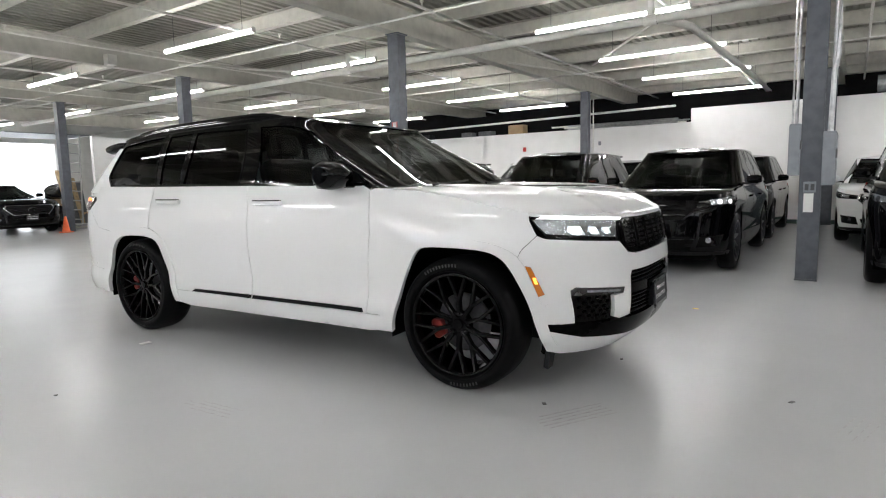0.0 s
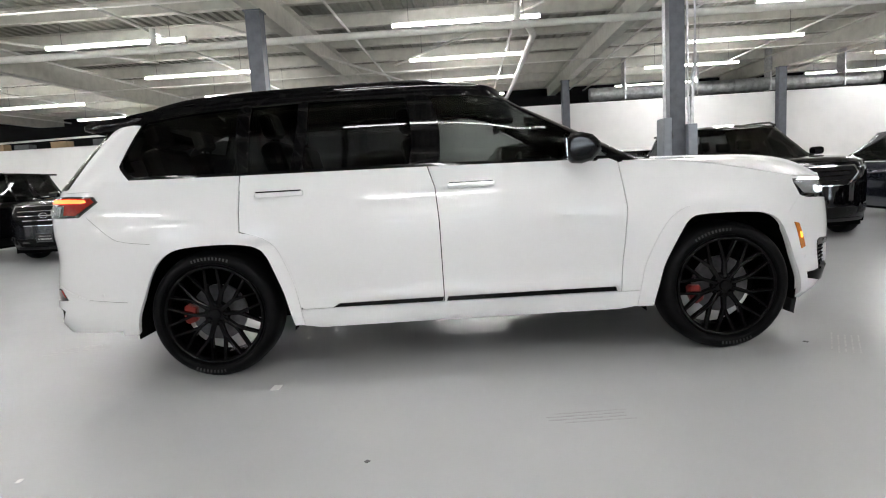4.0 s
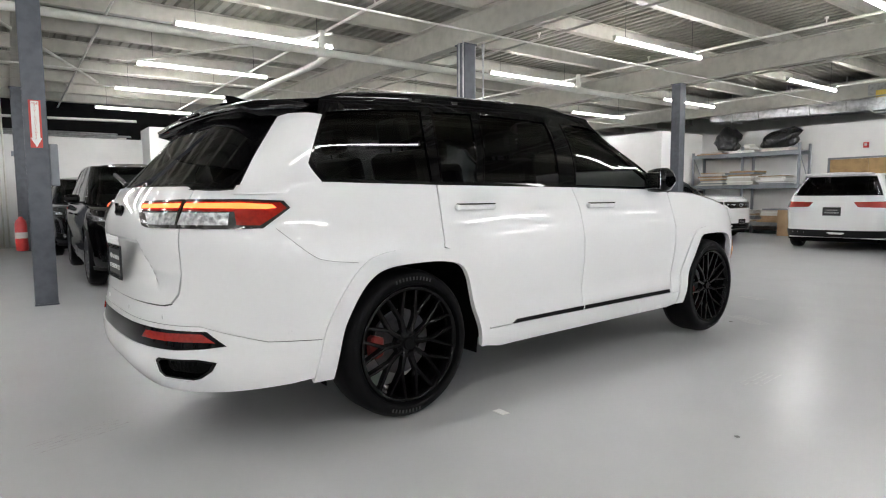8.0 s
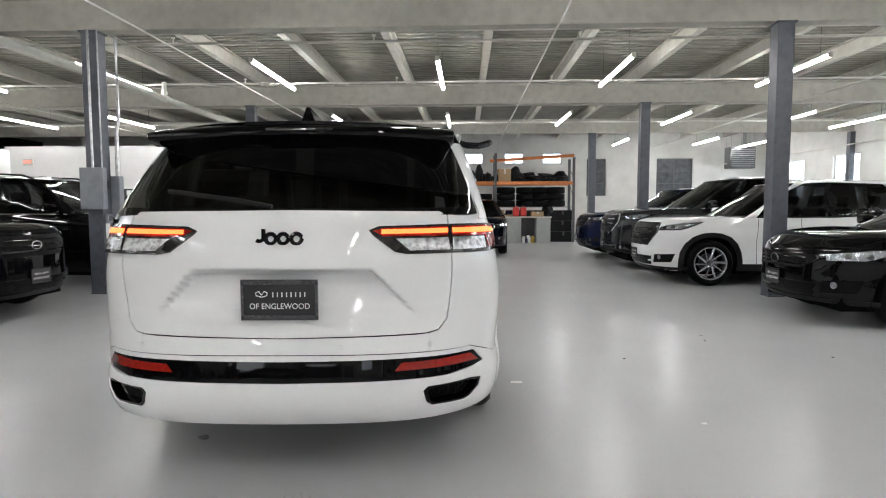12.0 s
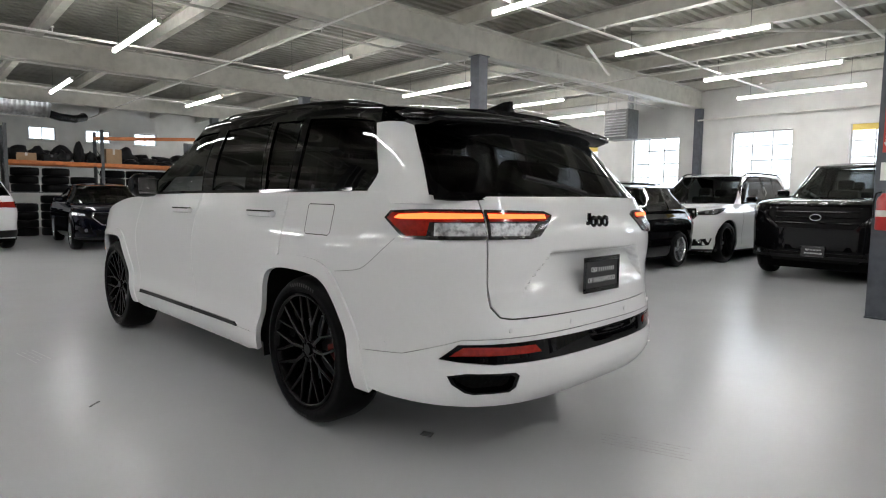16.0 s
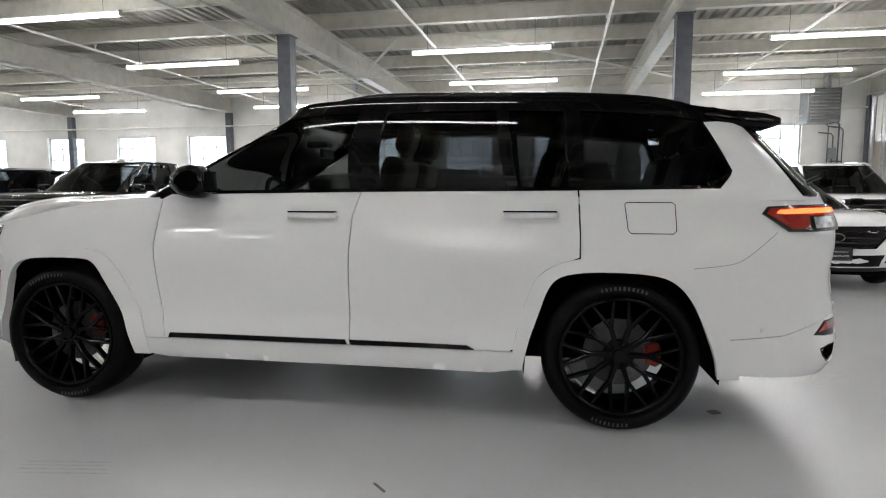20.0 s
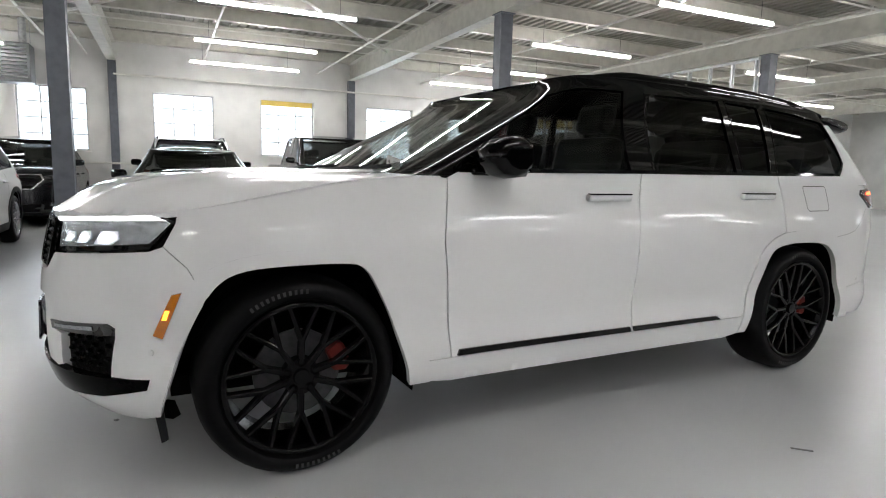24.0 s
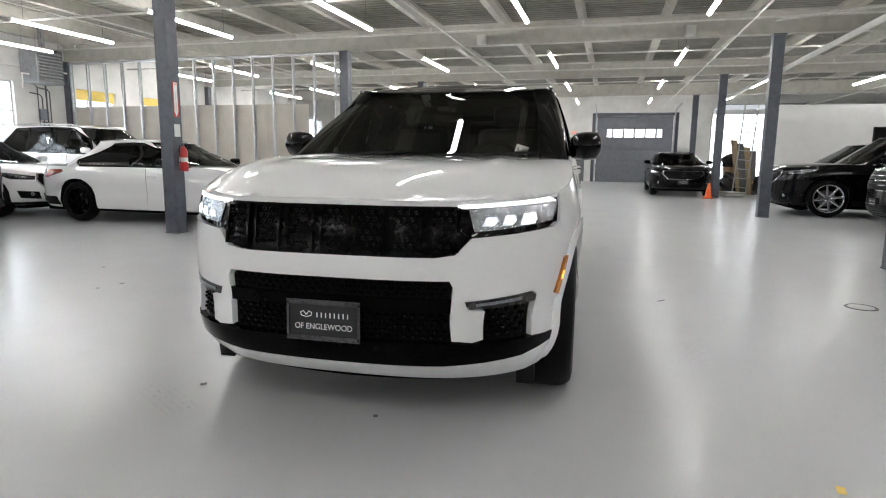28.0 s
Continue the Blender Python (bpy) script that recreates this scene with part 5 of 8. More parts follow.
rw = top.pts([("x", -1.99, 1.695)] + [("x", -2.12, unwarp(-2.12, 1.548)), ("x", -2.285, unwarp(-2.285, 1.34)), ("x", -2.395, 1.195), ("r", 0.80, 1.19), ("r", 0.0, 1.195), ("r", 0.0, 1.695)])


def over_t(pts):
    return [(2 * top.S - a, b) for a, b in pts]


rwi = top.pts([("r", 0.72, 1.60), ("r", 0.80, 1.30), ("r", 0.78, 1.235), ("r", 0.0, 1.23), ("r", 0.0, 1.61)])
rwif = rwi + over_t(rwi[::-1])[1:-1]
part("rear_window_frame", skin(lambda u, v: top.at(u, v, 0.004), rw + over_t(rw[::-1])[1:-1], [rwif], 0.05, 0.01), GLOSS_BLACK, hero)
part("rear_window", skin(lambda u, v: top.at(u, v, 0.001), rwif, (), 0.04, 0), TINT, hero, "dark tinted rear window")
part("wiper", tube([(-2.642, 0.05, 1.222), (-2.635, 0.2, 1.25), (-2.612, 0.50, 1.29)], 0.011, n=6), BLACK_PLASTIC, hero)
for y0, y1 in ((0.1, 0.72), (-0.62, 0.0)):
    part("wiper", tube([(1.20, y0, 1.19), (1.18, (y0 + y1) / 2, 1.20), (1.10, y1, 1.212)], 0.009, n=6), BLACK_PLASTIC, hero)
# roof
rim = [top.at(top.S * k / 40, 1.685) for k in range(41)]
roof_o = [(p.x, p.y) for p in rim] + [(p.x, -p.y) for p in rim[1:-1]][::-1]


def roof_at(x, y):
    z = ROOF(max(-2.6, min(0.35, x)))[0]
    w = 0.76
    return Vector((x, y, z + 0.004 + 0.055 * (1 - min(1.0, abs(y) / w) ** 2.2) * (0.15 + 0.85 * smooth01((0.32 - x) / 0.6))))


part("roof", skin(roof_at, roof_o, (), 0.034, 0.02), GLOSS_BLACK, hero, "gloss black roof")
part("sunroof", skin(lambda x, y: roof_at(x, y) + Vector((0, 0, 0.003)), [(-0.05, -0.5), (-0.05, 0.5), (-1.3, 0.5), (-1.3, -0.5)], (), 0.12, 0.003), GLOSS_BLACK, hero, "dark glass sunroof")
sp = [(-1.92, 1.60), (-2.12, 1.612), (-2.25, 1.592), (-2.325, 1.562), (-2.322, 1.53), (-2.24, 1.505), (-2.06, 1.53)]
bm = bmesh.new()
cols = []
for y, k in ((-0.735, 0.72), (-0.722, 0.9), (-0.67, 1.0), (-0.35, 1.03), (0, 1.04), (0.35, 1.03), (0.67, 1.0), (0.722, 0.9), (0.735, 0.72)):
    cols.append([bm.verts.new((-1.95 + (x + 1.95) * (0.8 + 0.2 * k), y, 1.59 + (z - 1.59) * k + (0.035 * (1 - (y / 0.76) ** 2)))) for x, z in sp])
for a, b in zip(cols, cols[1:]):
    for i in range(len(sp)):
        bm.faces.new((a[i], a[(i + 1) % len(sp)], b[(i + 1) % len(sp)], b[i]))
bm.faces.new(cols[0])
bm.faces.new(cols[-1][::-1])
bmesh.ops.recalc_face_normals(bm, faces=bm.faces[:])
part("spoiler", bm, GLOSS_BLACK, hero, smooth=True)
part("brake_light", box((-2.338, -0.16, 1.582), (-2.30, 0.16, 1.596), bevel=0.003), SMOKE_LENS, hero)
for sgn in (1, -1):
    bm = bmesh.new()
    rings = []
    for k in range(25):
        x = 0.02 - 1.95 * k / 24
        lift = 0.008 + 0.042 * min(1.0, min(k, 24 - k) / 3.5) ** 0.6
        y = 0.708 - 0.012 * abs(k - 12) / 12
        z = ROOF(x)[0]
        rings.append([bm.verts.new((x, sgn * (y + a), z + b)) for a, b in ((0.022, -0.03), (0.022, lift - 0.018), (0.012, lift - 0.003), (0.0, lift), (-0.014, lift - 0.005), (-0.02, lift - 0.02), (-0.02, -0.03))])
    for a, b in zip(rings, rings[1:]):
        for i in range(6):
            bm.faces.new((a[i], a[i + 1], b[i + 1], b[i]))
    bm.faces.new(rings[0])
    bm.faces.new(rings[-1][::-1])
    bmesh.ops.recalc_face_normals(bm, faces=bm.faces[:])
    part("roof_rail", bm, GLOSS_BLACK, hero, smooth=True)
bm = bmesh.new()
vs = [bm.verts.new(p) for p in ((-1.93, 0.04, 1.68), (-1.93, -0.04, 1.68), (-2.13, 0.035, 1.655), (-2.13, -0.035, 1.655), (-2.08, 0.008, 1.724), (-2.08, -0.008, 1.724), (-2.13, 0.008, 1.724), (-2.13, -0.008, 1.724))]
bmesh.ops.convex_hull(bm, input=vs)
part("antenna_fin", bm, GLOSS_BLACK, hero)
# mirrors and handles
for sgn in (1, -1):
    bm = bmesh.new()
    cols = []
    for t, k in ((0.0, 0.55), (0.15, 0.9), (0.5, 1.0), (0.85, 0.95), (1.0, 0.6)):
        ring = []
        for a in range(12):
            b = 2 * math.pi * a / 12
            c, d = math.cos(b), math.sin(b)
            r = (abs(c) ** 3 + abs(d) ** 3) ** (-1 / 3)
            ring.append(bm.verts.new((max(0.592, 0.668 + (0.118 if c > 0 else 0.108) * k * r * c + 0.03 * (1 - t)), sgn * (0.895 + 0.19 * t), 1.256 + (0.088 if d > 0 else 0.092) * k * r * d + 0.008 * t + 0.02 * max(0.0, c) * (1 if d < 0 else -1))))
        cols.append(ring)
    for a, b in zip(cols, cols[1:]):
        for i in range(12):
            bm.faces.new((a[i], a[(i + 1) % 12], b[(i + 1) % 12], b[i]))
    bm.faces.new(cols[0])
    bm.faces.new(cols[-1][::-1])
    bmesh.ops.recalc_face_normals(bm, faces=bm.faces[:])
    for f in bm.faces:
        f.smooth = len(f.verts) == 4
    mir = part("mirror", bm, GLOSS_BLACK, hero, "gloss black door mirror")
    part("mirror_glass", box((0.5875, min(sgn * 0.925, sgn * 1.055), 1.20), (0.5915, max(sgn * 0.925, sgn * 1.055), 1.315), bevel=0.0015), CHROME, mir)
    part("mirror_stalk", box((0.70, min(sgn * 0.86, sgn * 0.93), 1.18), (0.80, max(sgn * 0.86, sgn * 0.93), 1.212), bevel=0.014), GLOSS_BLACK, mir)
for door, x0, x1, z in ((fd, 0.18, -0.10, 1.085), (rd, -0.95, -1.235, 1.092)):
    for i, sgn in enumerate((1, -1)):
        y = low.at(low.sx((x0 + x1) / 2, z), z).y
        bm = box((x1, min(sgn * (y - 0.005), sgn * (y + 0.034)), z - 0.017), (x0, max(sgn * (y - 0.005), sgn * (y + 0.034)), z + 0.017), bevel=0.012)
        h = part("handle", bm, WHITE_CAR, door[i])
        part("handle_cap", box((x1 + 0.01, min(sgn * (y + 0.004), sgn * (y + 0.037)), z + 0.013), (x0 - 0.01, max(sgn * (y + 0.004), sgn * (y + 0.037)), z + 0.021), bevel=0.003), GLOSS_BLACK, h)
        cup = [("x", (x0 + x1) / 2 + 0.075 * math.cos(a), z - 0.004 + 0.038 * math.sin(a)) for a in [2 * math.pi * k / 14 for k in range(14)]]
        o = low.pts(cup)
        part("handle_cup", skin(lambda u, v: low.at(u, v, 0.0015), o if sgn > 0 else mirrored(o), (), 0.03, 0), WHITE_CAR, door[i])
q = X((-1.55, 1.145), (-1.56, 1.155), (-1.77, 1.155), (-1.785, 1.145), (-1.79, 1.02), (-1.775, 1.005), (-1.58, 1.005), (-1.565, 1.02))
o = low.pts(q)
part("fuel_flap", seam(low, o + o[:1], 0.004, 0.002), UNDER, hero)
for sgn in (1, -1):
    bl = low.pts(X((0.86, 1.2), (-0.2, 1.214), (-1.33, 1.222), (-1.9, 1.23)))
    part("belt_moulding", seam(low, bl if sgn > 0 else [(-a, b) for a, b in bl], 0.018, 0.004), GLOSS_BLACK, hero)
# wheels
for cx in (WB, -WB):
    for sgn in (1, -1):
        wheel(hero, pose(cx, sgn * 0.83, 0.39, 0, 17 if cx > 0 else 0, 0 if sgn > 0 else 180), 0.39, 0.27, 0.296, RIM_BLACK, "mesh", CALIPER, "wheel", "black multi-spoke alloy wheel", True, 0.0 if sgn < 0 else math.pi)
# underbody, core and cabin
bm = box((-2.42, -0.74, 0.315), (2.0, 0.74, 0.39))
box((2.0, -0.55, 0.27), (2.25, 0.55, 0.36), bm)
box((-2.0, -0.16, 0.2), (1.2, 0.16, 0.27), bm, 0.03)
for s in (-1, 1):
    rod((-2.5, s * 0.5, 0.37), (-1.7, s * 0.5, 0.35), 0.05, bm, 10)
part("underbody", bm, UNDER, hero)
bm = bmesh.new()
rings = []
for k in range(19):
    y = -0.80 + 1.6 * k / 18
    p, q = low.at(low.fy(y, 0.27), 0.27, -0.06), low.at(low.fy(y, 0.27), 0.27, -0.10)
    rings.append([bm.verts.new(v) for v in ((p.x, p.y, 0.29), (p.x - 0.02, p.y, 0.212 + 0.02 * abs(y)), (q.x - 0.02, q.y, 0.212 + 0.02 * abs(y)), (q.x, q.y, 0.29))])
for a, b in zip(rings, rings[1:]):
    for i in range(4):
        bm.faces.new((a[i], a[(i + 1) % 4], b[(i + 1) % 4], b[i]))
bm.faces.new(rings[0])
bm.faces.new(rings[-1][::-1])
bmesh.ops.recalc_face_normals(bm, faces=bm.faces[:])
part("air_dam", bm, UNDER, hero, "black flexible air dam under the front bumper")
for s in (-1, 1):
    part("air_flap", prism([(2.03, 0.28), (2.06, 0.28), (2.04, 0.16), (2.015, 0.17)], min(s * 0.72, s * 0.80), max(s * 0.72, s * 0.80)), BLACK_PLASTIC, hero)
for name, lo, hi in (("inner_core", (-0.95, -0.88, 0.30), (0.95, 0.88, 0.85)), ("inner_core", (-2.50, -0.44, 0.36), (2.25, 0.44, 0.80)), ("inner_core", (-2.45, -0.80, 0.86), (-0.9, 0.80, 1.0)), ("inner_core", (0.9, -0.80, 0.86), (2.1, 0.80, 1.02)), ("dashboard", (0.55, -0.80, 0.95), (1.0, 0.80, 1.18)), ("inner_core", (2.02, -0.65, 0.3), (2.2, 0.65, 0.86)), ("inner_core", (-2.5, -0.72, 0.32), (-2.05, 0.72, 0.9))):
    part(name, box(lo, hi, bevel=0.03), CABIN, hero)
for x, zs in ((0.05, 0.8), (-0.85, 0.82), (-1.65, 0.95)):
    for y in (-0.38, 0.38):
        seat(hero, x, y, zs, 0.52 if x > -1 else 0.38)
bm = bmesh.new()
for k in range(20):
    a, b = 2 * math.pi * k / 20, 2 * math.pi * (k + 1) / 20
    rod((0.46 + 0.05 * math.sin(a), 0.38 + 0.18 * math.cos(a), 1.12 + 0.17 * math.sin(a)), (0.46 + 0.05 * math.sin(b), 0.38 + 0.18 * math.cos(b), 1.12 + 0.17 * math.sin(b)), 0.014, bm, 6)
rod((0.46, 0.22, 1.12), (0.46, 0.54, 1.12), 0.014, bm, 6)
part("steering_wheel", bm, CABIN, hero)
part("rear_view_mirror", box((0.28, -0.11, 1.43), (0.31, 0.11, 1.49), bevel=0.01), CABIN, hero)
part("sensor_pod", box((0.27, -0.06, 1.50), (0.42, 0.06, 1.54), bevel=0.015), CABIN, hero)
# inspection sticker
c = top.at(-0.0 + top.A * 40 / 90, 1.235, 0.002)
n = (top.at(top.A * 40 / 90, 1.235, 0.1) - c).normalized()
st = part("inspection_sticker", box((-0.04, -0.028, 0), (0.04, 0.028, 0.001)), WHITE_PAPER, hero, "small white inspection sticker")
side = (top.at(top.A * 41 / 90, 1.235) - top.at(top.A * 39 / 90, 1.235)).normalized()
upv = side.cross(n) * -1
m = Matrix((side, upv if upv.z > 0 else -upv, n)).transposed().to_4x4()
st.matrix_local = Matrix.Translation(c + n * 0.003) @ m
text_mesh("4  27", 0.032, INK, st, pose(0, -0.004, 0.0015), "sticker_lettering", 0.0003)

# ---------------------------------------------------------------- the parked cars round it


def smooth(k):
    k = max(0.0, min(1.0, k))
    return k * k * (3 - 2 * k)


def seam_line(loop):
    """The lower run of a window opening, from its front corner back."""
    return [loop[0], loop[-1], loop[-2]]


def parked_car(name, label, m, paint, L, W, H, wb, fo, R=0.36, kind="suv", nose=0.92, belt=1.02, cowl=0.62, roof_f=-0.25, roof_r=None, tail_x=None, wheels=RIM_SILVER, style="five", lit=False, grille="wide", cladding=False, tint=None, rails=False, group="parked cars", roof_paint=None, trim=None, blunt=2.6, tumble=None, chrome_grille=True, clear_lamps=False, kick=0.03, mirror=None):
    """A parked car: body, bonnet, cabin with real windows, lamps, grille, mirrors, wheels and plate. x ahead; cowl, roof_f from the front axle back."""
    car = thing(name, m, label, "car", group)
    w, ax = W / 2, wb / 2
    xf, xr = ax + fo, ax + fo - L
    xc, rf = ax - cowl, ax - cowl + roof_f - 0.55
    rr = roof_r if roof_r is not None else xr + (0.42 if kind == "suv" else 0.55 if kind == "hatch" else 1.5)
    tx = tail_x if tail_x is not None else xr + (0.12 if kind in ("suv", "hatch") else 0.62)
    bz = belt
    tint = tint or TINT
    trim = trim or GLOSS_BLACK
    lo = Shell([(0.18, xf - 0.16, w - 0.07, xr + 0.14), (0.28, xf - 0.05, w - 0.03, xr + 0.05), (0.40, xf, w - 0.014, xr), (0.50, xf, w - 0.026, xr), (0.58, xf - 0.006, w - 0.018, xr + 0.004), (bz * 0.72, xf - 0.02, w, xr + 0.01), (bz - 0.17, xf - 0.05, w - 0.004, xr + 0.02), (bz - 0.06, xf - 0.13, w - 0.035, xr + 0.06), (bz + 0.03, xf - 0.22, w - 0.075, xr + 0.1)],
               blunt, 3.0 if kind != "pickup" else 7.0, lambda q: ax + 0.1, lambda q: -ax - 0.25, 1.25, 1.05, soft=0.025)

    def ez(x):
        k = max(0.0, min(1.0, (x - xc - 0.2) / max(0.3, xf - xc - 0.3)))
        k = k * k * (3 - 2 * k)
        return bz + 0.01 - (bz + 0.01 - nose) * k

    def dz(x):
        return bz + (0.03 if kind in ("sedan", "coupe") else 0.0) * max(0.0, min(1.0, (tx - x) / 0.4))

    n_f = 18
    s_c = lo.sx(xc, bz - 0.03)
    fe = []
    for k in range(n_f + 1):
        s, z = s_c * k / n_f, nose
        for _ in range(4):
            z = ez(lo.at(s, z).x)
        fe.append((s, z))
    topline = fe + [(s_c + (lo.S - s_c) * k / 8, bz + 0.005) for k in range(1, 9)]
    z0 = 0.23 if kind != "pickup" else 0.34
    af = [(lo.sx(x, max(z, z0)), max(z, z0)) for x, z in arch(ax, R, R + 0.055, R + 0.055, z0, 12)]
    ar = [(lo.sx(x, max(z, z0)), max(z, z0)) for x, z in arch(-ax, R, R + 0.055, R + 0.055, z0, 12)]
    half = [(0, z0 + 0.02), (lo.A * 0.6, z0)] + af + [(lo.sx(0.1, z0), z0)] + ar + [(lo.S - 0.4, z0 + 0.03), (lo.S, z0 + 0.04)]
    for sgn in (1, -1):
        o = half + topline[::-1]
        part("body_side", skin(lambda u, v: lo.at(u, v), o if sgn > 0 else mirrored(o), (), 0.09, 0.02), paint, car)
        if cladding:
            for c in (ax, -ax):
                a1 = [(lo.sx(x, z), z) for x, z in arch(c, R, R + 0.05, R + 0.05, z0, 12)]
                a2 = [(lo.sx(x, z), z) for x, z in arch(c, R, R + 0.12, R + 0.12, z0, 12)]
                o = a1 + a2[::-1]
                part("arch_cladding", skin(lambda u, v: lo.at(u, v, 0.008), o if sgn > 0 else mirrored(o), (), 0.08, 0.02), BLACK_PLASTIC, car)
            o = [(lo.sx(ax - R - 0.06, z), z) for z in (z0, 0.34)] + [(lo.sx(-ax + R + 0.06, z), z) for z in (0.34, z0)]
            part("sill_cladding", skin(lambda u, v: lo.at(u, v, 0.008), o if sgn > 0 else mirrored(o), (), 0.15, 0.02), BLACK_PLASTIC, car)
        for c in (ax, -ax):
            bm = bmesh.new()
            a1 = arch(c, R, R + 0.075, R + 0.07, z0 - 0.03, 10)
            yo = w - 0.035 if c < 0 else w - 0.075
            for pa, pb in zip(a1, a1[1:]):
                bm.faces.new([bm.verts.new((p[0], sgn * y, p[1])) for p, y in ((pa, yo), (pb, yo), (pb, 0.5), (pa, 0.5))])
            bm.faces.new([bm.verts.new((p[0], sgn * 0.5, p[1])) for p in a1])
            part("wheel_well", bm, UNDER, car)
        # door gaps and handle
        for x in (ax - 0.62 - 0.06, 0.02) + ((-ax + 0.42,) if kind not in ("coupe",) else ()):
            ln = [(lo.sx(x, 0.34), 0.34), (lo.sx(x + 0.02, 0.7), 0.7), (lo.sx(x - 0.02, bz - 0.01), bz - 0.01)]
            part("door_gap", seam(lo, ln if sgn > 0 else [(-a, b) for a, b in ln], 0.007, 0.002), UNDER, car)
        for x in (0.16,) + ((-ax + 0.6,) if kind != "coupe" else ()):
            p = lo.at(lo.sx(x, bz - 0.13), bz - 0.13)
            part("door_handle", box((x - 0.1, min(sgn * (p.y - 0.005), sgn * (p.y + 0.03)), bz - 0.145), (x + 0.1, max(sgn * (p.y - 0.005), sgn * (p.y + 0.03)), bz - 0.118), bevel=0.008), paint, car)
    # bonnet
    e3 = [lo.at(s, z) for s, z in fe]
    ho = [(p.x - 0.002, p.y - 0.002) for p in e3] + [(p.x - 0.002, -p.y + 0.002) for p in e3[::-1]][:-1]
    xm = max(p.x for p in e3)
    c0 = ax + 0.1

    def hood_fix(x, y):
        # keep the front edge level with the body's
        a = max(0.0, (x - c0) / (xm - c0))
        rho = min(1.0, (a**blunt + (abs(y) / (w - 0.03)) ** blunt) ** (1 / blunt))
        k = max(0.0, min(1.0, (x - xc - 0.2) / max(0.3, xf - xc - 0.3)))
        k = k * k * (3 - 2 * k)
        base = bz + 0.03
        edge = bz + 0.01 - (bz + 0.01 - nose) * k
        return Vector((x, y, base - 0.03 * k + (edge - base + 0.03 * k) * rho**6))

    part("bonnet", skin(hood_fix, ho, (), 0.09, 0.015), paint, car)
    # cabin
    rw = w - (tumble or {"suv": 0.29, "hatch": 0.31, "pickup": 0.24}.get(kind, 0.33))
    zt = H - 0.055
    hi = Shell([(bz - 0.02, xc + 0.14, w - 0.068, tx), (bz + 0.1, xc - 0.05, w - 0.095, tx + (rr - tx) * 0.2), ((bz + zt) / 2, (xc + rf) / 2 + 0.1, w - 0.068 + (rw - w + 0.068) * 0.46, tx + (rr - tx) * 0.6), (zt - 0.06, rf + 0.14, rw + 0.035, rr - 0.02), (zt, rf + 0.05, rw, rr)],
               2.8, 3.2, lambda q: q - 0.5, lambda q: q + 0.42, 0.85, 0.85, soft=0.035)

    def arc(x):
        k = (x - (rf + rr) / 2) / max(0.4, (rf - rr) / 2 + 0.35)
        return 1.0 - 0.10 * min(1.5, k * k)

    hi.warp = lambda x, z: bz + (z - bz) * (arc(x) if z > bz else 1.0)
    a_s = hi.A * 0.58
    zb, zw = bz + 0.035, zt - 0.03
    tops, bots = hi.at(a_s * 1.25, zw).x, hi.at(a_s * 1.25, zb).x
    b_x = min(0.0, (tops + hi.rc(rr)) / 2 + 0.25)
    back = hi.rc(hi.t(zb)[2]) - 0.02
    backt = hi.rc(hi.t(zw)[2]) - 0.0
    if kind == "pickup":
        back, backt = hi.rc(hi.t(zb)[2]), hi.rc(hi.t(zw)[2])
    c_x = -ax + 0.30

    def waist(x):
        return zb + kick * smooth((b_x - x) / max(0.5, b_x - back))

    f_win = [(bots - 0.05, zb), ((bots + tops) / 2 + 0.02, (zb + zw) / 2 + 0.05), (tops - 0.05, zw), (b_x + 0.03, zw), (b_x + 0.03, zb)]
    if kind in ("suv", "hatch"):
        q_win = [(c_x - 0.03, waist(c_x)), (c_x - 0.03, zw - 0.005), (backt + 0.16, zw - 0.03), (back + 0.06, waist(back) + 0.16), (back + 0.05, waist(back) + 0.10), (back + 0.12, waist(back) + 0.03)]
        wins = [f_win, [(b_x - 0.03, zb), (b_x - 0.03, zw), (c_x + 0.02, zw), (c_x + 0.02, waist(c_x))], q_win]
        tail = [(backt + 0.13, zw - 0.012), (back + 0.03, waist(back) + 0.15), (back + 0.02, waist(back) + 0.06), (back + 0.11, waist(back) + 0.005)]
    else:
        low_end = zb if kind == "pickup" else zb + 0.10
        wins = [f_win, [(b_x - 0.03, zb), (b_x - 0.03, zw), (backt + 0.14, zw - 0.02), (back + 0.05, low_end), (back + 0.11, zb + 0.005)]]
        tail = [(backt + 0.11, zw - 0.005), (back + 0.02, low_end), (back + 0.10, zb - 0.018)]
    dlo = [(bots - 0.01, zb - 0.02), ((bots + tops) / 2 + 0.05, (zb + zw) / 2 + 0.06), (tops - 0.04, zw + 0.014), (b_x, zw + 0.016)] + tail + [(b_x, zb - 0.02)]
    dlo = hi.pts([("x", x, z) for x, z in dlo])
    wo = [hi.pts([("x", x, z) for x, z in q]) for q in wins]
    ws = [(-a_s, zb - 0.01), (a_s, zb - 0.01), (a_s, zw + 0.005), (-a_s, zw + 0.005)]
    q = hi.B * 0.62
    rwin = [(hi.S - q, zb + 0.04), (hi.S + q, zb + 0.04), (hi.S + q, zw - 0.01), (hi.S - q, zw - 0.01)]
    for sgn in (1, -1):
        o = [(a_s + 0.02, bz - 0.01), (hi.S - q - 0.02, bz - 0.01), (hi.S - q - 0.02, zt), (a_s + 0.02, zt)]
        side_dlo = dlo if sgn > 0 else mirrored(dlo)
        part("window_frame", skin(lambda u, v: hi.at(u, v), o if sgn > 0 else mirrored(o), [side_dlo], 0.07, 0.012), paint, car)
        part("pillar_trim", skin(lambda u, v: hi.at(u, v, -0.003), side_dlo, [h if sgn > 0 else mirrored(h) for h in wo], 0.09, 0.012), trim, car)
        o = seam_line(dlo)
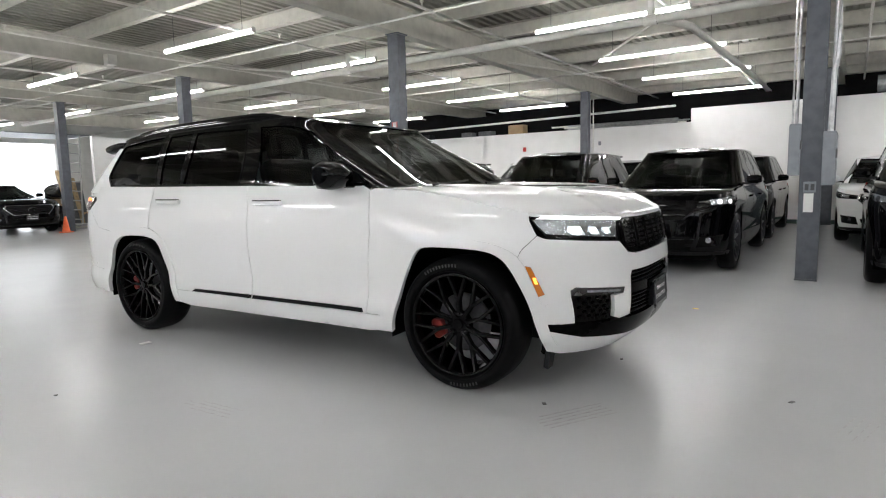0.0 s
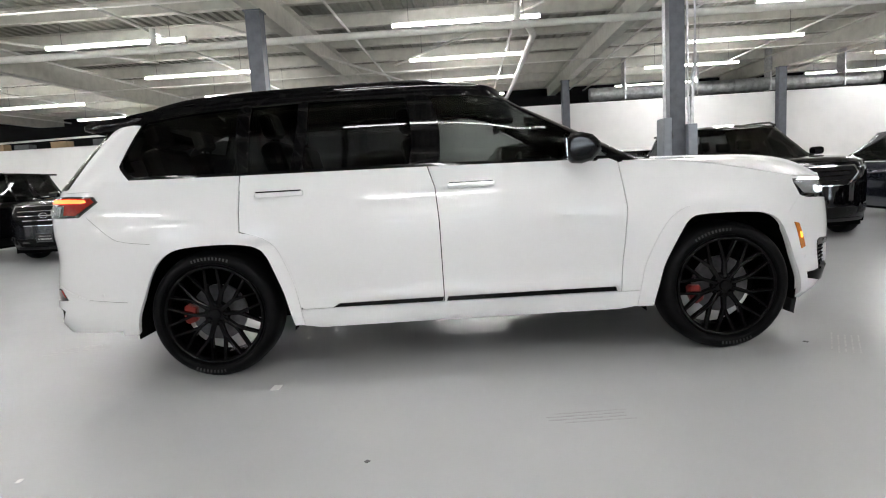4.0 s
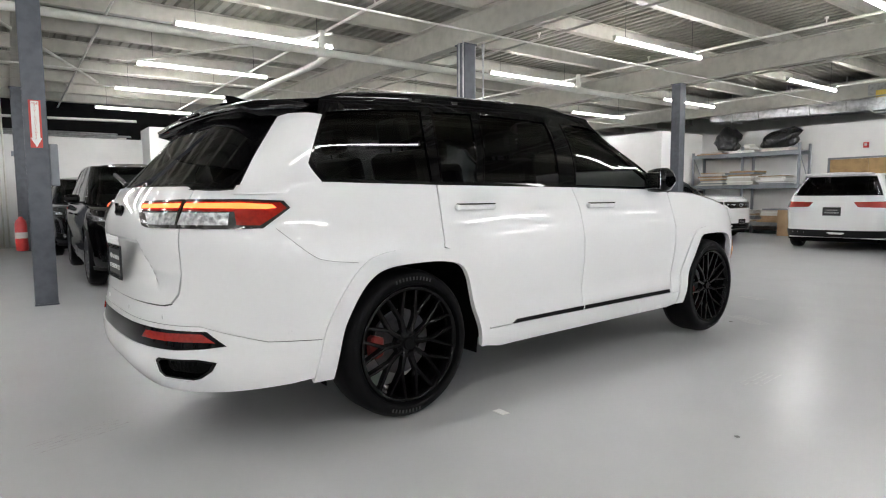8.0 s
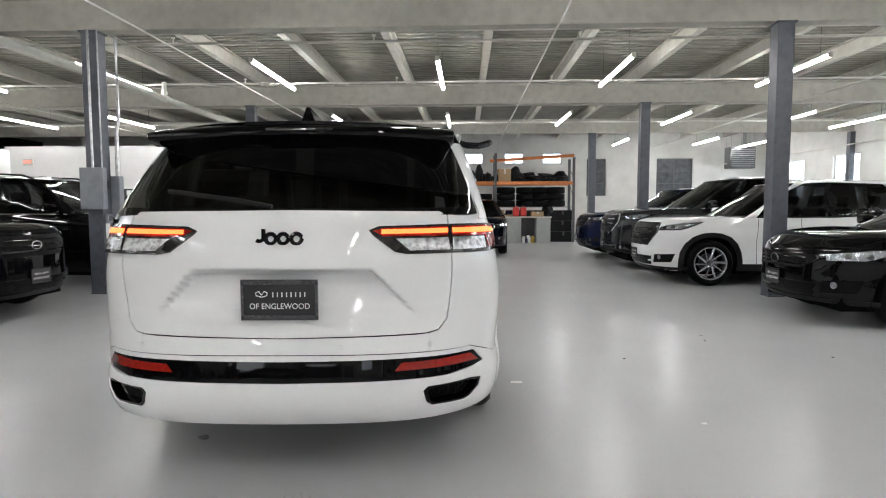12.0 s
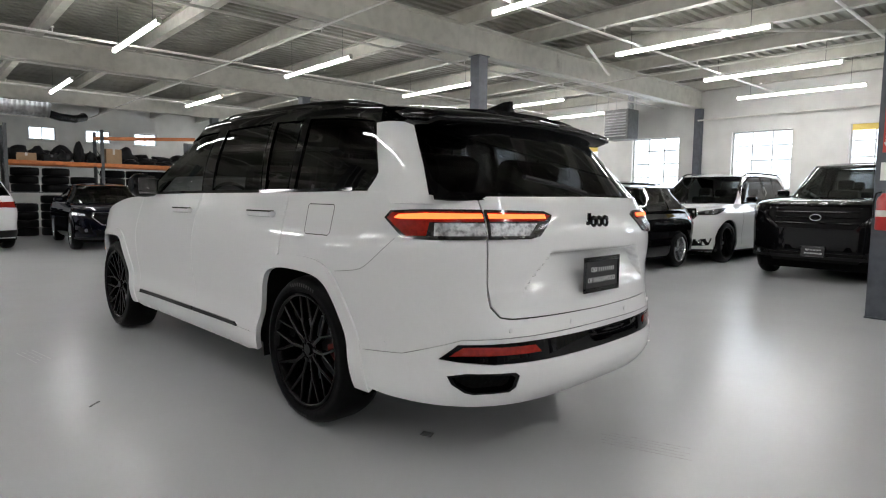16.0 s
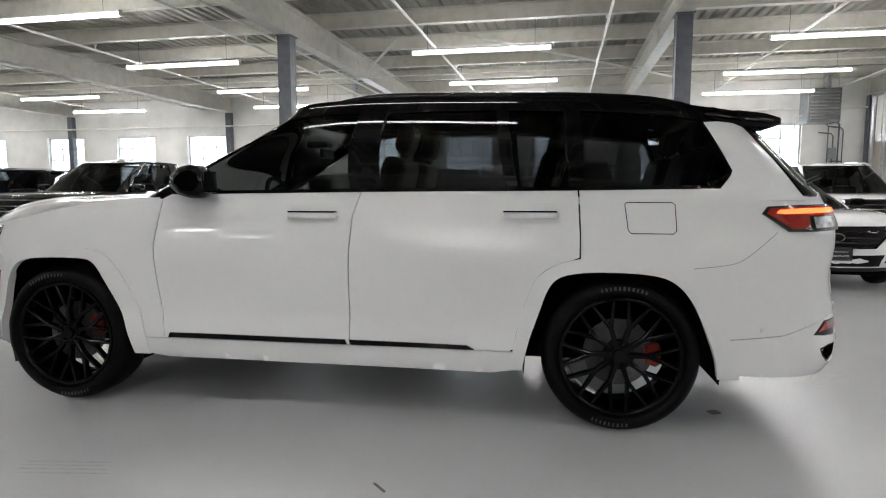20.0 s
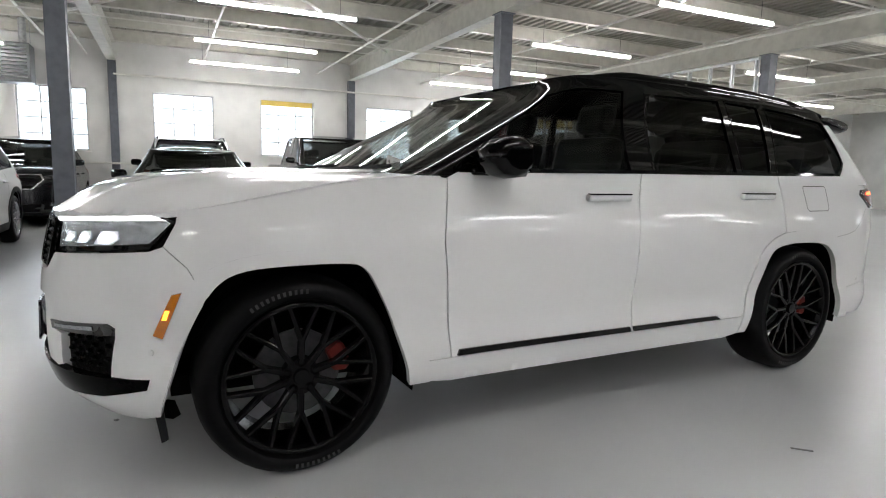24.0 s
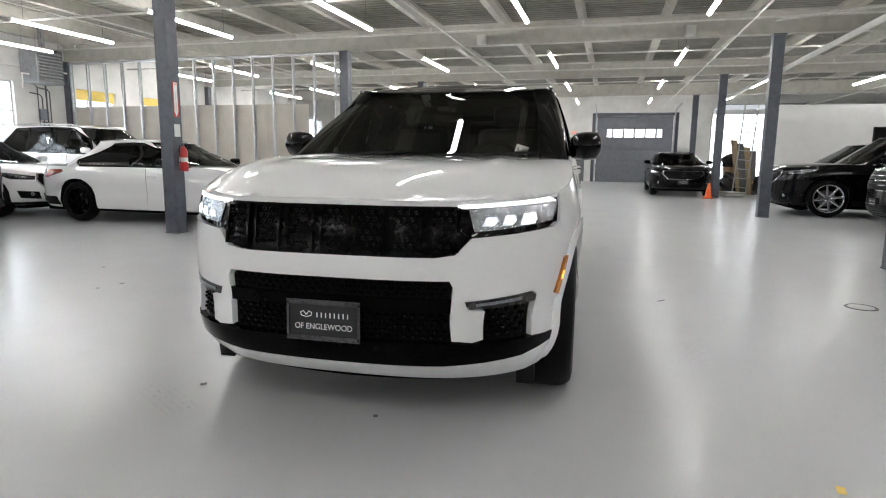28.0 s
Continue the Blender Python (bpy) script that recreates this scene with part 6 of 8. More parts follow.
        part("window_moulding", seam(hi, o if sgn > 0 else [(-a, b) for a, b in o], 0.014, 0.003), CHROME if chrome_grille else trim, car)
        for h in wo:
            hh = h if sgn > 0 else mirrored(h)
            part("side_window", skin(lambda u, v: hi.at(u, v, -0.006), hh, (), 0.15, 0), tint, car)
        ms = a_s * 1.55
        p = hi.at(ms, bz + 0.06)
        mr = part("door_mirror", box((-0.05, -0.095, -0.058), (0.085, 0.095, 0.062), bevel=0.04), mirror or roof_paint or paint, car)
        mr.matrix_local = pose(p.x, sgn * (w + 0.05), bz + 0.1)
        part("mirror_arm", box((-0.02, -0.09, -0.03), (0.04, 0.06, 0.0), bevel=0.008), BLACK_PLASTIC, mr).matrix_local = pose(0, -sgn * 0.10, -0.04)
    part("windscreen", skin(lambda u, v: hi.at(u, v), ws, (), 0.12, 0), TINT_LIGHT, car)
    part("rear_window", skin(lambda u, v: hi.at(u, v), rwin, (), 0.12, 0), tint, car)
    o = [(hi.S - q - 0.02, bz - 0.01), (hi.S + q + 0.02, bz - 0.01), (hi.S + q + 0.02, zt), (hi.S - q - 0.02, zt)]
    part("rear_frame", skin(lambda u, v: hi.at(u, v, -0.002), o, [rwin], 0.1, 0.01), paint, car)
    o = [(-a_s - 0.02, bz - 0.01), (a_s + 0.02, bz - 0.01), (a_s + 0.02, zt), (-a_s - 0.02, zt)]
    part("windscreen_frame", skin(lambda u, v: hi.at(u, v, -0.001), o, [ws], 0.1, 0.01), trim, car)
    rim = [hi.at(hi.S * k / 30, zt) for k in range(31)]
    ro = [(p.x, p.y) for p in rim] + [(p.x, -p.y) for p in rim[1:-1]][::-1]
    part("roof", skin(lambda x, y: Vector((x, y, hi.warp(x, zt) + 0.05 * (1 - min(1.0, abs(y) / rw) ** 2.2) * min(1.0, max(0.12, (rf - x) / 0.35)))), ro, (), 0.1, 0.012), roof_paint or paint, car)
    if rails:
        for sgn in (1, -1):
            pts = [(rf - 0.1 + (rr - rf + 0.25) * k / 10, sgn * (rw - 0.05), hi.warp(rf + (rr - rf) * k / 10, zt) + (0.055 if 0 < k < 10 else 0.01)) for k in range(11)]
            part("roof_rail", tube(pts, 0.017, n=6), CHROME if rails == "chrome" else BLACK_PLASTIC, car)
    # deck behind the cabin
    if kind in ("sedan", "coupe", "pickup"):
        de = []
        s_t = lo.sx(tx + 0.35, bz)
        for k in range(13):
            p = lo.at(s_t + (lo.S - s_t) * k / 12, bz + 0.005)
            de.append((p.x, p.y))
        do = de + [(x, -y) for x, y in de[::-1]][1:]
        part("boot_lid" if kind != "pickup" else "bed_cover", skin(lambda x, y: Vector((x, y, bz + 0.004 + (0.045 * (1 - (abs(y) / w) ** 2.5) * min(1.0, (x - xr) / 0.25 + 0.4) if kind != "pickup" else -0.02))), do, (), 0.1, 0.012), paint if kind != "pickup" else BLACK_PLASTIC, car)
    else:
        part("rear_spoiler", box((rr - 0.16, -rw + 0.06, hi.warp(rr, zt) - 0.01), (rr + 0.16, rw - 0.06, hi.warp(rr, zt) + 0.03), bevel=0.014), roof_paint or paint, car)
    part("cowl_panel", box((xc - 0.05, -w + 0.12, bz - 0.05), (xc + 0.16, w - 0.12, bz + 0.012)), BLACK_PLASTIC, car)
    # front: grille, lamps, lower intake, plate
    gw = {"wide": 0.62, "tall": 0.66, "slim": 0.6}[grille] * w
    gz0, gz1 = {"wide": (nose - 0.29, nose - 0.05), "tall": (nose - 0.36, nose - 0.03), "slim": (nose - 0.22, nose - 0.07)}[grille]
    gg = lo.pts([("f", 0, gz0), ("f", gw * 0.72, gz0), ("f", gw, (gz0 + gz1) / 2 + 0.03), ("f", gw * 0.94, gz1), ("f", 0, gz1)])
    gf = gg + [(-a, b) for a, b in gg[::-1]][1:-1]
    gr = part("grille", skin(lambda u, v: lo.at(u, v, 0.004), gf, (), 0.1, 0.012), MESH_BLACK, car)
    c = (0, (gz0 + gz1) / 2)
    part("grille_surround", skin(lambda u, v: lo.at(u, v, 0.012), [(a * 1.045, c[1] + (b - c[1]) * 1.1) for a, b in gf], [gf], 0.1, 0.012), CHROME if chrome_grille else GLOSS_BLACK, gr)
    for k in range(3):
        z = gz0 + (gz1 - gz0) * (k + 1) / 4
        bb = lo.pts([("f", gw * 0.8, z - 0.007), ("f", gw * 0.8, z + 0.007), ("f", -gw * 0.8, z + 0.007), ("f", -gw * 0.8, z - 0.007)])
        part("grille_slat", skin(lambda u, v: lo.at(u, v, 0.012), bb, (), 0.1, 0.008), CHROME if grille == "tall" and chrome_grille else GLOSS_BLACK, gr)
    p = lo.at(0, (gz0 + gz1) / 2, 0.014)
    em = bmesh.new()
    for k in range(14):
        a, b = 2 * math.pi * k / 14, 2 * math.pi * (k + 1) / 14
        rod((p.x, 0.075 * math.cos(a), p.z + 0.045 * math.sin(a)), (p.x, 0.075 * math.cos(b), p.z + 0.045 * math.sin(b)), 0.007, em, 6)
    part("emblem", em, CHROME, gr)
    for sgn in (1, -1):
        ht = nose - 0.02
        q = lo.pts([("f", gw * 1.06, ht - 0.115), ("f", gw * 1.03, ht - 0.05), ("x", ax + fo * 0.45, ht + 0.005), ("x", ax + fo * 0.12, ht + 0.02), ("x", ax + fo * 0.30, ht - 0.045), ("x", ax + fo * 0.50, ht - 0.105)])
        q = q if sgn > 0 else mirrored(q)
        hl = part("headlight", skin(lambda u, v: lo.at(u, v, 0.005), q, (), 0.06, 0.01), GLOSS_BLACK, car)
        c = (sum(a for a, b in q) / len(q), sum(b for a, b in q) / len(q))
        k = 0.86 if clear_lamps else 0.66
        part("reflector", skin(lambda u, v: lo.at(u, v, 0.008), [(c[0] + (a - c[0]) * k, c[1] + (b - c[1]) * k) for a, b in q], (), 0.06, 0), LAMP_INSIDE, hl)
        for d in (-0.35, 0.15):
            ctr = (c[0] + (q[1][0] - c[0]) * -d, c[1] - 0.008)
            part("projector", skin(lambda u, v: lo.at(u, v, 0.012), [(ctr[0] + 0.03 * math.cos(a * math.pi / 5), ctr[1] + 0.026 * math.sin(a * math.pi / 5)) for a in range(10)], (), 0.05, 0.006), DRL_ON if lit else DARK_CHROME, hl)
        strip = [q[1], q[2], q[3]] + [(a, b - 0.012) for a, b in (q[2], q[1])]
        part("light_strip", skin(lambda u, v: lo.at(u, v, 0.010), strip, (), 0.06, 0), LAMP_INSIDE, hl)
        q = lo.pts([("f", w * 0.62, 0.34), ("f", w * 0.66, 0.47), ("f", w * 0.9, 0.49), ("f", w * 0.87, 0.36)])
        part("bumper_intake", skin(lambda u, v: lo.at(u, v, 0.004), q if sgn > 0 else mirrored(q), (), 0.1, 0.01), MESH_BLACK, car)
        p = lo.at(lo.fy(w * 0.75, 0.43) * sgn, 0.43, 0.006)
        part("fog_lamp", rod(p, p + Vector((0.012, sgn * 0.006, 0)), 0.035, n=14), LAMP_INSIDE, car)
        # tail lamps
        tz = bz - 0.06
        q = [(lo.S - lo.B * 0.28, tz - 0.10), (lo.S - lo.B * 0.24, tz), (lo.S - lo.B * 0.95, tz + 0.02), (lo.S - lo.B * 0.98, tz - 0.02), (lo.S - lo.B * 0.72, tz - 0.12)]
        if kind == "pickup":
            q = [(lo.S - lo.B * 0.72, tz - 0.3), (lo.S - lo.B * 0.72, tz), (lo.S - lo.B * 0.52, tz), (lo.S - lo.B * 0.52, tz - 0.3)]
        part("tail_light", skin(lambda u, v: lo.at(u, v, 0.006), q if sgn > 0 else mirrored(q), (), 0.09, 0.01), RED_LENS, car)
    q = lo.pts([("f", -w * 0.55, 0.30), ("f", w * 0.55, 0.30), ("f", w * 0.6, 0.44), ("f", -w * 0.6, 0.44)])
    part("lower_intake", skin(lambda u, v: lo.at(u, v, 0.004), q, (), 0.1, 0.012), MESH_BLACK, car)
    q = [(-lo.A * 0.9, z0 + 0.005), (lo.A * 0.9, z0 + 0.005), (lo.A * 0.9, z0 + 0.05), (-lo.A * 0.9, z0 + 0.05)]
    part("chin", skin(lambda u, v: lo.at(u, v, 0.006), q, (), 0.1, 0.012), BLACK_PLASTIC, car)
    q = [(lo.S - lo.B * 0.9, z0 + 0.045), (lo.S + lo.B * 0.9, z0 + 0.045), (lo.S + lo.B * 0.85, 0.42), (lo.S - lo.B * 0.85, 0.42)]
    part("rear_valance", skin(lambda u, v: lo.at(u, v, 0.005), q, (), 0.1, 0.012), BLACK_PLASTIC, car)
    plate(car, pose(xf + 0.012, 0, 0.46, 90, 0, 90), 0.3, 0.15)
    plate(car, pose(xr - 0.012, 0, 0.80 if kind == "suv" else 0.6, 90, 0, -90), 0.3, 0.15)
    # wheels, floor, cabin
    for c in (ax, -ax):
        for sgn in (1, -1):
            wheel(car, pose(c, sgn * (w - 0.125), R, 0, random.uniform(0, 60), 0 if sgn > 0 else 180), R, 0.225, R - 0.105, wheels, style)
    part("underbody", box((xr + 0.25, -w + 0.2, 0.17), (xf - 0.3, w - 0.2, 0.3)), UNDER, car)
    part("cabin_floor", box((xr + 0.4, -w + 0.16, 0.3), (xc + 0.1, w - 0.16, bz - 0.28)), CABIN, car)
    part("engine_block", box((xc, -0.5, 0.3), (xf - 0.35, 0.5, nose - 0.25)), CABIN, car)
    part("dashboard", box((xc - 0.45, -w + 0.14, bz - 0.25), (xc + 0.05, w - 0.14, bz - 0.02), bevel=0.04), CABIN, car)
    for y in (-0.36, 0.36):
        seat(car, xc - 1.0, y, bz - 0.42, 0.5)
        if kind != "coupe":
            seat(car, xc - 1.85 if kind != "pickup" else xc - 1.75, y, bz - 0.42, 0.48)
    return car


def south(x, y, wb, turn=0.0):
    return pose(x, y - wb / 2, 0, 0, 0, 90 + turn)


def north(x, y, wb, turn=0.0):
    return pose(x, y + wb / 2, 0, 0, 0, -90 + turn)


S, P = "parked cars along the window side", "parked cars along the partition side"
parked_car("suv", "white compact SUV with black wheel-arch cladding and two-tone wheels", south(4.86, -4.6, 2.67), WHITE_CAR, 4.48, 1.85, 1.65, 2.67, 0.88, 0.35, "suv", 0.98, 1.03, 0.45, wheels=RIM_SILVER, style="turbine", grille="tall", cladding=True, group=S, chrome_grille=False)
parked_car("hatchback", "glossy black hatchback with silver five-spoke wheels", south(1.56, -5.22, 2.65), BLACK_CAR, 4.36, 1.82, 1.47, 2.65, 0.90, 0.32, "hatch", 0.80, 0.95, 0.30, wheels=RIM_SILVER, style="five", grille="slim", group=S, blunt=2.2, clear_lamps=True, chrome_grille=False)
parked_car("suv", "large white SUV with black wheels parked against the window wall", south(1.42, -9.3, 3.05), WHITE_CAR, 5.0, 2.0, 1.80, 3.05, 0.88, 0.39, "suv", 1.06, 1.12, 0.5, wheels=RIM_BLACK, style="five", grille="tall", group=S, rails=True, mirror=GLOSS_BLACK, chrome_grille=False)
parked_car("pickup_truck", "black full-size pickup truck with dark grille", south(-1.5, -8.58, 3.75), BLACK_CAR, 5.85, 2.05, 1.92, 3.75, 0.98, 0.41, "pickup", 1.16, 1.24, 0.55, roof_r=-1.15, tail_x=-1.3, wheels=RIM_BLACK, style="six", grille="tall", group=S, blunt=4.0, chrome_grille=False)
parked_car("coupe", "white two-door coupe with black five-spoke wheels", south(-4.5, -4.8, 2.87), WHITE_CAR, 4.82, 1.86, 1.43, 2.87, 0.86, 0.34, "coupe", 0.82, 0.93, 0.62, roof_f=-0.3, roof_r=-1.35, tail_x=-1.95, wheels=RIM_BLACK, style="five", grille="wide", group=S, blunt=2.3, clear_lamps=True, mirror=GLOSS_BLACK, chrome_grille=False)
parked_car("sedan", "white executive sedan with a wide single-frame grille", south(-4.42, -9.5, 2.9), WHITE_CAR, 4.8, 1.88, 1.46, 2.9, 0.88, 0.34, "sedan", 0.82, 0.94, 0.6, roof_r=-1.2, tail_x=-1.85, wheels=RIM_SILVER, style="turbine", grille="tall", group=S)
parked_car("suv", "large white SUV with a chrome vertical grille and roof rails", south(-7.0, -9.0, 3.05), WHITE_CAR, 4.98, 2.0, 1.82, 3.05, 0.85, 0.4, "suv", 1.06, 1.12, 0.5, wheels=RIM_SILVER, style="six", grille="tall", group=S, rails="chrome")
parked_car("pickup_truck", "dark grey crew-cab pickup truck with amber lamps", south(7.15, -4.6, 3.25), GREY_CAR, 5.4, 1.9, 1.8, 3.25, 0.9, 0.38, "pickup", 1.08, 1.16, 0.5, roof_r=-1.0, tail_x=-1.15, wheels=RIM_GREY, style="six", grille="tall", group=S)
parked_car("suv", "dark blue SUV parked near the storage racks", south(9.75, -4.55, 2.85), BLUE_CAR, 4.75, 1.9, 1.68, 2.85, 0.9, 0.37, "suv", 1.0, 1.06, 0.5, wheels=RIM_SILVER, style="five", grille="wide", group=S)
parked_car("suv", "dark grey SUV parked behind in the second row", south(4.5, -9.95, 2.7), GREY_CAR, 4.35, 1.86, 1.7, 2.7, 0.82, 0.36, "suv", 1.0, 1.08, 0.45, wheels=RIM_GREY, style="five", grille="wide", group=S)
parked_car("suv", "black SUV parked in the second row by the windows", south(8.4, -9.7, 2.8), BLACK_CAR, 4.6, 1.9, 1.72, 2.8, 0.85, 0.37, "suv", 1.02, 1.08, 0.45, wheels=RIM_GREY, style="five", grille="wide", group=S)
parked_car("suv", "glossy black SUV with a pointed mesh grille", north(1.29, 4.8, 2.75), BLACK_CAR, 4.75, 1.9, 1.67, 2.75, 0.92, 0.37, "suv", 0.97, 1.05, 0.5, wheels=RIM_GREY, style="turbine", grille="wide", group=P, lit=True, chrome_grille=False)
parked_car("suv", "black SUV with silver twin-spoke wheels beside a column", north(4.55, 4.38, 2.97), BLACK_CAR, 4.9, 1.98, 1.74, 2.97, 0.87, 0.38, "suv", 1.02, 1.1, 0.55, wheels=RIM_SILVER, style="five", grille="wide", group=P, rails=True)
parked_car("sedan", "slate blue sedan with black wheels and a chrome grille", north(7.7, 3.82, 2.75), SLATE_CAR, 4.8, 1.84, 1.51, 2.75, 0.92, 0.34, "sedan", 0.82, 0.95, 0.5, roof_f=-0.25, roof_r=-1.25, tail_x=-1.95, clear_lamps=True, wheels=RIM_BLACK, style="turbine", grille="wide", group=P)
parked_car("suv", "white SUV with black mesh grille and floating dark roof", north(11.72, 4.95, 2.92), WHITE_CAR, 4.85, 1.98, 1.78, 2.92, 0.85, 0.39, "suv", 1.04, 1.12, 0.5, wheels=RIM_GREY, style="five", grille="slim", group=P, roof_paint=GLOSS_BLACK)
parked_car("suv", "glossy black SUV with a chrome-rimmed grille", north(-1.38, 5.65, 2.9), BLACK_CAR, 5.0, 1.96, 1.74, 2.9, 0.98, 0.38, "suv", 0.98, 1.06, 0.5, wheels=RIM_GREY, style="turbine", grille="wide", group=P)
parked_car("suv", "glossy black crossover with a chrome-rimmed grille and plate", north(-4.75, 6.05, 2.8), BLACK_CAR, 4.7, 1.9, 1.68, 2.8, 0.92, 0.37, "suv", 0.95, 1.04, 0.5, wheels=RIM_GREY, style="turbine", grille="wide", group=P)
parked_car("suv", "dark grey three-row SUV with bright roof rails", north(-7.45, 6.6, 2.98), GREY_CAR, 5.1, 1.99, 1.78, 2.98, 0.95, 0.38, "suv", 1.04, 1.1, 0.5, wheels=RIM_SILVER, style="turbine", grille="tall", group=P, rails="chrome")
parked_car("suv", "black SUV with machined multi-spoke wheels", north(-10.3, 5.55, 2.9), BLACK_CAR, 5.0, 1.96, 1.76, 2.9, 0.98, 0.39, "suv", 1.0, 1.08, 0.5, wheels=RIM_SILVER, style="six", grille="wide", group=P)
parked_car("suv", "silver crossover with dark lower trim", north(-14.3, 6.25, 2.85), SILVER_CAR, 4.7, 1.9, 1.66, 2.85, 0.85, 0.37, "suv", 0.96, 1.04, 0.5, wheels=RIM_GREY, style="five", grille="wide", group=P, cladding=True)
parked_car("sedan", "white sedan parked against the partition", north(4.1, 9.2, 2.7), WHITE_CAR, 4.5, 1.84, 1.55, 2.7, 0.85, 0.34, "suv", 0.9, 1.0, 0.5, wheels=RIM_GREY, style="five", grille="wide", group=P)
parked_car("suv", "black SUV parked against the partition", north(1.3, 9.1, 2.7), BLACK_CAR, 4.5, 1.86, 1.66, 2.7, 0.85, 0.36, "suv", 0.96, 1.04, 0.5, wheels=RIM_GREY, style="five", grille="wide", group=P)
parked_car("suv", "grey SUV in the second row before the partition", north(-1.6, 10.95, 2.6), GREY_CAR, 4.3, 1.84, 1.68, 2.6, 0.82, 0.36, "suv", 0.96, 1.04, 0.45, wheels=RIM_GREY, style="five", grille="wide", group=P)
parked_car("suv", "white SUV in the second row before the partition", north(-4.4, 10.8, 2.65), WHITE_CAR, 4.3, 1.84, 1.7, 2.65, 0.82, 0.36, "suv", 0.96, 1.04, 0.45, wheels=RIM_GREY, style="five", grille="wide", group=P, rails="chrome")
parked_car("coupe", "black low coupe standing by a column in the aisle", pose(-15.9 - 1.42, 3.35, 0, 0, 0, 0), BLACK_CAR, 4.7, 1.85, 1.42, 2.85, 0.9, 0.34, "coupe", 0.84, 0.95, 0.62, roof_r=-1.35, tail_x=-1.95, wheels=RIM_GREY, style="five", grille="wide", group="cars at the ends of the aisle", lit=True)
parked_car("suv", "white compact SUV seen from behind with red tail lights", pose(12.6, 1.85, 0, 0, 0, 8), WHITE_CAR, 4.6, 1.88, 1.63, 2.87, 0.82, 0.36, "suv", 0.98, 1.05, 0.5, wheels=RIM_BLACK, style="five", grille="wide", group="cars at the ends of the aisle")
parked_car("sedan", "near-black navy sedan with a chrome-rimmed mesh grille", pose(10.2 + 1.42, -1.12, 0, 0, 0, 177), NAVY_CAR, 4.75, 1.82, 1.44, 2.85, 0.88, 0.33, "sedan", 0.84, 0.95, 0.6, roof_r=-1.15, tail_x=-1.8, wheels=RIM_SILVER, style="five", grille="wide", group="cars at the ends of the aisle", lit=True)

# ---------------------------------------------------------------- doors and openings of the end wall
SCUFF = mat("tyre_scuff", (0.40, 0.40, 0.40), rough=0.45, scale=25, vary=0.25)
FOIL = mat("crumpled_foil_duct", (0.62, 0.63, 0.64), rough=0.3, metal=0.85, scale=7, vary=0.35, bump=0.7, detail=3)
LIT_PANE = glow("daylit_door_pane", (0.95, 0.97, 1.0), 2.2)
HEATER = mat("heater_enamel", (0.16, 0.165, 0.17), rough=0.5, metal=0.2, scale=12, vary=0.25, dirt=0.2)
CONE_ORANGE = mat("cone_orange", (0.75, 0.13, 0.03), rough=0.5, scale=15, vary=0.15)
BLUE_RAG = mat("blue_cloth", (0.03, 0.05, 0.12), rough=0.8, scale=12, vary=0.3, bump=0.4)
PLANK = mat("old_plank", (0.34, 0.25, 0.14), rough=0.7, scale=7, vary=0.35, bump=0.15)
SIGN_RED = mat("sign_red", (0.55, 0.05, 0.04), rough=0.4, scale=20, vary=0.1)
COUNTER_FRONT = mat("grey_laminate", (0.36, 0.37, 0.36), rough=0.45, scale=9, vary=0.08)

door = thing("door_1", pose(X_W - 0.12, 2.2, 0, 0, 0, -90), "closed grey sectional loading door with lit panes", "garage door", kind="structure")
for k in range(6):
    z0 = 0.01 + k * 0.522
    panel = bmesh.new()
    holes = k == 4
    if holes:
        box((-1.74, -0.02, z0), (1.74, 0.02, z0 + 0.06), panel)
        box((-1.74, -0.02, z0 + 0.43), (1.74, 0.02, z0 + 0.515), panel)
        for i in range(7):
            x = -1.5 + i * 0.5
            box((x - (0.24 if i in (0, 6) else 0.04), -0.02, z0 + 0.06), (x + (0.24 if i in (0, 6) else 0.04), 0.02, z0 + 0.43), panel)
    else:
        box((-1.74, -0.02, z0), (1.74, 0.02, z0 + 0.515), panel, 0.006)
        for i in range(4):
            box((-1.7 + i * 0.86, 0.018, z0 + 0.06), (-0.9 + i * 0.86, 0.026, z0 + 0.455), panel)
    part("door_panel", panel, GREY_DOOR, door)
    if holes:
        for i in range(6):
            x = -1.25 + i * 0.5
            part("pane", box((x - 0.21, -0.008, z0 + 0.062), (x + 0.21, 0.008, z0 + 0.428)), LIT_PANE, door, "bright daylit pane")
for lo, hi in (((-1.745, -0.06, 0.0), (1.745, -0.03, 2.14)), ((-1.745, -0.06, 2.53), (1.745, -0.03, 3.149))):
    part("door_backing", box(lo, hi), GREY_DOOR, door)
for s in (-1, 1):
    part("door_track", tube([(s * 1.79, 0.22, 0), (s * 1.79, 0.22, 3.0), (s * 1.79, 0.35, 3.3), (s * 1.79, 0.75, 3.45), (s * 1.79, 2.8, 3.5)], 0.03, n=6), GALV, door)
    part("door_jamb", box((s * 1.87 - 0.1, 0.125, 0), (s * 1.87 + 0.1, 0.16, 3.25), bevel=0.005), COLUMN, door)
part("door_header", box((-1.97, 0.125, 3.16), (1.97, 0.16, 3.3), bevel=0.005), COLUMN, door)

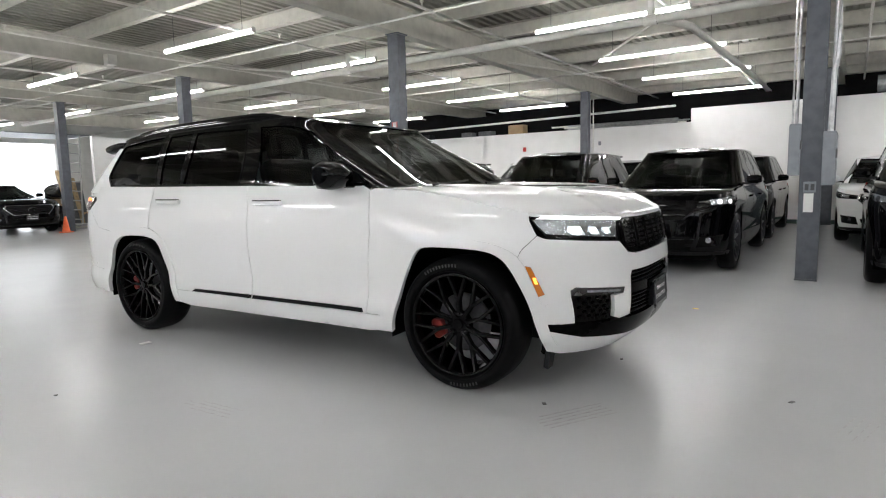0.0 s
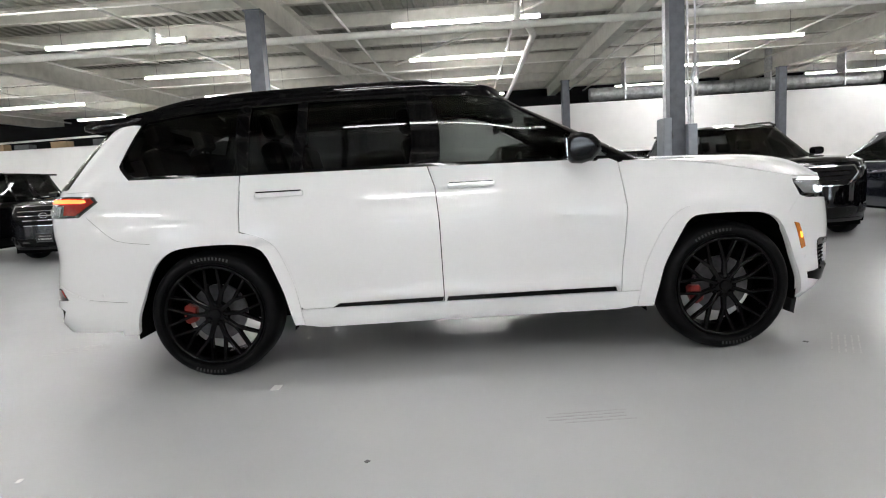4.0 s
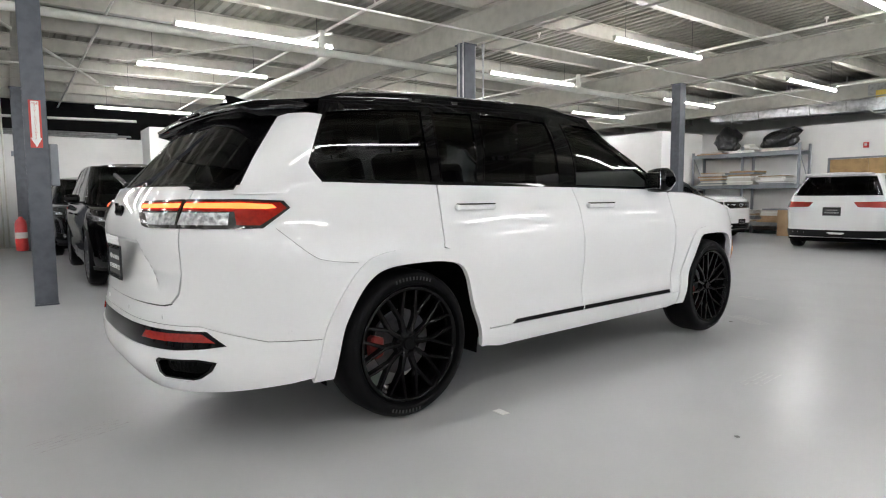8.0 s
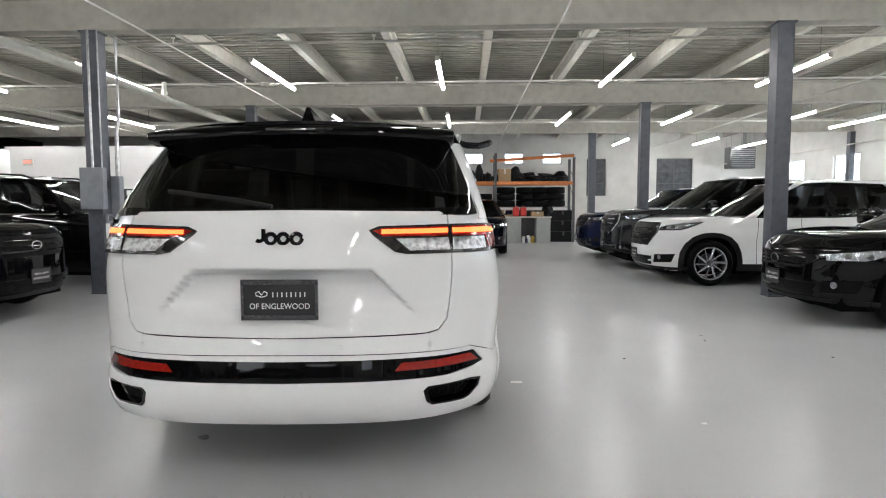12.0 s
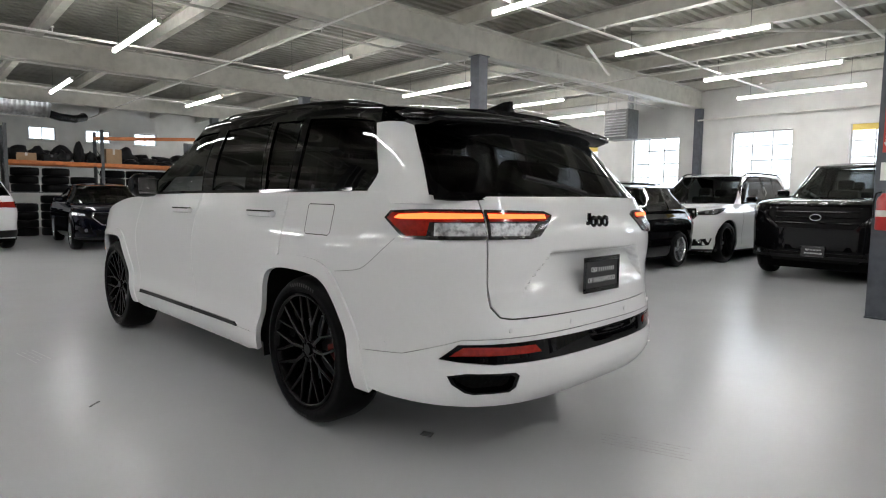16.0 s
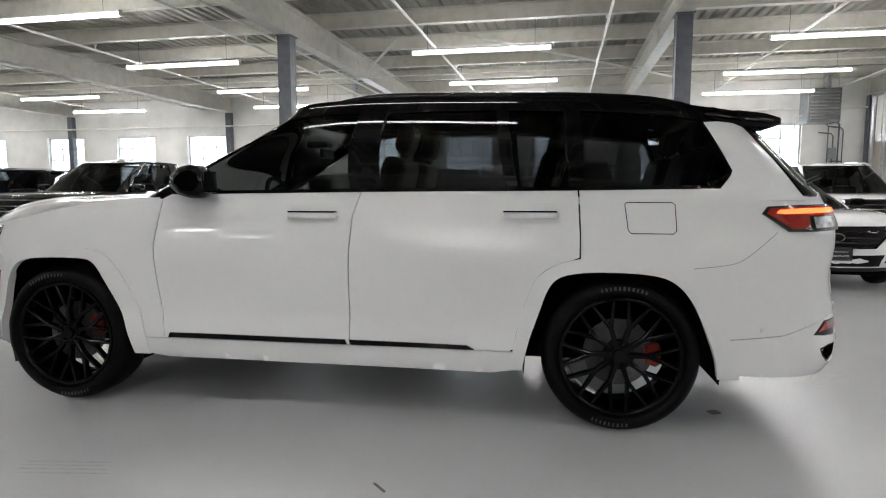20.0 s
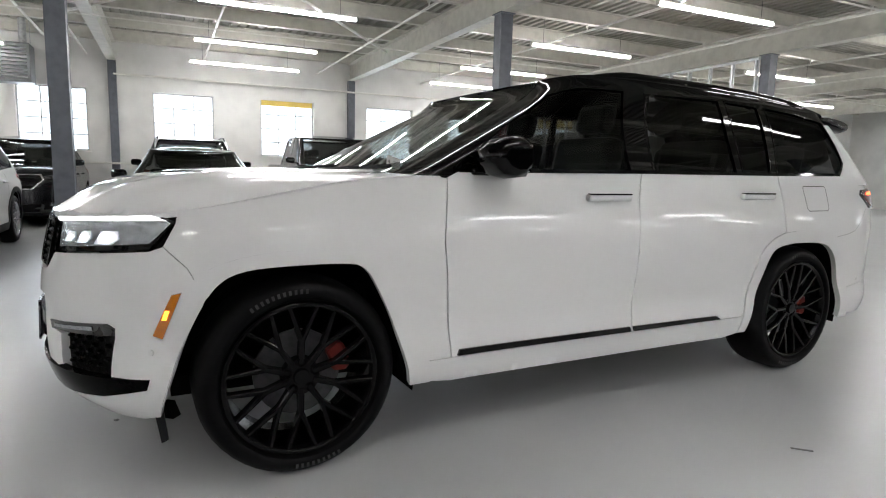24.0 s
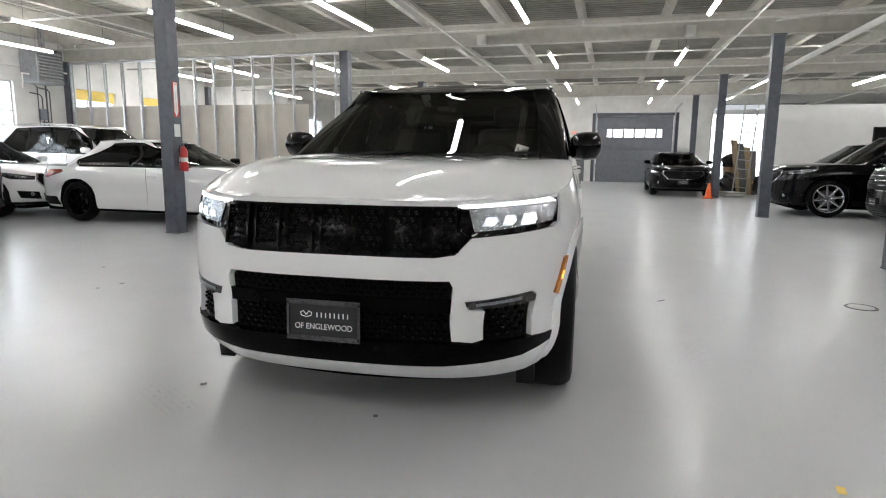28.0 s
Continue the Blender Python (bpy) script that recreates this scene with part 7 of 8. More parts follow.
door = thing("door_2", pose(X_W - 0.1, -0.64, 0, 0, 0, -90), "closed grey steel exit door in a steel frame", "door", kind="structure")
part("door_leaf", box((-0.5, -0.022, 0.01), (0.5, 0.022, 2.08), bevel=0.004), GREY_DOOR, door)
bm = box((-0.56, -0.05, 0), (-0.505, 0.115, 2.14))
box((0.505, -0.05, 0), (0.56, 0.115, 2.14), bm)
box((-0.505, -0.05, 2.085), (0.505, 0.115, 2.14), bm)
part("door_frame", bm, GREY_DOOR, door)
part("push_bar", rod((-0.4, 0.07, 1.02), (0.4, 0.07, 1.02), 0.022, n=8), STEEL_DARK, door)


def exit_sign(m, name="exit_sign"):
    s = thing(name, m, "small white exit sign with lit red letters", "exit sign", "exit signs")
    part("sign_box", box((-0.16, -0.05, -0.1), (0.16, 0, 0.1), bevel=0.008), PALE_BOARD, s)
    text_mesh("EXIT", 0.15, EXIT_RED, s, pose(0, -0.052, 0, 90, 0, 0), "sign_lettering", 0.001, wide=0.26)
    return s


exit_sign(pose(X_W + 0.001, -0.64, 2.36, 0, 0, 90))
exit_sign(pose(12.799, 12.6, 2.6, 0, 0, -90))


def extinguisher(m, label):
    e = thing("fire_extinguisher", m @ Matrix.Scale(0.8, 4), label, "fire extinguisher", "fire extinguishers")
    part("cylinder", lathe([(0.0, 0.0), (0.065, 0.0), (0.075, 0.02), (0.075, 0.36), (0.06, 0.41), (0.028, 0.44), (0.025, 0.46), (0.0, 0.46)], 18, "z"), RED, e, smooth=True)
    part("label_band", lathe([(0.0765, 0.17), (0.0765, 0.25)], 18, "z"), PALE_BOARD, e)
    bm = box((-0.02, -0.015, 0.45), (0.02, 0.015, 0.5), bevel=0.004)
    box((-0.02, -0.012, 0.5), (0.11, 0.012, 0.512), bm)
    box((-0.02, -0.012, 0.53), (0.1, 0.012, 0.54), bm)
    part("valve", bm, STEEL_DARK, e)
    part("hose", tube([(-0.02, 0, 0.48), (-0.08, 0, 0.46), (-0.1, 0, 0.36), (-0.095, 0, 0.15)], 0.011, n=6), BLACK_PLASTIC, e)
    part("bracket", box((-0.03, 0.06, 0.1), (0.03, 0.085, 0.4)), STEEL_DARK, e)
    return e


def arrow_sign(m):
    s = thing("extinguisher_sign", m, "narrow red and white extinguisher sign with an arrow", "sign", "extinguisher signs")
    part("sign_plate", box((-0.055, -0.004, -0.25), (0.055, 0, 0.25)), SIGN_RED, s)
    bm = box((-0.036, -0.0055, -0.15), (0.036, -0.0045, 0.24))
    vs = [bm.verts.new(p) for p in ((-0.05, -0.0055, -0.15), (0.05, -0.0055, -0.15), (0, -0.0055, -0.245))]
    bm.faces.new(vs)
    part("arrow", bm, WHITE_PAPER, s)
    text_mesh("FIRE", 0.028, SIGN_RED, s, pose(0, -0.0065, 0.215, 90, 0, 0), "sign_lettering", 0.0004, wide=0.06)
    text_mesh("\n".join("EXTINGUISHER"), 0.031, SIGN_RED, s, pose(0, -0.0065, 0.02, 90, 0, 0), "sign_lettering", 0.0004)
    return s


extinguisher(pose(X_W + 0.09, -1.42, 0.93, 0, 0, 90), "red fire extinguisher hung beside the exit door")
tagged(part("notice", box((X_W + 0.001, -1.62, 1.62), (X_W + 0.012, -1.4, 1.86)), SIGN_RED), "small red notice above the fire extinguisher", "sign")
# signs and bottles on two columns
arrow_sign(pose(-2.87, -5.06 + 0.109, 1.95, 0, 0, 180))
arrow_sign(pose(-2.87 - 0.106, -5.06, 1.95, 0, 0, -90))
extinguisher(pose(-2.87, -5.06 + 0.192, 0.92, 0, 0, 180), "red fire extinguisher hung on a grey column")
tagged(part("inspection_tag", box((-2.93, -5.06 + 0.107, 1.42), (-2.81, -5.06 + 0.113, 1.6)), WHITE_PAPER), "white inspection card above an extinguisher", "card")
arrow_sign(pose(-2.87, 4.25 - 0.107, 1.95, 0, 0, 0))
extinguisher(pose(-2.87 - 0.185, 4.29, 0.6, 0, 0, -90), "red fire extinguisher hung low on a column")

# ---------------------------------------------------------------- electrical boxes on the middle column
for x0, x1, z0, z1, d in ((2.815, 2.925, 1.19, 1.76, 0.16), (3.137, 3.26, 1.08, 1.66, 0.2)):
    e = thing("electrical_box", pose((x0 + x1) / 2, 4.25 - 0.02, 0), "grey enamelled electrical box fixed to the column", "electrical box", "electrical boxes")
    w = (x1 - x0) / 2
    part("case", box((-w, -d, z0), (w, d, z1), bevel=0.008), BOX_GREY, e)
    part("cover", box((-w - 0.006 if x0 < 3 else w, -d + 0.02, z0 + 0.02), (-w if x0 < 3 else w + 0.006, d - 0.02, z1 - 0.02), bevel=0.002), BOX_GREY, e)
    part("front_plate", box((-w + 0.008, -d - 0.004, z0 + 0.03), (w - 0.008, -d, z1 - 0.03), bevel=0.0015), BOX_GREY, e)
    part("switch_lever", box((w - 0.004, -d - 0.03, (z0 + z1) / 2), (w + 0.014, -d + 0.02, (z0 + z1) / 2 + 0.1), bevel=0.004), STEEL_DARK, e)
    part("conduit", rod((0, 0, z1), (0, 0, GIRDER_Z), 0.017, n=8), GALV, e)
tagged(part("conduit", tube([(3.2, 4.08, 1.66), (3.21, 4.08, 2.3), (3.24, 4.06, 2.45), (3.24, 4.06, 3.62)], 0.028, n=8), GALV), "thick galvanised conduit up the column", "conduit", "conduits", "structure")
tagged(part("conduit", rod((2.84, 4.08, 1.76), (2.84, 4.08, 3.62), 0.011, n=6), GALV), "thin galvanised conduit up the column", "conduit", "conduits", "structure")
o = thing("outlet", pose(3.03, 4.25 - 0.106, 1.06), "grey metal double power outlet on the column", "outlet")
part("case", box((-0.06, -0.04, -0.06), (0.06, 0, 0.06), bevel=0.005), BOX_GREY, o)
for s in (-1, 1):
    part("socket", box((s * 0.028 - 0.018, -0.044, -0.035), (s * 0.028 + 0.018, -0.04, 0.035), bevel=0.002), STEEL_DARK, o)
tagged(part("paper_notice", box((2.975, 4.25 - 0.11, 0.78), (3.07, 4.25 - 0.106, 0.99)), WHITE_PAPER), "small white paper notice on the column", "paper")
tagged(part("electrical_box", box((-2.87 + 0.107, 4.18, 1.3), (-2.87 + 0.19, 4.32, 1.75), bevel=0.008), BOX_GREY), "small grey electrical box on a column", "electrical box", "electrical boxes")

# ---------------------------------------------------------------- stud partition
stud_wall = thing("stud_partition", pose(-8.95, 0, 0), "unfinished metal stud partition with drywall on its far side", "partition", kind="structure")
first_stud = None
for k in range(15):
    y = -13.3 + k * 0.57
    if first_stud is None:
        bm = bmesh.new()
        box((-0.045, -0.019, 0.02), (0.045, -0.016, 3.56), bm)
        box((-0.045, -0.016, 0.02), (-0.042, 0.019, 3.56), bm)
        box((0.042, -0.016, 0.02), (0.045, 0.019, 3.56), bm)
        first_stud = part("stud", bm, STUD, stud_wall)
        first_stud.location = (0, y, 0)
    else:
        share("stud", first_stud, pose(0, y, 0), stud_wall)
part("bottom_track", box((-0.05, -13.4, 0), (0.05, -5.25, 0.02)), STUD, stud_wall)
part("top_track", box((-0.05, -13.4, 3.56), (0.05, -5.25, 3.6)), STUD, stud_wall)
for k in range(6):
    y = -13.4 + k * 1.22
    part("drywall_sheet", box((-0.063, y, 0.01), (-0.05, y + 1.216, 2.42)), DRYWALL, stud_wall, "bare tan drywall sheet")


# ---------------------------------------------------------------- unit heaters under the roof
def unit_heater(m, w=1.0, h=0.85, d=0.55):
    u = thing("unit_heater", m, "grey unit heater with louvres hung from the roof", "heater", "unit heaters")
    part("case", box((-w / 2, -d / 2, 0), (w / 2, d / 2, h), bevel=0.02), HEATER, u)
    for k in range(9):
        z = 0.1 + k * (h - 0.2) / 8
        sl = part("louvre", box((-w / 2 + 0.06, -0.03, -0.004), (w / 2 - 0.06, 0.03, 0.004)), GALV, u)
        sl.matrix_local = pose(0, d / 2 + 0.015, z, -35, 0, 0)
    bm = bmesh.new()
    for r in (0.3, 0.22, 0.14):
        ring = [(r * math.cos(2 * math.pi * k / 20), -d / 2 - 0.03, h / 2 + r * math.sin(2 * math.pi * k / 20)) for k in range(21)]
        for a, b in zip(ring, ring[1:]):
            rod(a, b, 0.006, bm, 5)
    rod((0, -d / 2 - 0.12, h / 2), (0, -d / 2, h / 2), 0.09, bm, 14)
    part("fan_guard", bm, STEEL_DARK, u)
    for sx in (-1, 1):
        for sy in (-1, 1):
            part("hanger_rod", rod((sx * (w / 2 - 0.06), sy * (d / 2 - 0.06), h), (sx * (w / 2 - 0.06), sy * (d / 2 - 0.06), DECK_Z + 0.02 - m.translation.z), 0.008, n=5), GALV, u)
    part("gas_pipe", tube([(w / 2, 0, 0.2), (w / 2 + 0.18, 0, 0.2), (w / 2 + 0.18, 0, 0.0), (w / 2 + 0.18, 0.0, -0.15)], 0.022, n=8), PIPE, u)
    part("flue", rod((-w / 4, -d / 2 + 0.12, h), (-w / 4, -d / 2 + 0.12, 4.25 - m.translation.z), 0.075, n=14), GALV, u)
    return u


unit_heater(pose(-7.45, -12.6, 2.85), 0.74, 0.82, 0.55)
unit_heater(pose(4.85, -12.6, 2.85), 0.74, 0.82, 0.55)
unit_heater(pose(19.3, -11.85, 2.7, 0, 0, 90))
unit_heater(pose(-24.7, -4.05, 2.62, 0, 0, -60), 0.7, 0.8, 0.5)
# gas pipes and a small panel on the wall below the heater
for x, z0, z1, r in ((-8.35, 1.15, 2.75, 0.016), (-8.25, 1.25, 2.9, 0.022), (-8.12, 0.9, 2.6, 0.016), (-8.0, 1.4, 2.85, 0.014)):
    tagged(part("gas_pipe", tube([(x, Y_S + 0.05, z0), (x, Y_S + 0.05, z1), (x + 0.06, Y_S + 0.05, z1 + 0.07), (x + 0.35, Y_S + 0.05, z1 + 0.1)], r, n=8), STEEL_DARK), "dark vertical gas pipe on the window wall", "pipe", "gas pipes", "structure")
tagged(part("switch_box", box((-8.2, Y_S + 0.001, 2.02), (-8.02, Y_S + 0.09, 2.3), bevel=0.008), BOX_GREY), "small grey switch box among wall pipes", "switch box")
tagged(part("gas_valve", rod((-8.32, Y_S + 0.08, 1.95), (-8.05, Y_S + 0.08, 1.95), 0.02, n=10), STEEL_DARK), "dark valve joining two wall pipes", "valve")
# pipes along the south and end walls
for x0, x1, z in ((-8.8, 20.0, 1.18), (-25.7, -9.1, 1.05), (-8.8, 3.0, 3.3), (5.5, 20.0, 3.2)):
    tagged(part("wall_pipe", rod((x0, Y_S + 0.2, z), (x1, Y_S + 0.2, z), 0.022, n=8), PIPE), "thin painted pipe along the window wall", "pipe", "wall pipes", "structure")
tagged(part("wall_pipe", tube([(X_W + 0.1, -5.0, 1.9), (X_W + 0.1, -5.0, 0.8), (X_W + 0.1, -4.9, 0.72), (X_W + 0.1, -1.9, 0.66), (X_W + 0.1, -1.8, 0.55)], 0.03, n=8), STEEL_DARK), "dark pipe running along the end wall", "pipe", "wall pipes", "structure")
st = thing("plank_stack", pose(X_W + 0.35, -3.3, 0), "low stack of old brown planks on the floor", "planks")
for k in range(5):
    part("plank", box((-0.2 + 0.03 * (k % 2), -1.6 + 0.05 * k, 0.05 * k), (0.2 - 0.04 * (k % 3), 1.5 - 0.06 * k, 0.05 * k + 0.045), bevel=0.004), PLANK, st)
for x, y, z in ((-8.76, 2.6, 3.72), (-2.68, 0.8, 3.72), (-8.76, -1.7, 3.72), (9.28, 1.2, 3.72)):
    tagged(part("junction_box", box((x - 0.09, y - 0.09, z - 0.1), (x + 0.09, y + 0.09, z + 0.1), bevel=0.006), PIPE), "white junction box beside a roof girder", "junction box", "junction boxes")

# ---------------------------------------------------------------- office wall: doors, board, shelf
door = thing("door_3", pose(15.03, 2.52, 0, 0, 0, 90), "closed oak double door in a grey steel frame", "door", kind="structure")
for s in (-1, 1):
    leaf = part("door_leaf", box((min(s * 0.004, s * 0.895), -0.02, 0.01), (max(s * 0.004, s * 0.895), 0.025, 2.08), bevel=0.003), WOOD, door)
    part("door_handle", tube([(s * 0.07, 0.03, 1.02), (s * 0.07, 0.09, 1.02), (s * 0.19, 0.09, 1.02)], 0.011, n=6), CHROME, leaf)
bm = box((-0.95, -0.03, 0), (-0.9, 0.045, 2.13))
box((0.9, -0.03, 0), (0.95, 0.045, 2.13), bm)
box((-0.9, -0.03, 2.085), (0.9, 0.045, 2.13), bm)
part("door_frame", bm, BOX_GREY, door)
tv = thing("wall_board", pose(14.998, 1.13, 0, 0, 0, 90), "flat black quilted panel hung on the white wall", "panel")
part("panel", box((-0.4, 0, 1.0), (0.4, 0.06, 1.72), bevel=0.012), BLACK_PLASTIC, tv)
for i in range(4):
    part("strip", box((-0.37, 0.06, 1.06 + i * 0.165), (0.37, 0.068, 1.2 + i * 0.165), bevel=0.003), BLACK_PLASTIC, tv)
al = thing("alarm_box", pose(14.998, 2.58, 2.42, 0, 0, 90), "small red fire alarm strobe on the wall", "alarm")
part("case", box((-0.06, 0, -0.07), (0.06, 0.05, 0.07), bevel=0.006), SIGN_RED, al)
part("lens", box((-0.03, 0.05, -0.02), (0.03, 0.065, 0.04), bevel=0.006), WHITE_PAPER, al)
tagged(part("alarm_box", box((-5.6, NP + 1.0, 2.12), (-5.5, NP + 1.049, 2.26), bevel=0.006), SIGN_RED), "small red alarm on the white partition", "alarm")
tagged(part("outlet", box((-3.05, NP + 1.03, 2.2), (-2.97, NP + 1.049, 2.32), bevel=0.003), BOX_GREY), "small grey outlet on the white partition", "outlet")

sh = thing("storage_shelf", pose(14.6, 5.45, 0), "grey steel storage shelf loaded with sheets and boards", "shelf")
for sx in (-0.32, 0.32):
    for y in (-1.55, 0.0, 1.55):
        part("upright", box((sx - 0.03, y - 0.03, 0), (sx + 0.03, y + 0.03, 2.55 if y < 1 else 2.45)), BOX_GREY, sh)
for z in (0.35, 1.42, 2.35):
    for sx in (-0.32, 0.32):
        part("beam", box((sx - 0.025, -1.55, z - 0.09), (sx + 0.025, 1.55, z)), BOX_GREY, sh)
    part("deck", box((-0.34, -1.56, z), (0.34, 1.56, z + 0.018)), BOX_GREY, sh)
for s in (-1, 1):
    part("brace", rod((0.3, s * 1.55, 1.5), (-0.3, s * 1.55, 2.3), 0.012, n=5), BOX_GREY, sh)
rs = random.Random(5)
for z, tall, y0, y1 in ((1.438, 0.5, -1.3, 1.35), (0.368, 0.5, -1.4, 1.3), (2.368, 0.1, -1.4, 1.4)):
    for stack in range(3):
        zz, w0 = z, y0 + (y1 - y0) * stack / 3
        for k in range(int(tall / 0.045)):
            h = rs.uniform(0.012, 0.05)
            a, b = w0 + rs.uniform(0, 0.15), w0 + (y1 - y0) / 3 - rs.uniform(0.0, 0.16)
            tagged(part("stored_sheet", box((14.6 - 0.36 - rs.uniform(0, 0.06), 5.45 + a, zz), (14.6 + 0.28, 5.45 + b, zz + h)), rs.choice((PALE_BOARD, WHITE_PAPER, CARD, PALE_BOARD, BOX_GREY))), "flat pale board stacked on the storage shelf", "board", "boards on the shelf")
            zz += h + 0.001


def bag(x, y, z, sx, sy, sz, seed, label="lumpy black plastic bag on top of the shelf", lean=0.0, material=BLACK_BAG):
    r = random.Random(seed)
    bm = bmesh.new()
    bmesh.ops.create_icosphere(bm, subdivisions=3, radius=1)
    f = [(r.uniform(1.5, 4), Vector((r.uniform(-1, 1), r.uniform(-1, 1), r.uniform(-1, 1))), r.uniform(0, 6)) for _ in range(7)]
    for v in bm.verts:
        d = v.co.normalized()
        k = 1 + 0.09 * sum(math.sin(a * 2.2 * d.dot(n) + p) for a, n, p in f)
        q = d * k
        zz = q.z if q.z > -0.7 else -0.7 + (q.z + 0.7) * 0.1
        v.co = Vector((q.x * sx, q.y * sy + lean * zz, (zz + 0.73) * sz))
    ob = tagged(part("bag", bm, material, smooth=True), label, "bag", "black bags")
    ob.matrix_world = pose(x, y, z)
    return ob


bag(14.58, 6.05, 2.47, 0.3, 0.36, 0.34, 1)
bag(14.6, 4.55, 2.47, 0.3, 0.44, 0.28, 2, lean=-0.15)
bag(14.6, 5.4, 2.45, 0.22, 0.2, 0.12, 9, "small pale cloth bundle on the shelf", material=PALE_BOARD)
tagged(part("cardboard_sheet", box((14.05, 3.75, 0.01), (14.12, 4.3, 0.72)), CARD), "brown cardboard sheet leaning by the shelf", "cardboard")

# ---------------------------------------------------------------- ducts
d = thing("air_duct", pose(15.3, 0, 0), "crumpled foil-wrapped rectangular air duct under the roof", "duct")
for y0, y1, h0, h1 in ((6.9, 5.4, 0.36, 0.46), (5.39, 4.0, 0.46, 0.54), (3.99, 2.6, 0.54, 0.62)):
    bm = bmesh.new()
    vs = []
    for y, h in ((y0, h0), (y1, h1)):
        vs.append([bm.verts.new((x, y, z)) for x, z in ((-0.3, 3.62 - h / 2), (0.3, 3.62 - h / 2), (0.3, 3.62 + h / 2), (-0.3, 3.62 + h / 2))])
    for i in range(4):
        bm.faces.new((vs[0][i], vs[0][(i + 1) % 4], vs[1][(i + 1) % 4], vs[1][i]))
    bm.faces.new(vs[0])
    bm.faces.new(vs[1][::-1])
    bmesh.ops.recalc_face_normals(bm, faces=bm.faces[:])
    bmesh.ops.subdivide_edges(bm, edges=bm.edges[:], cuts=5, use_grid_fill=True)
    for v in bm.verts:
        v.co += Vector((rs.uniform(-0.012, 0.012), 0, rs.uniform(-0.016, 0.016)))
    part("duct_section", bm, FOIL, d)
for y in (6.2, 4.6, 3.1):
    part("strap", box((-0.32, y - 0.02, 3.36), (0.32, y + 0.02, 4.25)), GALV, d)
ac = thing("air_handler", pose(15.3, 2.0, 0), "galvanised air handler box beside the duct", "air handler")
part("case", box((-0.42, -0.6, 3.28), (0.4, 0.58, 3.96), bevel=0.01), GALV, ac)
part("access_panel", box((-0.43, -0.5, 3.34), (-0.42, -0.02, 3.86), bevel=0.002), GALV, ac)
part("yellow_label", box((-0.4245, 0.15, 3.6), (-0.4205, 0.4, 3.78)), YELLOW, ac, "yellow warning label")
part("cable", tube([(-0.45, -0.1, 3.4), (-0.48, -0.1, 3.75), (-0.46, -0.35, 3.95), (-0.4, -1.4, 4.0)], 0.02, n=6), BLACK_PLASTIC, ac)
part("drain_pipe", tube([(-0.43, 0.5, 3.3), (-0.5, 0.4, 3.22), (-0.5, -0.5, 3.2), (-0.5, -2.4, 3.18)], 0.018, n=6), PIPE, ac)
fd2 = thing("round_duct", pose(15.3, -0.82, 0), "shiny silver round insulated duct with a capped end", "duct")
bm = lathe([(0.0, 2.2)] + [(0.35 + 0.012 * ((k % 2) * 2 - 1), 2.2 - k * 0.055) for k in range(38)] + [(0.0, 0.1)], 22, "y")
bmesh.ops.translate(bm, verts=bm.verts[:], vec=(0, 0, 3.6))
part("duct_section", bm, FOIL, fd2)
part("strap", box((-0.02, 1.1, 3.24), (0.02, 1.14, 4.33)), GALV, fd2)
part("elbow", tube([(0, 0.3, 3.4), (0.1, -0.1, 3.3), (0.3, -0.5, 3.3), (0.6, -0.8, 3.4), (1.2, -0.9, 3.5)], 0.11, n=12), BLACK_BAG, fd2)
d = thing("air_duct", pose(0, NP + 0.75, 0), "silver foil round duct lying over the partition", "duct")
for k in range(4):
    x = 3.8 + k * 2.1
    bm = rod((x, 0, 3.28), (x + 2.08, 0, 3.28), 0.19, n=16)
    part("duct_section", bm, FOIL, d)
    part("collar", rod((x + 2.03, 0, 3.28), (x + 2.1, 0, 3.28), 0.2, n=16), GALV, d)
    part("strap", box((x + 1.0, -0.2, 3.08), (x + 1.04, 0.2, DECK_Z + 0.02)), GALV, d)
for k in range(9):
    a = rs.uniform(-0.5, 0.5)
    tagged(part("stored_pipe", rod((-4.2 + a, NP + 1.08 + 0.05 * (k % 3), 2.744 + 0.05 * (k // 3)), (-0.9 + a, NP + 1.08 + 0.05 * (k % 3), 2.744 + 0.05 * (k // 3)), 0.024, n=8), PIPE if k % 3 else GALV), "long pale pipe stored above the partition", "pipe", "stored pipes")
for k in range(12):
    x = -15.5 + k * 1.2 + rs.uniform(-0.3, 0.3)
    w, h = rs.uniform(0.25, 0.7), rs.uniform(0.1, 0.32)
    if -4.6 < x + w and x < -0.4:
        continue
    tagged(part("stored_box", box((x, NP + 1.06, 2.722), (x + w, NP + 1.4, 2.722 + h), bevel=0.01), rs.choice((CARD, BLACK_PLASTIC, STEEL_DARK, CARD))), "dusty box stored on top of the partition", "box", "boxes on the partition")

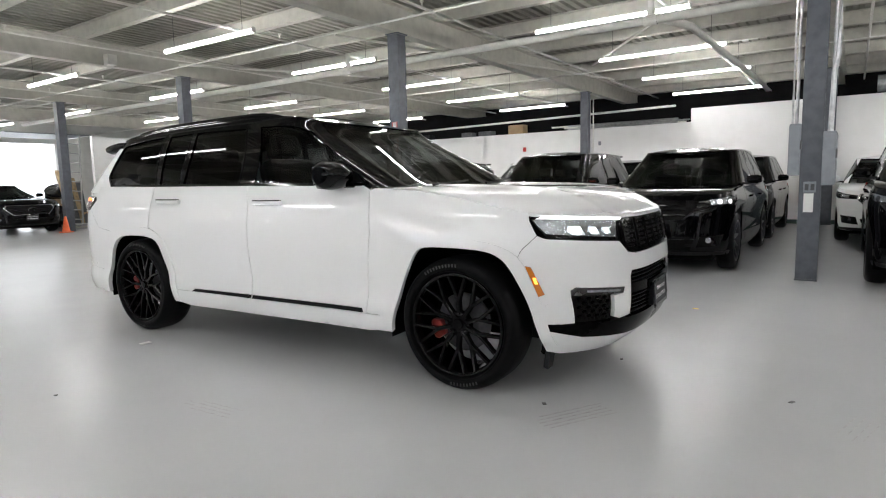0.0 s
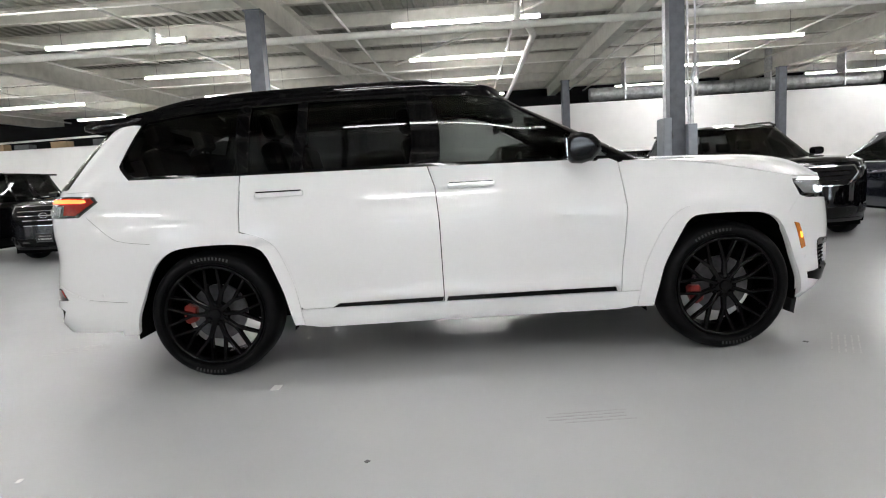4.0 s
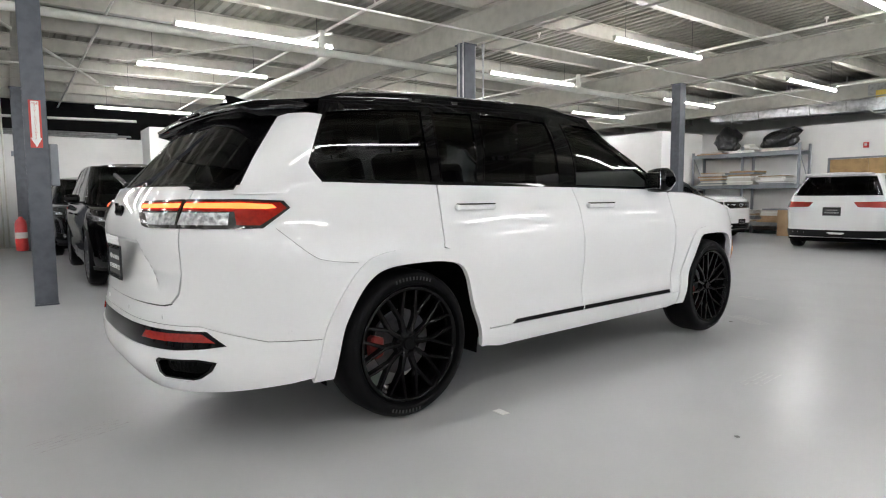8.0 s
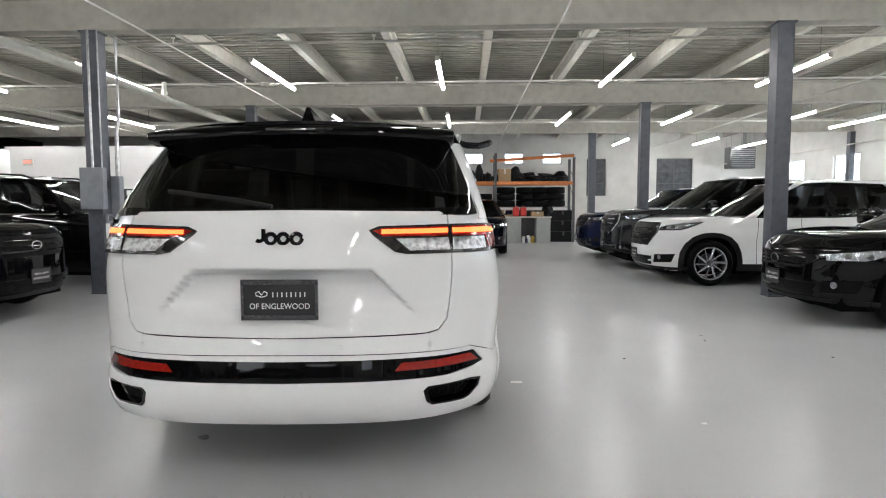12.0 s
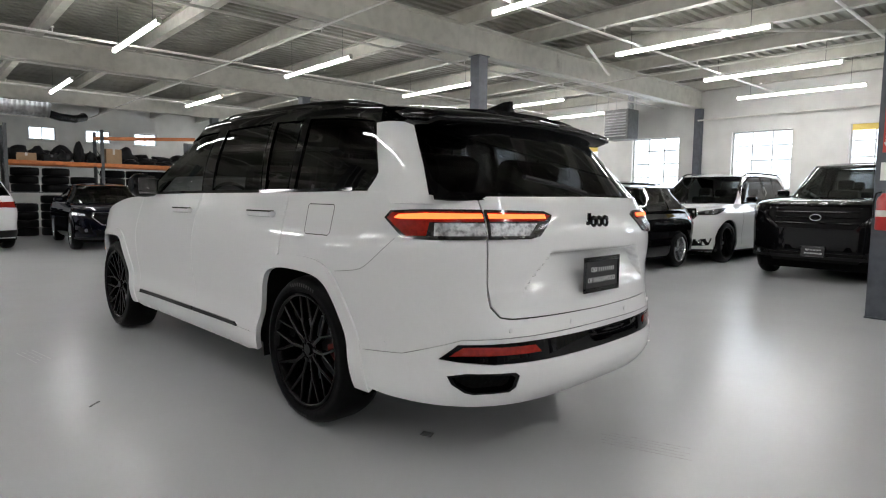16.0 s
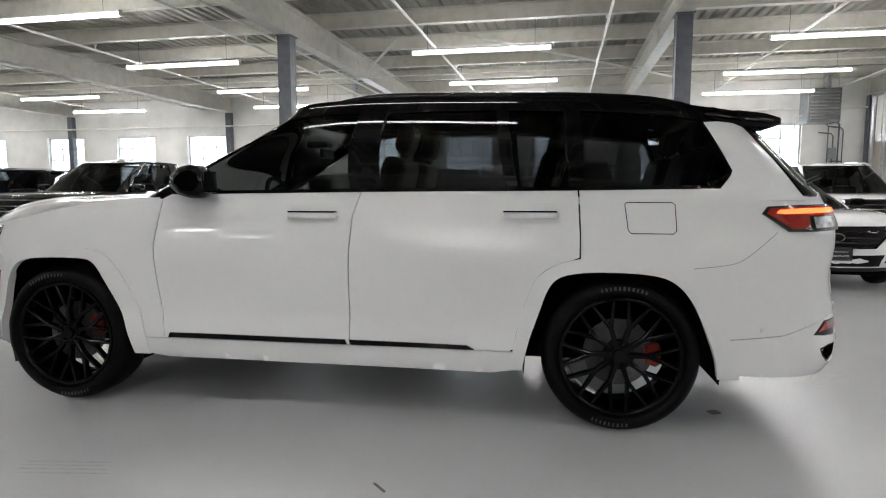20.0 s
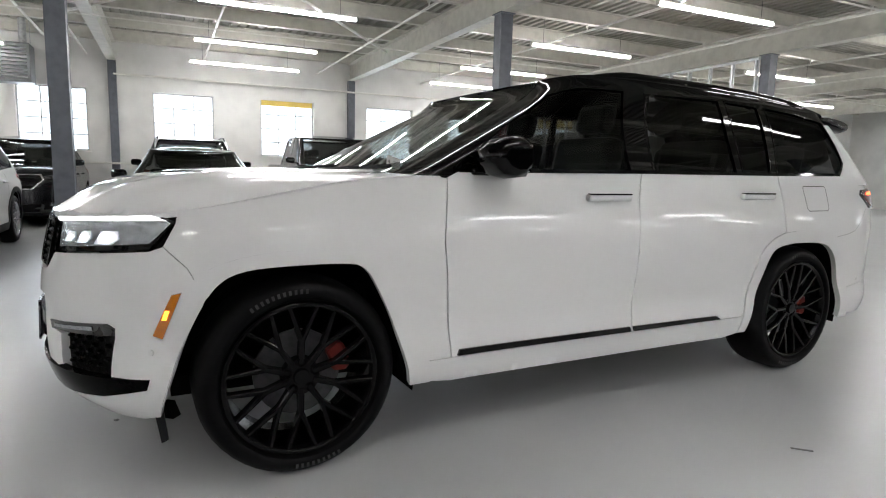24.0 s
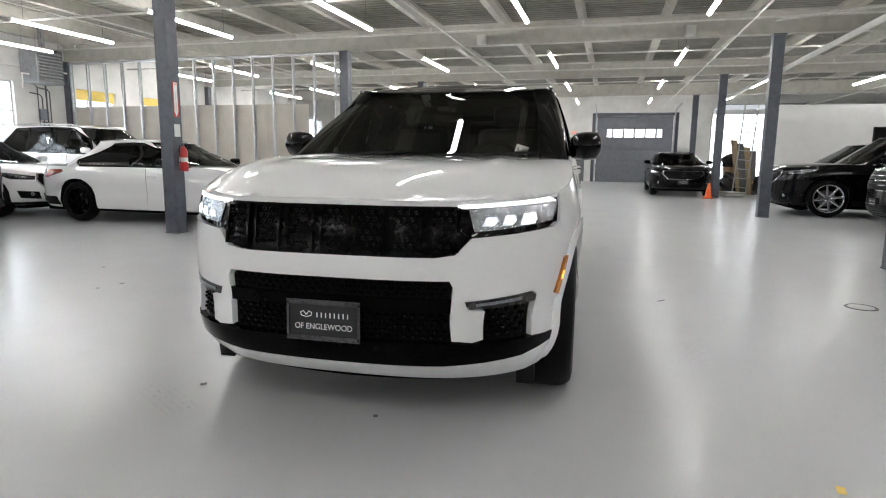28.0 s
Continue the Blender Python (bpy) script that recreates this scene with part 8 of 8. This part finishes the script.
# ---------------------------------------------------------------- orange rack and counter
rk = thing("pallet_rack", pose(15.5, 0, 0), "pallet rack with orange beams and dark steel uprights", "rack")
for y in (0.38, -1.88, -4.5):
    for sx in (-0.45, 0.45):
        part("upright", box((sx - 0.045, y - 0.04, 0), (sx + 0.045, y + 0.04, 3.0 if y > -4 else 2.85)), STEEL_DARK, rk)
    for k in range(4):
        part("brace", rod((-0.44, y, 0.2 + k * 0.65), (0.44, y, 0.6 + k * 0.65 if k % 2 else 0.8 + k * 0.6), 0.014, n=5), STEEL_DARK, rk)
for y0, y1 in ((0.34, -1.84), (-1.92, -4.46)):
    for sx in (-0.48, 0.48):
        part("rack_beam", box((sx - 0.025, y1, 1.94), (sx + 0.025, y0, 2.05), bevel=0.004), ORANGE, rk, "orange rack beam")
    part("rack_deck", box((-0.45, y1, 2.035), (0.45, y0, 2.055)), CARD, rk)
    part("rack_deck", box((-0.45, y1, 1.18), (0.45, y0, 1.2)), STEEL_DARK, rk)
bm = box((-0.03, -1.42, -0.05), (0.03, 1.42, 0.05), bevel=0.004)
bm2 = part("rack_beam", bm, ORANGE, rk, "loose orange beam lying across the top")
bm2.matrix_local = pose(-0.4, -3.1, 2.83, -3.5, 0, 0)


def car_tyre(m, r=0.33, w=0.22):
    t = thing("tyre", m, "used black tyre lying on the rack", "tyre", "stored tyres")
    h = w / 2
    part("tread", lathe([(r * 0.62, -h * 0.8), (r * 0.72, -h), (r * 0.93, -h * 0.95), (r, -h * 0.7), (r, h * 0.7), (r * 0.93, h * 0.95), (r * 0.72, h), (r * 0.62, h * 0.8), (r * 0.62, -h * 0.8)], 28, "z"), RUBBER, t, smooth=True)
    return t


tyre0 = None
for y, n in ((-0.05, 3), (-0.78, 3), (-1.45, 2), (-3.95, 3)):
    for k in range(n):
        m = pose(15.45 + rs.uniform(-0.04, 0.04), y + rs.uniform(-0.02, 0.02), 1.2 + 0.111 + k * 0.224, 0, 0, rs.uniform(0, 90))
        if tyre0 is None:
            tyre0 = car_tyre(m)
        else:
            copy_thing(tyre0, m)
for y, n in ((0.0, 4), (-0.72, 5), (-1.42, 4)):
    for k in range(n):
        copy_thing(tyre0, pose(15.45 + rs.uniform(-0.05, 0.05), y, 0.111 + k * 0.224, 0, 0, rs.uniform(0, 90)))


def carton(x, y, z, sx, sy, sz, turn, material=CARD, label="brown cardboard box stored on the rack"):
    c = thing("carton", pose(x, y, z, 0, 0, turn), label, "box", "cartons")
    part("body", box((-sx / 2, -sy / 2, 0), (sx / 2, sy / 2, sz), bevel=0.006), material, c)
    part("tape", box((-sx / 2 - 0.002, -0.03, sz * 0.6), (sx / 2 + 0.002, 0.03, sz + 0.002)), PALE_BOARD if material is CARD else STEEL_DARK, c)
    return c


carton(15.35, -2.18, 2.056, 0.45, 0.42, 0.42, 4)
carton(15.35, -0.1, 2.056, 0.4, 0.45, 0.2, -6)
carton(15.4, -0.62, 2.056, 0.5, 0.4, 0.18, 10, BLACK_PLASTIC, "black plastic bin stored on the rack")
for k, (y, sx, sy, sz, turn) in enumerate(((-0.95, 0.3, 0.34, 0.26, 10), (-1.35, 0.3, 0.22, 0.46, 0), (-1.65, 0.36, 0.2, 0.3, 20), (-2.7, 0.4, 0.42, 0.16, 5), (-3.15, 0.4, 0.5, 0.2, -8), (-3.65, 0.5, 0.4, 0.14, 12), (-4.1, 0.4, 0.4, 0.18, 0))):
    b = bag(15.3, y, 2.05, sx * 0.6, sy * 0.55, sz * 0.62, 20 + k, "dark bundle of stored car parts on the rack", material=BLACK_PLASTIC)
# counter in front of the rack
ct = thing("counter", pose(14.75, 0, 0), "grey laminate counter with a white top", "counter")
part("worktop", box((-0.32, -3.7, 0.84), (0.3, -1.35, 0.875), bevel=0.006), PALE_BOARD, ct)
part("side_panel", box((-0.28, -2.7, 0), (0.28, -1.42, 0.839), bevel=0.004), COUNTER_FRONT, ct)
part("front_panel", box((-0.292, -2.04, 0.05), (-0.281, -1.44, 0.8)), COUNTER_FRONT, ct)
part("front_panel", box((-0.292, -2.68, 0.05), (-0.281, -2.06, 0.8)), COUNTER_FRONT, ct)
dr = part("drawer_unit", box((-0.28, -3.66, 0), (0.28, -3.2, 0.839), bevel=0.004), COUNTER_FRONT, ct)
for k in range(4):
    part("drawer_front", box((-0.294, -3.64, 0.06 + k * 0.19), (-0.281, -3.22, 0.235 + k * 0.19), bevel=0.003), COUNTER_FRONT, dr)
part("back_panel", box((0.26, -3.2, 0), (0.28, -2.7, 0.839)), STEEL_DARK, ct)


def bottle(x, y, z, r, h, material, label):
    b = thing("bottle", pose(x, y, z), label, "bottle", "bottles")
    part("body", lathe([(0, 0), (r, 0.005), (r, h * 0.68), (r * 0.4, h * 0.85), (r * 0.36, h * 0.9), (0, h * 0.9)], 14, "z"), material, b, smooth=True)
    part("cap", lathe([(0, h), (r * 0.42, h), (r * 0.42, h * 0.88), (0, h * 0.88)], 12, "z"), BLACK_PLASTIC, b)
    return b


for y, r, h, mt, lb in ((-2.8, 0.06, 0.26, WHITE_PAPER, "white plastic bottle under the counter"), (-2.95, 0.08, 0.3, WHITE_PAPER, "large white plastic jug under the counter"), (-3.1, 0.06, 0.28, YELLOW, "yellow plastic bottle under the counter"), (-2.88, 0.05, 0.2, BLUE_RAG, "blue plastic bottle under the counter")):
    bottle(14.6 + rs.uniform(-0.06, 0.06), y, 0, r, h, mt, lb)
for y in (-2.56, -2.8):
    c = thing("fuel_can", pose(14.85, y, 0.876), "red plastic fuel can on the counter", "fuel can", "fuel cans")
    part("body", box((-0.1, -0.1, 0), (0.1, 0.1, 0.3), bevel=0.025), RED_PLASTIC, c)
    part("spout", rod((-0.04, 0.05, 0.29), (-0.04, 0.05, 0.37), 0.022, n=10), BLACK_PLASTIC, c)
    part("grip", tube([(0.07, -0.05, 0.29), (0.05, -0.03, 0.34), (0.05, 0.03, 0.34), (0.07, 0.05, 0.29)], 0.012, n=6), RED_PLASTIC, c)
carton(14.8, -3.25, 0.876, 0.34, 0.4, 0.16, 3)
carton(14.82, -2.2, 0.876, 0.3, 0.5, 0.22, -3)
bottle(14.6, -1.62, 0.876, 0.045, 0.22, YELLOW, "green-yellow spray bottle on the counter")
bottle(14.72, -1.75, 0.876, 0.04, 0.24, WHITE_PAPER, "white spray bottle on the counter")
for y, n in ((-2.25, 3), (-2.95, 3), (-3.45, 3)):
    for k in range(n):
        copy_thing(tyre0, pose(15.6 + rs.uniform(-0.04, 0.04), y, 1.2 + 0.111 + k * 0.224, 0, 0, rs.uniform(0, 90)))
for y in (-2.2, -2.9, -3.6, -4.2):
    for k in range(3):
        carton(15.55 + rs.uniform(-0.05, 0.05), y, 0.36 * k, 0.6, 0.62, 0.355, rs.uniform(-4, 4), BLACK_PLASTIC, "black storage crate stacked under the rack")
for k in range(9):
    bag(15.55 + rs.uniform(-0.1, 0.15), 0.1 - k * 0.53, 2.05, 0.26, 0.27, rs.uniform(0.14, 0.28), 70 + k, "dark bundle of stored car parts on the rack", material=BLACK_PLASTIC)
bag(14.8, -3.6, 0.87, 0.16, 0.16, 0.22, 40, "crumpled black sack on the counter")

# ---------------------------------------------------------------- boards on the partitions
fb = thing("notice_board", pose(12.799, 12.61, 0, 0, 0, -90), "white notice board in a dark frame on the partition", "board")
part("board", box((-0.44, -0.015, 1.27), (0.44, 0, 2.14)), WHITE_PAPER, fb)
for lo, hi in (((-0.46, 1.25), (0.46, 1.285)), ((-0.46, 2.125), (0.46, 2.16)), ((-0.46, 1.285), (-0.425, 2.125)), ((0.425, 1.285), (0.46, 2.125))):
    part("frame", box((lo[0], -0.03, lo[1]), (hi[0], 0, hi[1]), bevel=0.003), BLACK_PLASTIC, fb)
tv = thing("wall_screen", pose(-17.349, 9.6, 1.9, 0, 0, 90), "dark flat screen in a black frame on the partition", "screen")
part("bezel", box((-0.52, -0.05, -0.32), (0.52, 0, 0.32), bevel=0.01), BLACK_PLASTIC, tv)
part("glass", box((-0.49, -0.053, -0.29), (0.49, -0.05, 0.29)), GLOSS_BLACK, tv)

# ---------------------------------------------------------------- workshop end
ld = thing("ladder", pose(-16.95, 5.3, 0, -5, -4, 8), "aluminium extension ladder leaning against the wall", "ladder")
for s in (-1, 1):
    part("rail", box((-0.02, s * 0.21 - 0.013, 0), (0.05, s * 0.21 + 0.013, 2.95), bevel=0.004), COUNTER_FRONT, ld)
for k in range(9):
    part("rung", rod((0.015, -0.2, 0.25 + k * 0.3), (0.015, 0.2, 0.25 + k * 0.3), 0.016, n=8), COUNTER_FRONT, ld)
for k, (x, y, sx, sy, sz, mt, nm) in enumerate(((-18.1, 5.2, 0.5, 0.6, 0.5, CARD, "brown"), (-18.0, 5.75, 0.4, 0.4, 0.75, BLACK_PLASTIC, "black"), (-17.6, 5.9, 0.4, 0.35, 0.45, CARD, "brown"), (-18.4, 4.85, 0.4, 0.4, 0.35, BOX_GREY, "grey"))):
    carton(x, y, 0, sx, sy, sz, 12 * k - 15, mt, "scuffed %s box in a heap by the wall" % nm)
carton(-18.05, 5.25, 0.502, 0.4, 0.45, 0.4, 20, CARD, "brown box on top of the heap")
bag(-18.0, 5.3, 0.9, 0.3, 0.45, 0.28, 51, "black plastic sheet thrown over the heap")
bag(-17.55, 5.1, 0.0, 0.3, 0.3, 0.45, 52, "black plastic bag on the floor by the wall")
bag(-17.0, 6.0, 0.0, 0.25, 0.25, 0.38, 53, "black plastic bag at the end of the partition")
for k in range(4):
    b = tagged(part("leaning_board", box((-0.012, -0.12, 0), (0.012, 0.12, 1.5 + 0.12 * k)), PLANK if k % 2 else STEEL_DARK), "long board leaning by the heap", "board", "leaning boards")
    b.matrix_world = pose(-17.3 + 0.05 * k, 5.75 - 0.13 * k, 0, 0, -14, 10 * k)
for k in range(3):
    st = tagged(part("floor_mat", box((-0.35, -0.28, 0), (0.35, 0.28, 0.05), bevel=0.015), DRYWALL if k % 2 else COUNTER_FRONT), "flat folded mat in a low pile", "mat", "folded mats")
    st.matrix_world = pose(-15.9, 4.9, 0.051 * k, 0, 0, 12 * k)
cone = thing("traffic_cone", pose(-14.72, 4.05, 0), "small orange traffic cone beside a column", "cone")
part("base", box((-0.14, -0.14, 0), (0.14, 0.14, 0.03), bevel=0.008), CONE_ORANGE, cone)
part("body", lathe([(0.11, 0.03), (0.1, 0.05), (0.03, 0.44), (0.022, 0.45), (0, 0.45)], 18, "z"), CONE_ORANGE, cone, smooth=True)
# loading bay: raised door on a curved track
rd2 = thing("raised_door", pose(X_W, 7.1, 0, 0, 0, -90), "grey overhead door raised on its curved track", "garage door", kind="structure")
for s in (-1, 1):
    part("door_track", tube([(s * 1.52, 0.12, 0), (s * 1.52, 0.12, 2.8), (s * 1.52, 0.25, 3.15), (s * 1.52, 0.6, 3.35), (s * 1.52, 3.2, 3.4)], 0.035, n=6), GALV, rd2)
for k in range(5):
    part("door_panel", box((-1.48, 0.6 + k * 0.52, 3.36), (1.48, 1.1 + k * 0.52, 3.4), bevel=0.005), GREY_DOOR, rd2)

bench = thing("workbench", pose(-22.5, -6.3, 0), "grey workbench with tool drawers", "workbench")
part("worktop", box((-0.4, -0.95, 0.84), (0.4, 0.95, 0.89), bevel=0.006), PALE_BOARD, bench)
for s in (-1, 1):
    u = part("drawer_unit", box((-0.36, s * 0.6 - 0.3, 0.02), (0.34, s * 0.6 + 0.3, 0.839), bevel=0.006), BOX_GREY, bench)
    for k in range(4):
        part("drawer_front", box((0.342, s * 0.6 - 0.28, 0.06 + k * 0.19), (0.356, s * 0.6 + 0.28, 0.235 + k * 0.19), bevel=0.003), RED if s > 0 else BOX_GREY, u)
tb = thing("tool_box", pose(-22.5, -6.6, 0.891), "black tool chest on the workbench", "tool box")
part("body", box((-0.25, -0.35, 0), (0.25, 0.35, 0.3), bevel=0.01), BLACK_PLASTIC, tb)
part("lid", box((-0.26, -0.36, 0.302), (0.26, 0.36, 0.36), bevel=0.012), STEEL_DARK, tb)
bk = thing("bucket", pose(-21.6, -5.6, 0), "orange plastic bucket on the floor", "bucket")
part("body", lathe([(0, 0.0), (0.12, 0.0), (0.15, 0.36), (0.155, 0.36), (0.125, 0.01), (0, 0.01)], 20, "z"), CONE_ORANGE, bk, smooth=True)
part("bail", tube([(0, -0.15, 0.34), (0.1, -0.12, 0.27), (0.15, 0, 0.24), (0.1, 0.12, 0.27), (0, 0.15, 0.34)], 0.005, n=5), STEEL_DARK, bk)
bn = thing("waste_bin", pose(-21.4, -6.5, 0), "grey plastic wheeled waste bin", "bin")
part("body", lathe([(0, 0), (0.22, 0.0), (0.28, 0.7), (0, 0.7)], 16, "z"), BOX_GREY, bn, smooth=True)
part("rim", lathe([(0.27, 0.69), (0.3, 0.69), (0.3, 0.73), (0.0, 0.735)], 16, "z"), BOX_GREY, bn)
fan = thing("pedestal_fan", pose(-16.0, -5.3, 0, 0, 0, 70), "black pedestal fan on a round base", "fan")
part("base", lathe([(0, 0), (0.25, 0.0), (0.25, 0.02), (0.05, 0.05), (0, 0.05)], 20, "z"), BLACK_PLASTIC, fan)
part("pole", rod((0, 0, 0.04), (0, 0, 1.45), 0.018, n=8), STEEL_DARK, fan)
part("motor", rod((0, -0.02, 1.5), (0, 0.17, 1.5), 0.075, n=14), BLACK_PLASTIC, fan)
for k in range(4):
    bl = part("blade", box((0.05, -0.06, -0.004), (0.27, 0.06, 0.004), bevel=0.003), BLACK_PLASTIC, fan)
    bl.matrix_local = pose(0, -0.06, 1.5) @ Matrix.Rotation(k * math.pi / 2, 4, "Y") @ Matrix.Rotation(radians(65), 4, "X")
bm = bmesh.new()
for r in (0.3, 0.24, 0.18, 0.12, 0.06):
    for dy in (-0.13, 0.02):
        pts = [(r * math.cos(2 * math.pi * k / 18), dy, 1.5 + r * math.sin(2 * math.pi * k / 18)) for k in range(19)]
        for a, b in zip(pts, pts[1:]):
            rod(a, b, 0.004, bm, 4)
part("guard", bm, STEEL_DARK, fan)
crt = thing("tool_cart", pose(-16.1, -4.6, 0, 0, 0, 20), "white and grey tool cart with clutter on top", "cart")
part("body", box((-0.3, -0.22, 0.12), (0.3, 0.22, 0.75), bevel=0.015), PALE_BOARD, crt)
part("tray", box((-0.32, -0.24, 0.751), (0.32, 0.24, 0.79), bevel=0.01), BLACK_PLASTIC, crt)
for sx in (-1, 1):
    for sy in (-1, 1):
        part("caster", rod((sx * 0.24, sy * 0.17 - 0.02, 0.06), (sx * 0.24, sy * 0.17 + 0.02, 0.06), 0.06, n=12), BLACK_PLASTIC, crt)
bag(-16.1, -4.6, 0.79, 0.2, 0.16, 0.2, 61, "dark heap of rags on the tool cart")

# ---------------------------------------------------------------- marks and scraps on the floor
for x, y, turn, n, ln in ((-2.9, -0.3, 20, 5, 0.4), (2.36, -0.9, 60, 5, 0.42), (0.85, 1.7, 10, 4, 0.38), (3.56, -0.31, 75, 4, 0.3), (0.59, -1.85, 5, 4, 0.35), (-3.65, 1.1, 40, 3, 0.25)):
    bm = bmesh.new()
    for k in range(n):
        a = rs.uniform(-0.05, 0.05)
        box((-ln / 2 + a, k * 0.035 - 0.004, 0), (ln / 2 + a * 0.5, k * 0.035 + rs.uniform(0.001, 0.006), 0.0006), bm)
    s = tagged(part("scuff_mark", bm, SCUFF), "faint grey tyre scuff on the epoxy floor", "scuff", "floor scuffs", "structure")
    s.matrix_world = pose(x, y, 0.0004, 0, 0, turn)
for k, (x, y, w, l, mt) in enumerate(((-1.08, -1.25, 0.05, 0.08, PALE_MARK), (2.1, -0.8, 0.02, 0.03, INK), (0.27, -3.07, 0.015, 0.05, INK), (2.2, 0.2, 0.02, 0.02, INK), (-0.4, -2.17, 0.02, 0.02, INK), (-1.83, -2.24, 0.02, 0.03, PALE_MARK), (-0.31, -3.86, 0.02, 0.03, INK), (2.29, 2.05, 0.03, 0.05, YELLOW), (-2.13, 0.49, 0.05, 0.06, INK), (3.21, -0.1, 0.02, 0.04, INK), (0.49, -3.12, 0.015, 0.03, INK), (-0.58, 1.65, 0.012, 0.09, INK))):
    s = tagged(part("debris", box((-w / 2, -l / 2, 0), (w / 2, l / 2, 0.004), bevel=0.0015), mt), "small scrap of debris on the floor", "debris", "floor debris")
    s.matrix_world = pose(x, y, 0.0, 0, 0, 37 * k)
dc = thing("drain_cover", pose(-0.85, 3.21, 0), "round grey metal cover set in the floor", "drain cover", kind="structure")
part("plate", lathe([(0.0, 0.004), (0.095, 0.004), (0.1, 0.0005)], 28, "z"), COUNTER_FRONT, dc)
part("rim", lathe([(0.1, 0.0), (0.104, 0.005), (0.115, 0.005), (0.12, 0.0)], 28, "z"), STEEL_DARK, dc)
